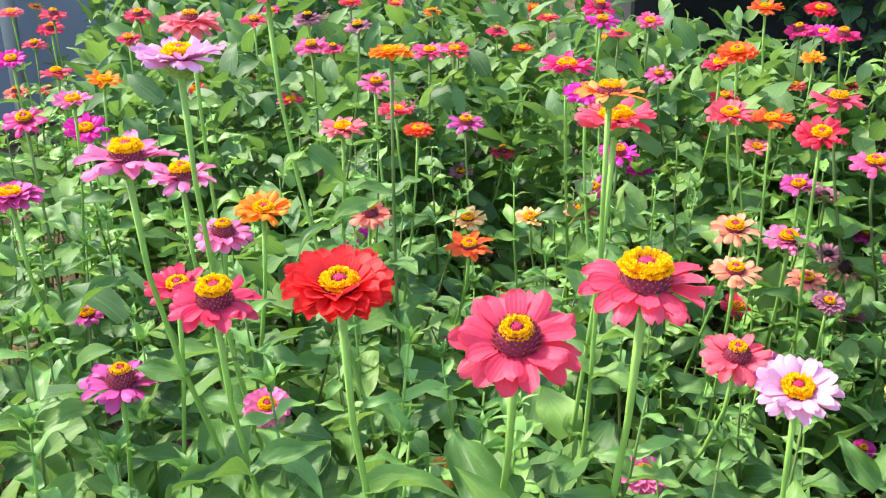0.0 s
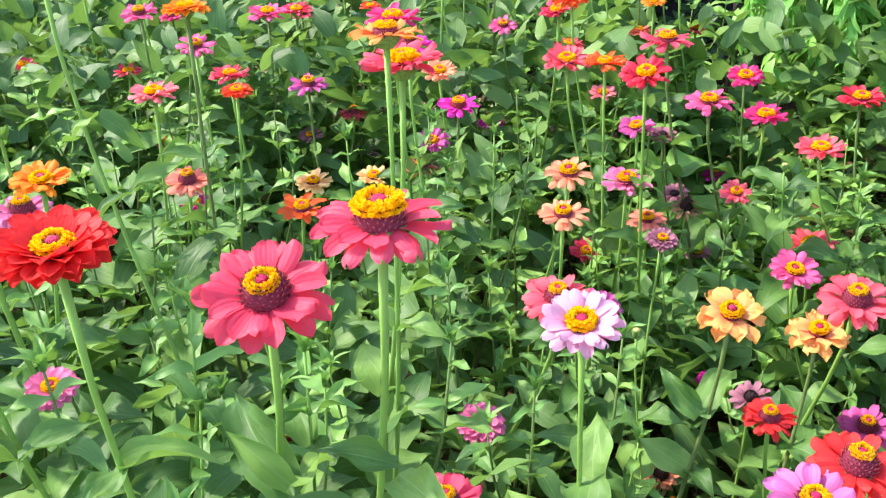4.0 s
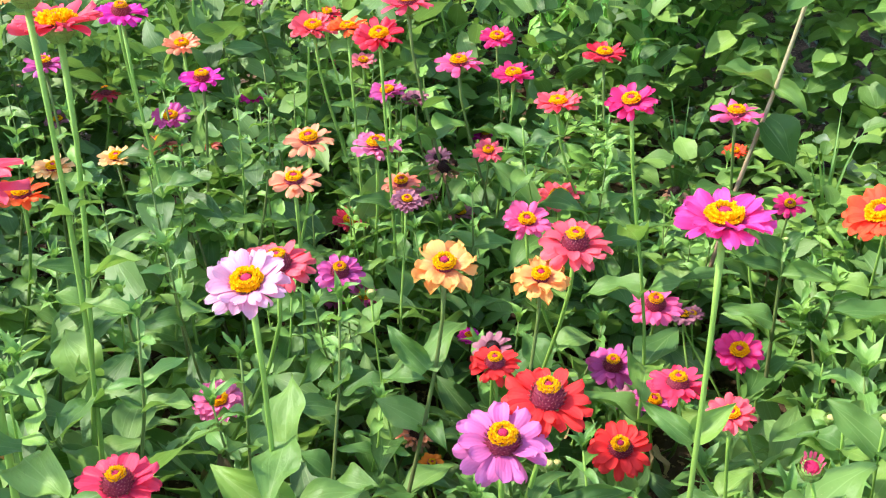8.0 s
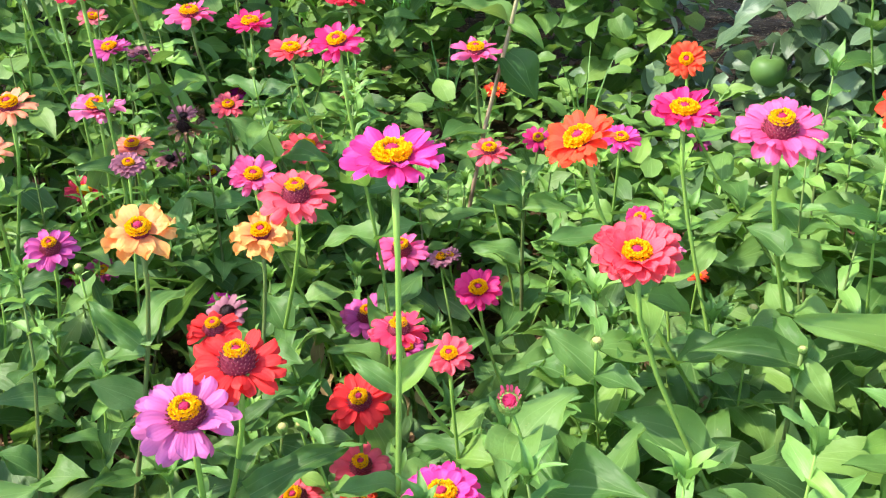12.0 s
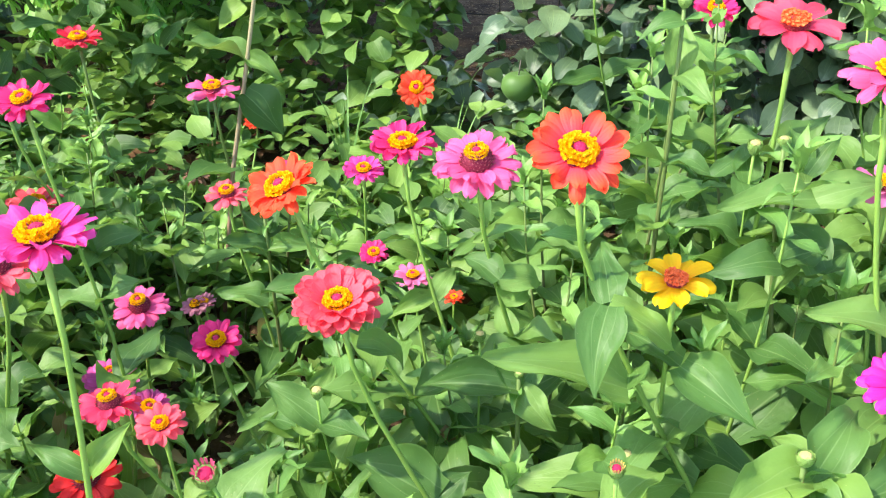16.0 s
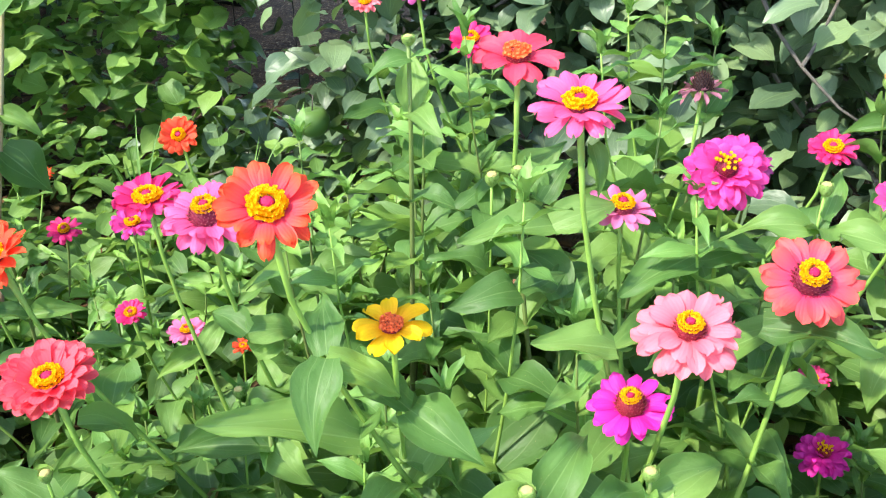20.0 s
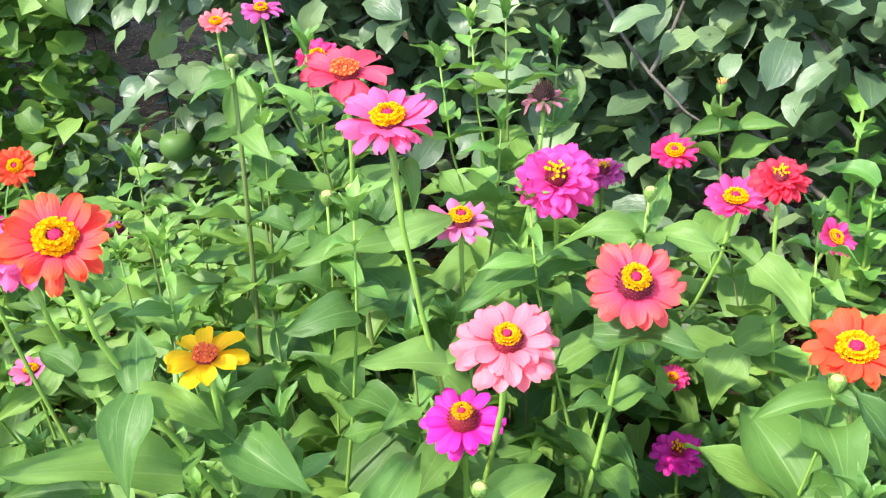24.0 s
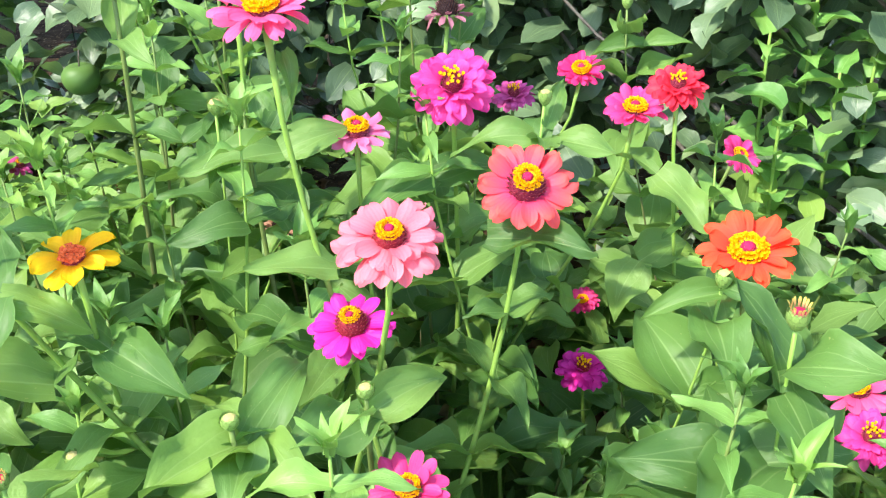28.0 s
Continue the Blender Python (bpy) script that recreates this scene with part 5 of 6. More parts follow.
shoot(0.43, 0.45, 0.342, 0.105, "near")
shoot(0.75, 0.33, 0.431, 0.119, "near")
shoot(1.31, 0.61, 0.613, 0.120, "near")
shoot(1.27, 0.54, 0.580, 0.120, "near")
shoot(1.22, 0.57, 0.547, 0.120, "near")
shoot(1.09, 0.30, 0.331, 0.120, "near")
shoot(1.13, 0.28, 0.318, 0.120, "near")
shoot(1.50, 0.37, 0.618, 0.120, "near")
shoot(1.55, 0.33, 0.653, 0.120, "near")
shoot(1.15, 0.47, 0.534, 0.120, "near")
shoot(1.47, 0.34, 0.673, 0.120, "near")
shoot(1.48, 0.30, 0.638, 0.120, "near")
shoot(1.32, 0.33, 0.380, 0.120, "near")
shoot(1.39, 0.29, 0.589, 0.120, "near")
shoot(1.09, 0.37, 0.586, 0.120, "near")
shoot(1.14, 0.33, 0.458, 0.120, "near")
shoot(1.23, 0.12, 0.569, 0.120, "near")
shoot(1.14, 0.20, 0.495, 0.120, "near")
shoot(1.44, 0.47, 0.642, 0.120, "near")
shoot(1.12, 0.52, 0.479, 0.120, "near")
shoot(1.16, 0.30, 0.455, 0.120, "near")
shoot(1.34, -0.10, 0.517, 0.120, "near")
shoot(0.87, 0.10, 0.522, 0.120, "near")
shoot(0.90, 0.20, 0.454, 0.120, "near")
shoot(0.36, 0.50, 0.364, 0.084, "near")
shoot(0.64, 0.41, 0.360, 0.121, "near")
shoot(0.22, 0.53, 0.474, 0.096, "near")
shoot(0.12, 0.54, 0.503, 0.093, "near")
shoot(1.08, -0.11, 0.480, 0.121, "near")
shoot(0.01, 0.54, 0.543, 0.096, "near")
shoot(-0.39, 0.39, 0.521, 0.102, "near")
shoot(0.88, 0.30, 0.356, 0.108, "near")
shoot(-0.33, 0.45, 0.469, 0.107, "near")
shoot(-0.23, 0.52, 0.530, 0.105, "near")
shoot(-0.12, 0.56, 0.553, 0.102, "near")
shoot(-0.46, 0.33, 0.549, 0.082, "near")
shoot(0.32, 0.56, 0.428, 0.097, "near")
shoot(0.52, 0.53, 0.370, 0.096, "near")
shoot(1.03, 0.16, 0.388, 0.129, "near")
shoot(0.21, 0.60, 0.494, 0.084, "near")
shoot(0.10, 0.61, 0.578, 0.109, "near")
shoot(0.25, 1.26, 0.542, 0.095, "near")
shoot(0.29, 1.08, 0.286, 0.095, "near")
shoot(0.31, 0.95, 0.369, 0.095, "near")
shoot(0.25, 0.96, 0.500, 0.095, "near")
shoot(0.41, 1.21, 0.291, 0.095, "near")
shoot(0.18, 1.21, 0.550, 0.095, "near")
shoot(0.14, 1.00, 0.500, 0.095, "near")
shoot(0.10, 1.29, 0.400, 0.095, "near")
shoot(0.18, 1.28, 0.526, 0.095, "near")
shoot(0.28, 1.22, 0.555, 0.095, "near")
shoot(0.20, 1.11, 0.520, 0.095, "near")
shoot(0.28, 1.05, 0.311, 0.095, "near")
shoot(-0.11, 1.31, 0.498, 0.095, "near")
shoot(0.60, 1.20, 0.404, 0.095, "near")
shoot(0.43, 1.02, 0.389, 0.095, "near")
shoot(0.63, 0.51, 0.373, 0.121, "near")
shoot(1.12, 0.03, 0.220, 0.103, "near")
shoot(-0.04, 0.62, 0.591, 0.102, "near")
shoot(0.45, 0.59, 0.343, 0.102, "near")
shoot(-0.46, 0.42, 0.541, 0.085, "near")
shoot(1.18, -0.19, 0.349, 0.124, "near")
shoot(0.75, 0.49, 0.321, 0.104, "near")
shoot(0.88, 0.40, 0.418, 0.126, "near")
shoot(-0.41, 0.49, 0.597, 0.087, "near")
shoot(-0.33, 0.55, 0.527, 0.100, "near")
shoot(0.02, 0.66, 0.464, 0.112, "near")
shoot(-0.17, 0.64, 0.485, 0.106, "near")
shoot(0.27, 0.66, 0.495, 0.083, "near")
shoot(1.01, 0.31, 0.431, 0.112, "near")
shoot(0.37, 0.66, 0.335, 0.090, "near")
shoot(0.58, 0.61, 0.177, 0.103, "near")
shoot(-0.59, 0.33, 0.515, 0.097, "near")
shoot(-0.26, 0.64, 0.530, 0.085, "near")
shoot(-0.54, 0.42, 0.474, 0.086, "near")
shoot(0.48, 0.66, 0.236, 0.087, "near")
shoot(0.13, 0.71, 0.560, 0.085, "near")
shoot(1.24, -0.05, 0.220, 0.122, "near")
shoot(-0.03, 0.71, 0.518, 0.088, "near")
shoot(0.68, 0.60, 0.189, 0.100, "near")
shoot(-0.35, 0.63, 0.563, 0.103, "near")
shoot(-0.11, 0.71, 0.620, 0.090, "near")
shoot(1.24, 0.04, 0.220, 0.102, "mid")
shoot(1.28, -0.15, 0.325, 0.131, "mid")
shoot(-0.51, 0.52, 0.492, 0.110, "mid")
shoot(-0.44, 0.58, 0.666, 0.101, "mid")
shoot(0.91, 0.50, 0.358, 0.102, "mid")
shoot(1.16, 0.24, 0.392, 0.132, "mid")
shoot(0.42, 0.71, 0.233, 0.092, "mid")
shoot(1.21, 0.16, 0.220, 0.136, "mid")
shoot(-0.62, 0.41, 0.572, 0.083, "mid")
shoot(0.78, 0.60, 0.259, 0.124, "mid")
shoot(-0.67, 0.34, 0.502, 0.113, "mid")
shoot(0.26, 0.76, 0.394, 0.104, "mid")
shoot(1.03, 0.45, 0.434, 0.117, "mid")
shoot(0.08, 0.78, 0.497, 0.085, "mid")
shoot(0.16, 0.79, 0.505, 0.099, "mid")
shoot(-0.03, 0.79, 0.486, 0.093, "mid")
shoot(0.55, 0.73, 0.195, 0.084, "mid")
shoot(-0.42, 0.66, 0.617, 0.113, "mid")
shoot(0.34, 0.78, 0.317, 0.110, "mid")
shoot(-0.15, 0.78, 0.601, 0.105, "mid")
shoot(1.32, -0.00, 0.220, 0.117, "mid")
shoot(-0.30, 0.74, 0.535, 0.091, "mid")
shoot(-0.57, 0.56, 0.586, 0.089, "mid")
shoot(0.96, 1.46, 0.410, 0.100, "mid")
shoot(0.95, 1.31, 0.398, 0.100, "mid")
shoot(1.06, 1.44, 0.220, 0.100, "mid")
shoot(0.98, 1.26, 0.245, 0.100, "mid")
shoot(1.07, 1.33, 0.220, 0.100, "mid")
shoot(1.02, 1.20, 0.258, 0.100, "mid")
shoot(0.87, 1.22, 0.385, 0.100, "mid")
shoot(0.90, 1.17, 0.294, 0.100, "mid")
shoot(1.16, 1.35, 0.270, 0.100, "mid")
shoot(0.93, 1.12, 0.305, 0.100, "mid")
shoot(0.87, 1.38, 0.392, 0.100, "mid")
shoot(1.35, -0.30, 0.362, 0.103, "mid")
shoot(-0.64, 0.49, 0.569, 0.100, "mid")
shoot(0.49, 0.79, 0.254, 0.110, "mid")
shoot(1.33, 0.09, 0.220, 0.132, "mid")
shoot(1.22, 0.31, 0.384, 0.133, "mid")
shoot(-0.71, 0.42, 0.498, 0.111, "mid")
shoot(-0.39, 0.74, 0.567, 0.102, "mid")
shoot(0.20, 0.84, 0.300, 0.114, "mid")
shoot(0.88, 0.65, 0.338, 0.126, "mid")
shoot(0.78, 0.71, 0.217, 0.122, "mid")
shoot(0.96, 0.60, 0.330, 0.132, "mid")
shoot(0.69, 0.75, 0.176, 0.134, "mid")
shoot(-0.53, 0.66, 0.626, 0.086, "mid")
shoot(-0.08, 0.85, 0.518, 0.115, "mid")
shoot(-0.77, 0.37, 0.479, 0.114, "mid")
shoot(1.40, -0.12, 0.410, 0.112, "mid")
shoot(-0.00, 0.88, 0.461, 0.085, "mid")
shoot(1.32, 0.23, 0.469, 0.138, "mid")
shoot(-0.66, 0.56, 0.601, 0.105, "mid")
shoot(-0.35, 0.80, 0.505, 0.095, "mid")
shoot(-0.72, 0.50, 0.526, 0.111, "mid")
shoot(-0.25, 0.84, 0.346, 0.111, "mid")
shoot(0.08, 0.89, 0.441, 0.098, "mid")
shoot(1.42, -0.37, 0.401, 0.114, "mid")
shoot(0.58, 0.83, 0.263, 0.133, "mid")
shoot(-0.62, 0.63, 0.584, 0.099, "mid")
shoot(-0.46, 0.76, 0.620, 0.093, "mid")
shoot(1.22, 0.41, 0.357, 0.103, "mid")
shoot(-0.17, 0.88, 0.565, 0.113, "mid")
shoot(0.32, 0.89, 0.308, 0.100, "mid")
shoot(1.44, -0.26, 0.406, 0.101, "mid")
shoot(0.45, 0.87, 0.120, 0.111, "mid")
shoot(1.09, 0.58, 0.291, 0.109, "mid")
shoot(1.42, 0.12, 0.220, 0.117, "mid")
shoot(1.45, 0.03, 0.423, 0.107, "mid")
shoot(0.70, 0.83, 0.158, 0.117, "mid")
shoot(-0.60, 0.71, 0.552, 0.083, "mid")
shoot(0.92, 0.74, 0.220, 0.136, "mid")
shoot(1.49, -0.14, 0.381, 0.133, "mid")
shoot(1.05, 0.66, 0.268, 0.131, "mid")
shoot(-0.87, 0.33, 0.485, 0.081, "mid")
shoot(-0.09, 0.95, 0.478, 0.071, "mid")
shoot(0.84, 0.79, 0.211, 0.108, "mid")
shoot(-0.34, 0.89, 0.469, 0.083, "mid")
shoot(-0.42, 0.85, 0.593, 0.078, "mid")
shoot(-0.86, 0.42, 0.513, 0.073, "mid")
shoot(1.51, -0.06, 0.392, 0.109, "mid")
shoot(0.50, 0.93, 0.167, 0.067, "mid")
shoot(0.41, 0.96, 0.262, 0.086, "mid")
shoot(-0.26, 0.95, 0.282, 0.094, "mid")
shoot(1.02, 0.74, 0.239, 0.122, "mid")
shoot(1.45, 0.24, 0.413, 0.115, "mid")
shoot(0.64, 0.93, 0.247, 0.126, "mid")
shoot(-0.57, 0.81, 0.497, 0.087, "mid")
shoot(-0.71, 0.70, 0.513, 0.085, "mid")
shoot(1.33, 0.45, 0.294, 0.114, "mid")
shoot(0.03, 1.02, 0.438, 0.088, "mid")
shoot(1.52, 0.10, 0.193, 0.138, "mid")
shoot(-0.87, 0.51, 0.473, 0.071, "mid")
shoot(-0.17, 1.01, 0.599, 0.078, "mid")
shoot(-0.83, 0.59, 0.598, 0.066, "mid")
shoot(0.79, 0.89, 0.120, 0.123, "mid")
shoot(1.14, 0.69, 0.222, 0.116, "mid")
shoot(0.24, 1.04, 0.408, 0.093, "mid")
shoot(0.90, 0.88, 0.146, 0.103, "mid")
shoot(0.73, 0.96, 0.120, 0.118, "mid")
shoot(-0.50, 0.93, 0.503, 0.076, "mid")
shoot(1.54, 0.22, 0.363, 0.103, "mid")
shoot(0.60, 1.01, 0.231, 0.115, "mid")
shoot(1.00, 0.85, 0.220, 0.134, "mid")
shoot(-0.72, 0.79, 0.479, 0.082, "mid")
shoot(1.11, 0.78, 0.164, 0.109, "mid")
shoot(-0.24, 1.05, 0.536, 0.073, "mid")
shoot(1.45, 0.42, 0.253, 0.124, "mid")
shoot(0.38, 1.07, 0.259, 0.066, "mid")
shoot(-0.65, 0.86, 0.500, 0.077, "mid")
shoot(1.52, 0.32, 0.413, 0.106, "mid")
shoot(-0.07, 1.10, 0.548, 0.074, "mid")
shoot(-0.40, 1.02, 0.461, 0.069, "mid")
shoot(0.17, 1.11, 0.526, 0.066, "mid")
shoot(1.25, 0.69, 0.356, 0.111, "mid")
shoot(-0.89, 0.66, 0.546, 0.090, "mid")
shoot(0.07, 1.12, 0.382, 0.082, "mid")
shoot(-0.81, 0.76, 0.504, 0.095, "mid")
shoot(0.68, 1.04, 0.221, 0.129, "mid")
shoot(-0.16, 1.11, 0.617, 0.087, "mid")
shoot(1.40, 0.57, 0.515, 0.128, "mid")
shoot(0.86, 0.98, 0.132, 0.107, "mid")
shoot(0.29, 1.12, 0.236, 0.091, "mid")
shoot(0.47, 1.10, 0.312, 0.086, "mid")
shoot(1.34, 0.66, 0.439, 0.123, "mid")
shoot(0.77, 1.05, 0.141, 0.101, "mid")
shoot(-0.51, 1.03, 0.514, 0.088, "mid")
shoot(0.56, 1.11, 0.357, 0.104, "mid")
shoot(-0.64, 0.96, 0.505, 0.069, "mid")
shoot(1.16, 0.87, 0.220, 0.108, "mid")
shoot(1.48, 0.54, 0.412, 0.103, "mid")
shoot(1.26, 0.79, 0.220, 0.107, "mid")
shoot(-0.27, 1.15, 0.520, 0.072, "mid")
shoot(0.37, 1.17, 0.284, 0.091, "mid")
shoot(1.55, 0.46, 0.420, 0.109, "mid")
shoot(0.65, 1.12, 0.294, 0.101, "mid")
shoot(-0.79, 0.89, 0.546, 0.086, "mid")
shoot(1.33, 0.75, 0.252, 0.113, "mid")
shoot(-0.18, 1.20, 0.521, 0.074, "mid")
shoot(-0.40, 1.14, 0.336, 0.072, "mid")
shoot(1.43, 0.66, 0.468, 0.107, "mid")
shoot(1.01, 1.00, 0.185, 0.133, "mid")
shoot(0.11, 1.22, 0.397, 0.092, "mid")
shoot(0.93, 1.05, 0.140, 0.136, "mid")
shoot(-0.09, 1.22, 0.501, 0.071, "mid")
shoot(1.14, 0.95, 0.248, 0.105, "mid")
shoot(0.74, 1.14, 0.281, 0.138, "mid")
shoot(0.01, 1.24, 0.322, 0.081, "mid")
shoot(-0.51, 1.12, 0.510, 0.066, "mid")
shoot(-0.74, 0.99, 0.595, 0.087, "mid")
shoot(0.22, 1.25, 0.519, 0.073, "mid")
shoot(1.25, 0.89, 0.220, 0.140, "mid")
shoot(0.83, 1.13, 0.220, 0.110, "mid")
shoot(0.54, 1.22, 0.368, 0.095, "mid")
shoot(-0.90, 0.88, 0.595, 0.069, "mid")
shoot(-0.63, 1.10, 0.532, 0.079, "mid")
shoot(1.33, 0.85, 0.220, 0.104, "mid")
shoot(0.64, 1.23, 0.286, 0.129, "mid")
shoot(1.41, 0.80, 0.362, 0.123, "mid")
shoot(0.45, 1.27, 0.354, 0.082, "mid")
shoot(0.35, 1.28, 0.351, 0.068, "mid")
shoot(-0.14, 1.29, 0.474, 0.075, "mid")
shoot(1.52, 0.70, 0.538, 0.112, "mid")
shoot(1.15, 1.04, 0.250, 0.117, "mid")
shoot(-0.06, 1.32, 0.495, 0.095, "mid")
shoot(0.03, 1.33, 0.279, 0.090, "mid")
shoot(-0.48, 1.23, 0.526, 0.078, "mid")
shoot(-0.74, 1.09, 0.522, 0.095, "far")
shoot(-0.29, 1.30, 0.446, 0.083, "far")
shoot(0.28, 1.33, 0.487, 0.076, "far")
shoot(0.78, 1.23, 0.398, 0.112, "far")
shoot(0.13, 1.34, 0.342, 0.081, "far")
shoot(1.27, 1.00, 0.242, 0.111, "far")
shoot(0.53, 1.31, 0.372, 0.090, "far")
shoot(1.05, 1.14, 0.210, 0.139, "far")
shoot(-0.90, 1.00, 0.581, 0.082, "far")
shoot(-0.60, 1.22, 0.497, 0.067, "far")
shoot(1.36, 0.96, 0.220, 0.137, "far")
shoot(-0.40, 1.31, 0.254, 0.088, "far")
shoot(1.50, 0.82, 0.356, 0.107, "far")
shoot(0.43, 1.36, 0.322, 0.071, "far")
shoot(-0.17, 1.38, 0.440, 0.073, "far")
shoot(1.14, 1.14, 0.245, 0.119, "far")
shoot(0.61, 1.35, 0.244, 0.101, "far")
shoot(0.70, 1.33, 0.238, 0.102, "far")
shoot(-0.82, 1.14, 0.505, 0.069, "far")
shoot(0.02, 1.41, 0.235, 0.071, "far")
shoot(0.98, 1.23, 0.221, 0.101, "far")
shoot(-0.89, 1.09, 0.502, 0.075, "far")
shoot(0.35, 1.41, 0.400, 0.093, "far")
shoot(1.48, 0.91, 0.291, 0.129, "far")
shoot(-0.26, 1.40, 0.436, 0.094, "far")
shoot(-0.54, 1.31, 0.498, 0.086, "far")
shoot(0.10, 1.43, 0.303, 0.074, "far")
shoot(-0.69, 1.24, 0.539, 0.088, "far")
shoot(-0.35, 1.38, 0.407, 0.066, "far")
shoot(-0.10, 1.43, 0.424, 0.082, "far")
shoot(0.52, 1.40, 0.493, 0.069, "far")
shoot(1.28, 1.10, 0.220, 0.106, "far")
shoot(0.87, 1.31, 0.248, 0.133, "far")
shoot(0.24, 1.44, 0.448, 0.093, "far")
shoot(0.78, 1.36, 0.349, 0.116, "far")
shoot(1.37, 1.07, 0.232, 0.129, "far")
shoot(-0.80, 1.23, 0.540, 0.075, "far")
shoot(0.61, 1.43, 0.239, 0.138, "far")
shoot(0.98, 1.32, 0.237, 0.137, "far")
shoot(-0.00, 1.50, 0.336, 0.069, "far")
shoot(1.26, 1.19, 0.220, 0.137, "far")
shoot(1.09, 1.29, 0.224, 0.116, "far")
shoot(-0.68, 1.34, 0.484, 0.081, "far")
shoot(-0.30, 1.48, 0.477, 0.076, "far")
shoot(-0.21, 1.50, 0.505, 0.066, "far")
shoot(-0.39, 1.46, 0.410, 0.074, "far")
shoot(0.12, 1.52, 0.263, 0.082, "far")
shoot(1.46, 1.06, 0.210, 0.133, "far")
shoot(-0.49, 1.43, 0.529, 0.092, "far")
shoot(-0.58, 1.41, 0.515, 0.077, "far")
shoot(0.25, 1.54, 0.415, 0.067, "far")
shoot(0.93, 1.40, 0.285, 0.114, "far")
shoot(0.43, 1.53, 0.547, 0.072, "far")
shoot(0.34, 1.54, 0.426, 0.082, "far")
shoot(-0.90, 1.26, 0.512, 0.072, "far")
shoot(0.84, 1.45, 0.318, 0.119, "far")
shoot(-0.14, 1.56, 0.503, 0.091, "far")
shoot(0.57, 1.53, 0.397, 0.137, "far")
shoot(1.23, 1.29, 0.251, 0.113, "far")
shoot(-0.67, 1.42, 0.482, 0.082, "far")
shoot(0.72, 1.51, 0.252, 0.114, "far")
shoot(1.43, 1.17, 0.237, 0.133, "far")
shoot(-0.40, 1.55, 0.444, 0.084, "far")
shoot(1.38, 1.24, 0.239, 0.137, "far")
shoot(-0.87, 1.34, 0.522, 0.072, "far")
shoot(0.07, 1.62, 0.324, 0.077, "far")
shoot(0.17, 1.62, 0.367, 0.083, "far")
shoot(-0.79, 1.41, 0.485, 0.082, "far")
shoot(0.94, 1.49, 0.301, 0.133, "far")
shoot(-0.61, 1.51, 0.526, 0.073, "far")
shoot(-0.21, 1.62, 0.468, 0.078, "far")
shoot(-0.33, 1.61, 0.500, 0.085, "far")
shoot(0.49, 1.63, 0.516, 0.081, "far")
shoot(0.59, 1.62, 0.434, 0.110, "far")
shoot(-0.04, 1.67, 0.488, 0.074, "far")
shoot(0.40, 1.65, 0.455, 0.066, "far")
shoot(-0.73, 1.50, 0.480, 0.079, "far")
shoot(-0.51, 1.59, 0.442, 0.072, "far")
shoot(0.88, 1.55, 0.346, 0.129, "far")
shoot(0.68, 1.62, 0.301, 0.121, "far")
shoot(1.45, 1.29, 0.165, 0.137, "far")
shoot(0.32, 1.69, 0.384, 0.075, "far")
shoot(-0.88, 1.44, 0.511, 0.092, "far")
shoot(0.19, 1.70, 0.337, 0.083, "far")
shoot(0.80, 1.61, 0.267, 0.116, "far")
shoot(-0.41, 1.65, 0.506, 0.084, "far")
shoot(-0.13, 1.72, 0.553, 0.083, "far")
shoot(0.98, 1.57, 0.328, 0.115, "far")
shoot(0.08, 1.73, 0.358, 0.086, "far")
shoot(-0.68, 1.58, 0.485, 0.068, "far")
shoot(-0.82, 1.52, 0.499, 0.089, "far")
shoot(-0.32, 1.70, 0.569, 0.087, "far")
shoot(0.46, 1.73, 0.495, 0.091, "far")
shoot(-0.03, 1.76, 0.453, 0.079, "far")
shoot(0.26, 1.76, 0.370, 0.067, "far")
shoot(-0.52, 1.68, 0.559, 0.079, "far")
shoot(-0.21, 1.75, 0.431, 0.093, "far")
shoot(0.74, 1.70, 0.461, 0.130, "far")
shoot(0.58, 1.74, 0.449, 0.113, "far")
shoot(0.36, 1.77, 0.357, 0.071, "far")
shoot(0.91, 1.66, 0.376, 0.109, "far")
shoot(-0.62, 1.67, 0.504, 0.065, "far")
shoot(0.67, 1.75, 0.384, 0.103, "far")
shoot(-0.88, 1.57, 0.549, 0.094, "far")
shoot(-0.79, 1.63, 0.550, 0.074, "far")
shoot(0.04, 1.82, 0.469, 0.078, "far")
shoot(-0.09, 1.83, 0.531, 0.082, "far")
shoot(-0.41, 1.78, 0.474, 0.074, "far")
shoot(-0.49, 1.77, 0.478, 0.092, "far")
shoot(0.85, 1.74, 0.220, 0.120, "far")
shoot(0.21, 1.84, 0.487, 0.070, "far")
shoot(0.43, 1.83, 0.508, 0.071, "far")
shoot(-0.28, 1.84, 0.486, 0.079, "far")
shoot(-0.73, 1.71, 0.538, 0.075, "far")
shoot(-0.17, 1.87, 0.489, 0.089, "far")
shoot(0.35, 1.88, 0.324, 0.091, "far")
shoot(0.93, 1.77, 0.399, 0.127, "far")
shoot(0.78, 1.82, 0.451, 0.123, "far")
shoot(-0.66, 1.78, 0.481, 0.088, "far")
shoot(0.07, 1.91, 0.499, 0.088, "far")
shoot(0.67, 1.85, 0.503, 0.127, "far")
shoot(-0.83, 1.71, 0.548, 0.081, "far")
shoot(-0.56, 1.83, 0.501, 0.082, "far")
shoot(0.26, 1.92, 0.318, 0.087, "far")
shoot(-0.08, 1.93, 0.467, 0.071, "far")
shoot(0.52, 1.91, 0.447, 0.074, "far")
shoot(-0.36, 1.90, 0.503, 0.070, "far")
shoot(-0.48, 1.89, 0.443, 0.083, "far")
shoot(0.41, 1.94, 0.562, 0.071, "far")
shoot(0.14, 1.96, 0.544, 0.093, "far")
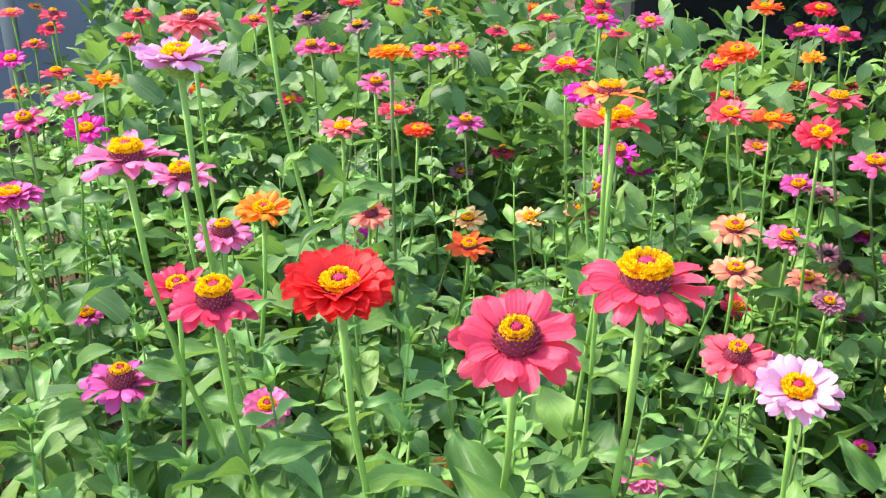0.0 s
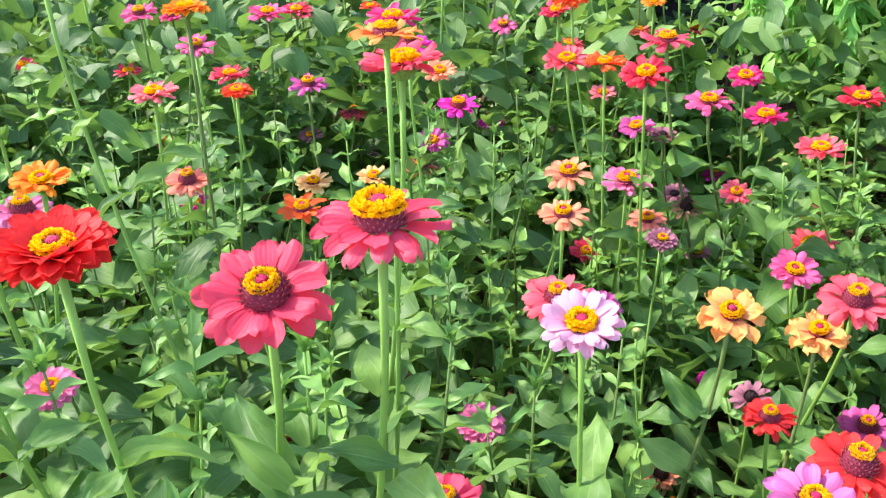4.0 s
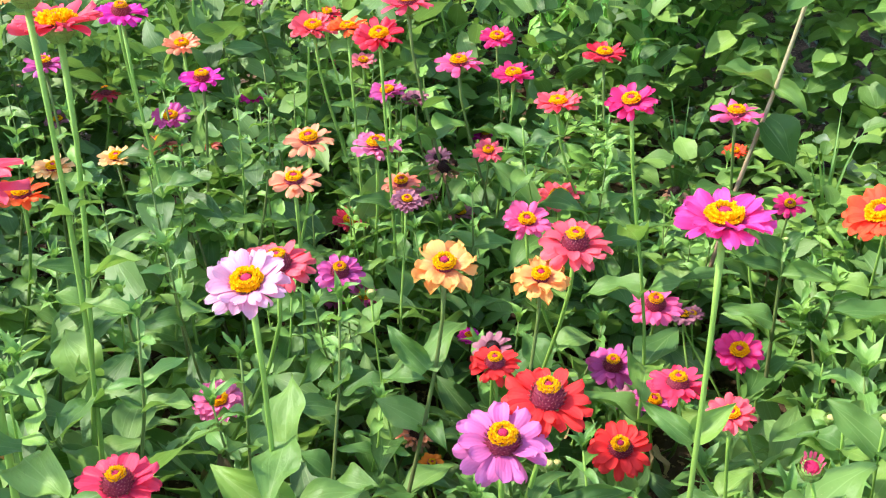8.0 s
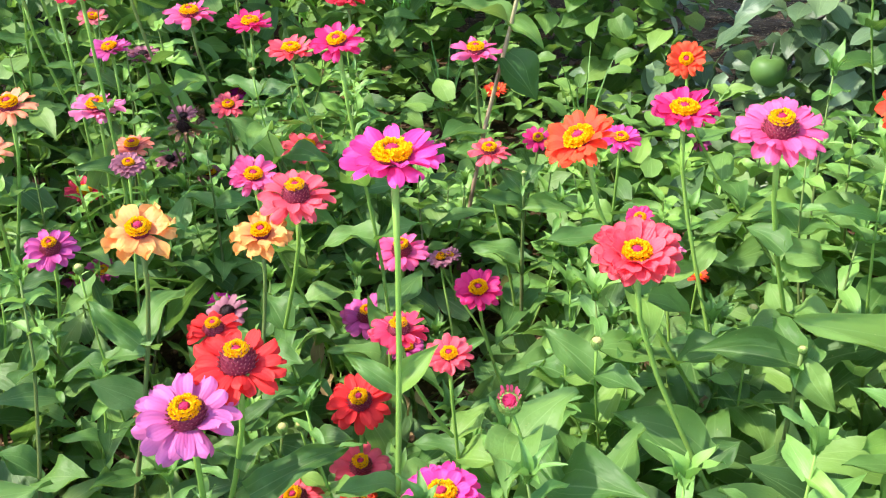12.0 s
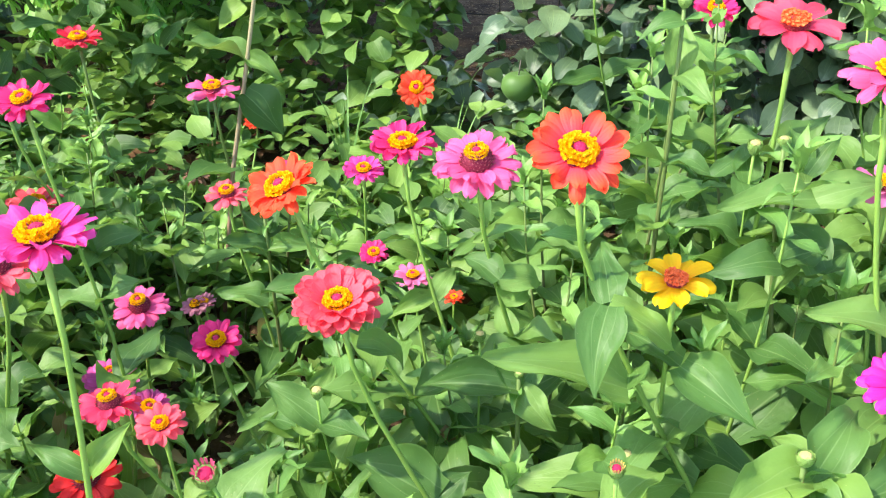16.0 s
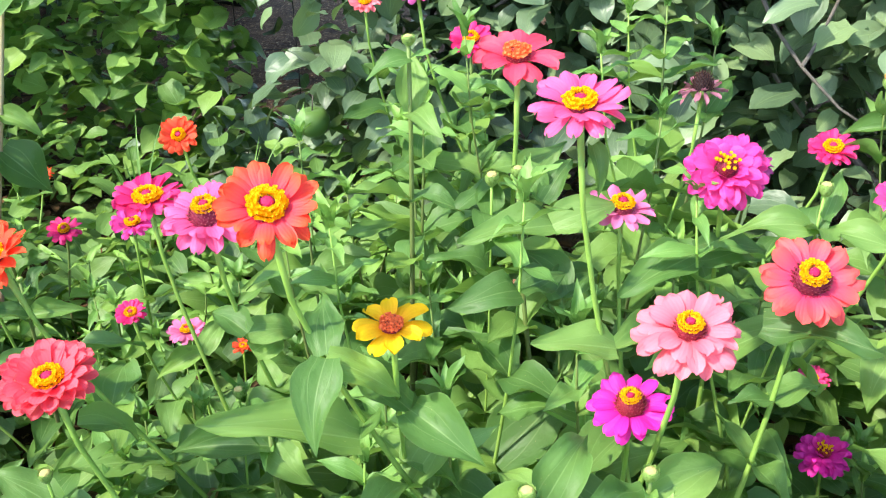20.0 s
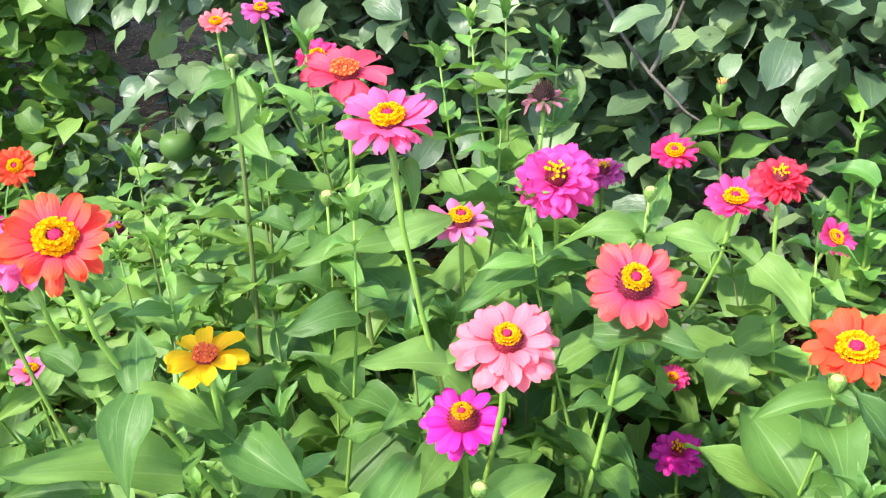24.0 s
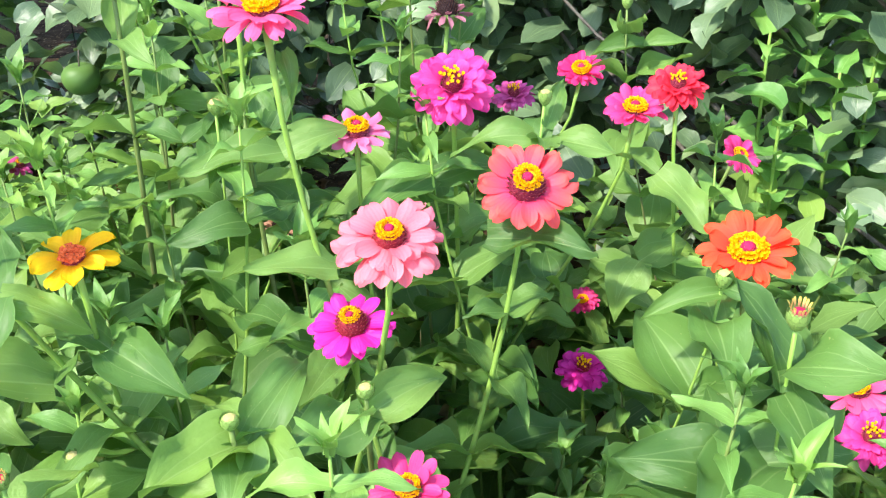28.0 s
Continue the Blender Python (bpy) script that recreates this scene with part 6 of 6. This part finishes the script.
shoot(-0.16, 1.96, 0.515, 0.068, "far")
shoot(-0.26, 1.96, 0.458, 0.089, "far")
shoot(0.63, 1.94, 0.351, 0.126, "far")
shoot(0.32, 2.00, 0.286, 0.077, "far")
shoot(0.85, 1.91, 0.484, 0.120, "far")
shoot(-0.68, 1.89, 0.534, 0.083, "far")
shoot(0.76, 1.94, 0.513, 0.136, "far")
shoot(-0.02, 2.02, 0.441, 0.091, "far")
shoot(-0.58, 1.93, 0.540, 0.094, "far")
shoot(-0.77, 1.86, 0.533, 0.085, "far")
shoot(0.50, 2.00, 0.567, 0.087, "far")
shoot(-0.46, 1.97, 0.423, 0.080, "far")
shoot(0.98, 1.91, 0.470, 0.113, "far")
shoot(-0.89, 1.86, 0.548, 0.075, "far")
shoot(-0.25, 2.06, 0.433, 0.075, "far")
shoot(-0.13, 2.07, 0.486, 0.066, "far")
shoot(0.09, 2.08, 0.530, 0.069, "far")
shoot(0.24, 2.08, 0.529, 0.079, "far")
shoot(-0.39, 2.04, 0.523, 0.085, "far")
shoot(0.71, 2.03, 0.539, 0.133, "far")
shoot(0.33, 2.09, 0.257, 0.071, "far")
shoot(-0.65, 2.00, 0.519, 0.080, "far")
shoot(0.43, 2.10, 0.516, 0.085, "far")
shoot(0.94, 2.00, 0.462, 0.101, "far")
shoot(0.61, 2.09, 0.316, 0.135, "far")
shoot(-0.75, 2.00, 0.522, 0.088, "far")
shoot(-0.59, 2.06, 0.524, 0.067, "far")
shoot(-0.86, 1.96, 0.535, 0.077, "far")
shoot(-0.47, 2.10, 0.391, 0.085, "far")
shoot(0.84, 2.07, 0.566, 0.127, "far")
shoot(0.93, 2.10, 0.579, 0.111, "far")
shoot(-0.71, 2.09, 0.509, 0.093, "far")
shoot(-0.89, 2.05, 0.520, 0.093, "far")
shoot(-0.80, 2.09, 0.501, 0.089, "far")

thicket = new("zinnia_thicket", joined("zinnia_thicket", THICKET))
tagged(thicket, "leafy green zinnia shoots packed together behind the flowers", "foliage", "", "stuff")
piece("stems", joined("stems", THICKET_STEMS), thicket)


def leaf_mass(name, material, count, place, size, seed, width=0.46, label="", category="", parent=None, kinds=5, flat=0.35, kind="stuff", rows=7, cols=5, fold=(0.15, 0.5), belly=0.36, tip=1.0):
    """Many loose leaves in one mesh. place(rng) gives each leaf's root and the way that it points."""
    rng = random.Random(seed)
    protos = []
    for k in range(kinds):
        v, f, t = leaf_shape(rng, width=width, fold=rng.uniform(*fold), droop=rng.uniform(0.1, 0.7), wave=0.03, cols=cols, rows=rows, twist=rng.uniform(-0.4, 0.4), belly=belly, tip=tip)
        protos.append((np.array(v), f, t))
    verts, faces, uvs, base = [], [], [], 0
    for k in range(count):
        spot = place(rng)
        if spot is None:
            continue
        root, out = spot
        v, f, t = protos[rng.randrange(kinds)]
        length = rng.uniform(*size)
        m = aim(root, out, Vector((rng.uniform(-1, 1) * flat, rng.uniform(-1, 1) * flat, 1)), length, rng.uniform(0.85, 1.15))
        a = np.array(m)
        verts.append(v @ a[:3, :3].T + a[:3, 3])
        faces.extend([tuple(i + base for i in q) for q in f])
        uvs.extend(t)
        base += len(v)
    me = mesh_of(name, np.concatenate(verts), faces, material, uvs)
    ob = new(name, me)
    ob.parent = parent
    if parent is None:
        tagged(ob, label, category, "", kind)
    else:
        tagged(ob, label)
    return ob


SHOOT_XY = np.array([s[:2] for s in SHOOTS])
SHOOT_Z = np.array([s[2] for s in SHOOTS])


def undergrowth(rng):
    x, y = rng.uniform(-1.0, 1.75), rng.uniform(-0.5, 2.2)
    d = np.hypot(SHOOT_XY[:, 0] - x, SHOOT_XY[:, 1] - y)
    near = np.argsort(d)[:3]
    if d[near[0]] > 0.15:
        return None
    z = float(np.min(SHOOT_Z[near])) * (rng.uniform(0.2, 0.98) if x < 0.5 else rng.uniform(0.15, 0.86))
    a = rng.uniform(0, 6.28)
    return Vector((x, y, z)), Vector((math.cos(a), math.sin(a), rng.uniform(-0.5, 1.2)))


leaf_mass("zinnia_undergrowth", LEAF_STUFF, 8500, undergrowth, (0.05, 0.1), 31, label="dense green zinnia leaves filling the flower bed", category="foliage", flat=0.8)


def far_growth(rng):
    y = rng.uniform(1.75, 3.6)
    x = rng.uniform(-1.2, 1.3)
    if x < -0.2 - 0.3 * y or y > 3.4 - 1.0 * max(0, x) or (x > 0.85 and y > 2.0):
        return None
    z = (0.5 + 0.03 * y) * rng.uniform(0.3, 1.0) ** 0.7
    a = rng.uniform(0, 6.28)
    return Vector((x, y, z)), Vector((math.cos(a), math.sin(a), rng.uniform(-0.2, 1.6)))


leaf_mass("far_zinnia_foliage", LEAF_STUFF, 7000, far_growth, (0.06, 0.1), 32, rows=6, cols=3, label="green zinnia leaves in the far part of the bed", category="foliage", flat=0.9)


# ---- ground ----
def ground():
    verts = []
    span = [-60, -20, -8] + [-4 + 0.15 * k for k in range(54)] + [8, 20, 60]
    for y in span:
        for x in span:
            near = max(0, 1 - max(abs(x), abs(y)) / 5)
            verts.append((x, y, 0.03 * near * noise.noise((x * 3, y * 3, 0)) + 0.012 * near * noise.noise((x * 11, y * 11, 3))))
    c = len(span)
    return tagged(new("ground", mesh_of("ground", verts, grid_faces(c, c), SOIL)), "bare brown garden soil with litter under the plants", "soil", "", "structure")


ground()


# ---- shrubs and what stands behind the bed ----
def box(name, x0, y0, z0, x1, y1, z1, material, bevel=0.01):
    bm = bmesh.new()
    bmesh.ops.create_cube(bm, size=1)
    for v in bm.verts:
        v.co = Vector(((x0 + x1) / 2 + v.co.x * (x1 - x0), (y0 + y1) / 2 + v.co.y * (y1 - y0), (z0 + z1) / 2 + v.co.z * (z1 - z0)))
    bmesh.ops.bevel(bm, geom=bm.edges[:], offset=bevel, segments=1, affect="EDGES")
    me = bpy.data.meshes.new(name)
    bm.to_mesh(me)
    bm.free()
    me.materials.append(material)
    return me


def hedge_line(s):
    """The front of the shrubs, from far off (0) round to beside the path (1)."""
    pts = ((1.0, 2.7), (1.32, 2.1), (1.66, 1.6), (1.84, 1.16), (2.0, 0.64), (2.06, 0.2), (2.0, -0.2), (1.86, -0.6))
    f = s * (len(pts) - 1)
    k = min(int(f), len(pts) - 2)
    f -= k
    return Vector((pts[k][0] * (1 - f) + pts[k + 1][0] * f, pts[k][1] * (1 - f) + pts[k + 1][1] * f, 0))


def apple_tree():
    tree = new("apple_tree")
    tree.location = (2.4, 0.9, 0)
    tagged(tree, "low apple tree with dull grey-green leaves and green apples", "tree")
    rng = random.Random(8)
    o = Vector(tree.location)
    pts = [Vector((0, 0, 0)), Vector((0.03, 0.02, 0.3)), Vector((0.0, 0.05, 0.7)), Vector((0.05, 0.0, 1.2))]
    piece("trunk", tube("trunk", pts, [0.05, 0.042, 0.036, 0.028], BARK, 9), tree)
    tips = []
    for k in range(64):
        s = 0.33 + 0.67 * (k + rng.uniform(-0.3, 0.3)) / 64
        end = hedge_line(min(1, max(0, s))) + Vector((rng.uniform(-0.1, 0.25), rng.uniform(-0.1, 0.1), rng.uniform(0.05, 1.0))) - o
        start = Vector((0, 0, rng.uniform(0.2, 0.9)))
        mid = start.lerp(end, 0.55) + Vector((rng.uniform(-0.1, 0.1), rng.uniform(-0.1, 0.1), rng.uniform(0.0, 0.18)))
        line = [start, start.lerp(mid, 0.6), mid, mid.lerp(end, 0.5) + Vector((rng.uniform(-0.04, 0.04), rng.uniform(-0.04, 0.04), rng.uniform(-0.04, 0.04))), end]
        piece("limb", tube("limb", line, [0.012, 0.009, 0.007, 0.005, 0.003], BARK, 6), tree)
        tips.append(line)

    for line in (((1.867, 0.399, 0.66), (1.87, 0.352, 0.577), (1.85, 0.297, 0.528), (1.837, 0.233, 0.481), (1.85, 0.18, 0.45)), ((1.85, 0.297, 0.528), (1.89, 0.29, 0.56), (1.93, 0.28, 0.62))):
        pts = [Vector(p) - o for p in line]
        piece("twig", tube("twig", pts, [0.0036 - 0.0005 * k for k in range(len(pts))], BARK, 6), tree, None, "bare grey twig")

    def spot(r):
        line = tips[r.randrange(len(tips))]
        k = r.choice((2, 3, 3, 3, 3))
        p = line[k].lerp(line[k + 1], r.random()) if k + 1 < len(line) else line[k]
        p = p + Vector((r.gauss(0, 0.08), r.gauss(0, 0.08), r.gauss(0, 0.09)))
        a = r.uniform(0, 6.28)
        p.z = max(p.z, 0.05)
        if p.y + o.y < 0.45 and r.random() < 0.45:
            return None
        if abs(p.x + p.y * 1.3 + o.x + o.y * 1.3 - 3.2) < 0.3 and abs(p.z + o.z - 0.33) < 0.1 and (p + o - Vector((1.68, 1.14, 0.33))).length < 0.075:
            return None
        return p, Vector((math.cos(a), math.sin(a), r.uniform(-1.3, 0.35)))

    leaf_mass("crown", APPLE_LEAF, 10000, spot, (0.045, 0.09), 41, width=0.68, parent=tree, flat=0.8, fold=(0.02, 0.25), belly=0.45, tip=0.0)
    return tree


apple_tree()


def apple(x, y, z, r):
    fruit = new("apple")
    fruit.location = (x, y, z)
    tagged(fruit, "unripe green apple hanging among dull leaves", "fruit", "green apples")
    verts, faces, rings, segs = [], [], 12, 18
    for k in range(rings):
        a = math.pi * k / (rings - 1)
        rad = math.sin(a) * (1 + 0.1 * math.cos(a))
        zz = math.cos(a) * 0.9 - 0.22 * math.exp(-(a / 0.35) ** 2) + 0.14 * math.exp(-((math.pi - a) / 0.3) ** 2)
        for s in range(segs):
            verts.append((r * rad * math.cos(6.2832 * s / segs), r * rad * math.sin(6.2832 * s / segs), r * zz))
    for k in range(rings - 1):
        for s in range(segs):
            t = (s + 1) % segs
            faces.append((k * segs + s, (k + 1) * segs + s, (k + 1) * segs + t, k * segs + t))
    piece("skin", mesh_of("skin", verts, faces, APPLE), fruit)
    piece("stalk", tube("stalk", [Vector((0, 0, r * 0.6)), Vector((0.003, 0, r * 1.1)), Vector((0.01, 0.004, r * 1.5))], [0.0014] * 3, BARK, 5), fruit)


apple(1.74, 1.2, 0.303, 0.035)


def hedge_spot(lo, hi, depth, top, start=0.02, gap=None):
    def spot(r):
        s = r.uniform(lo, hi)
        p = hedge_line(s)
        n = (p - Vector((0.3, 0.3, 0))).normalized()
        p = p + n * r.uniform(start, depth) + Vector((0, 0, r.uniform(0.02, top)))
        if gap and gap[0] < s < gap[1] and p.z < 0.75 and r.random() < 0.85:
            return None
        a = r.uniform(0, 6.28)
        return p, Vector((math.cos(a), math.sin(a), r.uniform(-0.8, 0.5)))
    return spot


leaf_mass("vine_growth", VINE_LEAF, 2600, hedge_spot(0.1, 0.34, 0.3, 1.2), (0.035, 0.085), 42, width=0.8, label="bright green climbing vine leaves on the fence", category="foliage", flat=0.9)


def weeping_shrub():
    """A shrub of arching canes hung with narrow leaves, in front of the dark shed."""
    shrub = new("weeping_shrub")
    shrub.location = (1.42, 2.36, 0)
    tagged(shrub, "light green shrub with narrow leaves hanging from arching canes", "shrub")
    rng = random.Random(14)
    canes = []
    for k in range(26):
        a, reach, high = rng.uniform(0, 6.28), rng.uniform(0.12, 0.36), rng.uniform(0.55, 0.95)
        way = Vector((math.cos(a), math.sin(a), 0))
        pts = [way * 0.03, way * (0.06 + 0.2 * reach) + Vector((0, 0, high * 0.6)), way * reach * 0.6 + Vector((0, 0, high)), way * reach + Vector((0, 0, high * 0.8)), way * reach * 1.15 + Vector((0, 0, high * 0.5))]
        piece("cane", tube("cane", pts, [0.004, 0.0034, 0.0026, 0.0018, 0.001], STEM, 6), shrub)
        canes.append(pts)

    def spot(r):
        pts = canes[r.randrange(len(canes))]
        k = r.choice((1, 2, 2, 3, 3))
        p = pts[k].lerp(pts[k + 1], r.random()) if k < 4 else pts[k]
        a = r.uniform(0, 6.28)
        return p, Vector((math.cos(a), math.sin(a), r.uniform(-2.2, -0.3)))

    leaf_mass("foliage", SHOOT_LEAF, 2000, spot, (0.05, 0.1), 45, width=0.22, parent=shrub, flat=0.8, rows=6, cols=3)


weeping_shrub()


def litter_cover(r):
    s = r.uniform(0.0, 1.0)
    p = hedge_line(s)
    n = (p - Vector((0.3, 0.3, 0))).normalized()
    p = p - n * (0.5 * r.random()) + Vector((0, 0, 0.02 + 0.24 * r.random() ** 1.5))
    a = r.uniform(0, 6.28)
    return p, Vector((math.cos(a), math.sin(a), r.uniform(-0.1, 0.7)))


leaf_mass("low_weeds", VINE_LEAF, 1500, litter_cover, (0.04, 0.08), 44, width=0.62, label="low green weeds between the bed and shrubs", category="foliage", flat=0.5)
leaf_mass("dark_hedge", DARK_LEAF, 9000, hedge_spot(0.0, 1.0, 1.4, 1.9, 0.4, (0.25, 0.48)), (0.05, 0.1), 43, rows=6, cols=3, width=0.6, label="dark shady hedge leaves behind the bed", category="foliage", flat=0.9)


def back_wall():
    wall = tagged(new("wall_north", box("wall_north", -4.5, 3.7, 0, -0.5, 3.82, 2.6, WALL_GREY)), "plain grey sheet wall beyond the flower bed", "wall", "", "structure")
    return wall


back_wall()


def pole(x, y):
    p = new("pole", tube("pole", [Vector((0, 0, 0)), Vector((0, 0, 1.2)), Vector((0, 0, 2.6))], [0.03] * 3, POLE, 12))
    p.location = (x, y, 0)
    tagged(p, "pale metal pole standing before the grey wall", "pole", "pale poles")


pole(-1.62, 3.55)
pole(-0.86, 3.6)


def shed():
    s = new("shed")
    s.location = (1.75, 3.3, 0)
    tagged(s, "dark open shed with a pale plank along its eave", "shed")
    piece("back_wall", box("back_wall", -1.0, 0.9, 0, 1.6, 1.0, 2.2, DARK_WALL), s)
    piece("side_wall", box("side_wall", -1.1, 0.0, 0, -1.0, 1.0, 2.2, DARK_WALL), s)
    piece("side_wall", box("side_wall", 1.6, 0.0, 0, 1.7, 1.0, 2.2, DARK_WALL), s)
    piece("roof", box("roof", -1.2, -0.1, 2.2, 1.8, 1.1, 2.28, DARK_WALL), s)
    piece("plank", box("plank", -1.15, -0.08, 0.58, 1.75, -0.03, 0.66, PLANK), s, None, "pale weathered plank")


shed()


# ---- shoots, stalks, stones and wire beside the bed ----
def young_shoot(x, y, z, lean, seed):
    """A light green leafy shoot of the apple tree."""
    rng = random.Random(seed)
    s = new("apple_shoot")
    s.location = (x, y, 0)
    tagged(s, "fresh light green leafy shoot among dull apple leaves", "plant", "fresh shoots on the shrubs")
    top = Vector((lean[0], lean[1], z))
    pts = stem_line((0, 0, 0), top, Vector((lean[0], lean[1], 1)).normalized(), (0, 0), rng, 7)
    piece("stem", tube("stem", pts, [0.004 - 0.0003 * k for k in range(7)], STEM, 6), s)
    d, q = 0.0, rng.uniform(0, 6.28)
    pick = SHOOT_SET
    while d < 0.24:
        p, way = along(pts, d)
        if p is None:
            break
        out = Vector((math.cos(q), math.sin(q), rng.uniform(0.2, 0.8)))
        piece("leaf", pick[rng.randrange(len(pick))], s, aim(p, out, way, rng.uniform(0.05, 0.078), 1.0))
        q += 2.4
        d += 0.023


SHOOT_ONE = leaf_material("fresh_leaf", lin(92, 142, 66), lin(110, 162, 76), lin(134, 182, 92), 0.45, 0.4, 0.34)
SHOOT_SET = leaf_set("fresh_leaf", SHOOT_ONE, 4, width=0.62)
for k, (x, y, z) in enumerate(((1.93, 0.01, 0.49), (1.95, -0.09, 0.44), (1.87, -0.03, 0.40), (2.0, -0.13, 0.47), (1.97, -0.04, 0.56))):
    young_shoot(x + 0.05, y - 0.01, z, (-0.05, 0.01), k + 1)


def bean_stalk():
    """The tall climbing stalk that leans over the bed."""
    s = new("climbing_stalk")
    s.location = (1.03, 1.22, 0)
    tagged(s, "tall pinkish climbing stalk with broad green leaves", "plant")
    rng = random.Random(2)
    pts = [Vector(p) for p in ((0, 0, 0), (0.015, -0.02, 0.15), (0.04, -0.04, 0.33), (0.074, -0.062, 0.502), (0.11, -0.07, 0.66), (0.14, -0.07, 0.85), (0.16, -0.06, 1.05))]
    piece("stem", tube("stem", pts, [0.004, 0.0038, 0.0036, 0.0034, 0.003, 0.0028, 0.0022], STEM_PINK), s)
    for tip, wide in (((0.0, -0.02, 0.535), 0.42), ((0.1, -0.115, 0.485), 0.5)):
        set_leaf(s, pts[3], tip, wide, rng)
    set_leaf(s, pts[2].lerp(pts[3], 0.7), (0.1, -0.11, 0.39), 0.75, rng)
    for h, a, size in ((2, 3.4, 0.1), (4, 3.9, 0.1), (4, 6.1, 0.11), (5, 5.4, 0.1), (5, 3.6, 0.1), (1, 5.0, 0.09)):
        piece("leaf", ZLEAF[rng.randrange(8)], s, aim(pts[h], Vector((math.cos(a), math.sin(a), 0.15)), Vector((0, 0, 1)), size, 1.3))


bean_stalk()


def grass_tuft(x, y, seed, n, height):
    rng = random.Random(seed)
    g = new("grass_tuft")
    g.location = (x, y, 0)
    tagged(g, "tuft of bright green arching grass blades", "grass", "grass tufts")
    for k in range(n):
        a = rng.uniform(0, 6.28)
        h, r = height * rng.uniform(0.6, 1.1), rng.uniform(0.04, 0.16)
        verts, uvs = [], []
        for j in range(7):
            t = j / 6
            w = 0.005 * (1 - t) + 0.0006
            c = Vector((math.cos(a) * r * t * t, math.sin(a) * r * t * t, h * (t - 0.25 * t * t)))
            for s in (-1, 0, 1):
                verts.append((c.x - math.sin(a) * w * s, c.y + math.cos(a) * w * s, c.z + 0.002 * abs(s)))
                uvs.append((0.5 + s * 0.2, t))
        piece("blade", mesh_of("blade", verts, grid_faces(3, 7), LEAF_YOUNG, uvs), g)


grass_tuft(1.45, 1.4, 1, 9, 0.42)
grass_tuft(1.56, 1.22, 2, 8, 0.36)
grass_tuft(1.3, 1.7, 3, 8, 0.4)


def stone(x, y, r, seed):
    rng = random.Random(seed)
    bm = bmesh.new()
    bmesh.ops.create_icosphere(bm, subdivisions=2, radius=r)
    for v in bm.verts:
        k = 1 + 0.28 * noise.noise(v.co * (1.6 / r) + Vector((seed, 0, 0)))
        v.co = Vector((v.co.x * k * 1.2, v.co.y * k, v.co.z * k * 0.7))
    me = bpy.data.meshes.new("stone")
    bm.to_mesh(me)
    bm.free()
    me.polygons.foreach_set("use_smooth", [True] * len(me.polygons))
    me.materials.append(STONE)
    ob = new("stone", me)
    ob.location = (x, y, r * 0.45)
    ob.rotation_euler = (0, 0, rng.uniform(0, 6))
    tagged(ob, "pale rough garden stone lying on the soil", "stone", "stones in the bed")


for k, (x, y, r) in enumerate(((1.4, 0.62, 0.07), (1.5, 0.5, 0.06), (1.45, 0.13, 0.06), (1.33, 0.7, 0.05), (1.36, -0.28, 0.07), (1.5, -0.2, 0.05), (1.62, 0.9, 0.06), (1.52, 0.24, 0.05))):
    stone(x, y, r, k + 1)


def wire_fence():
    f = new("wire_fence")
    tagged(f, "thin rusty wire mesh fence half hidden by leaves", "fence")
    a, b2 = Vector((1.3, 2.72, 0)), Vector((2.55, 0.75, 0))
    for k in range(11):
        h = 0.1 + 0.12 * k
        pts = [a.lerp(b2, t / 8) + Vector((0, 0, h + 0.012 * math.sin(t * 2 + k))) for t in range(9)]
        piece("wire", tube("wire", pts, [0.0016] * 9, WIRE, 5), f)
    for k in range(16):
        p = a.lerp(b2, (k + 0.5) / 16)
        piece("wire", tube("wire", [p, p + Vector((0, 0, 0.7)), p + Vector((0, 0, 1.35))], [0.0014] * 3, WIRE, 5), f)
    for t in (0.0, 0.5, 1.0):
        p = a.lerp(b2, t)
        piece("post", tube("post", [p, p + Vector((0, 0, 0.7)), p + Vector((0, 0, 1.4))], [0.016] * 3, WIRE, 9), f)


wire_fence()


def litter(r):
    s = r.uniform(0.0, 0.8)
    p = hedge_line(s)
    n = (p - Vector((0.3, 0.3, 0))).normalized()
    p = p + n * r.uniform(-0.7, 0.8) + Vector((0, 0, r.uniform(0.015, 0.04)))
    a = r.uniform(0, 6.28)
    return p, Vector((math.cos(a), math.sin(a), r.uniform(-0.1, 0.3)))


leaf_mass("leaf_litter", DRY, 1500, litter, (0.03, 0.07), 51, label="dry brown fallen leaves on the shaded soil", category="litter")
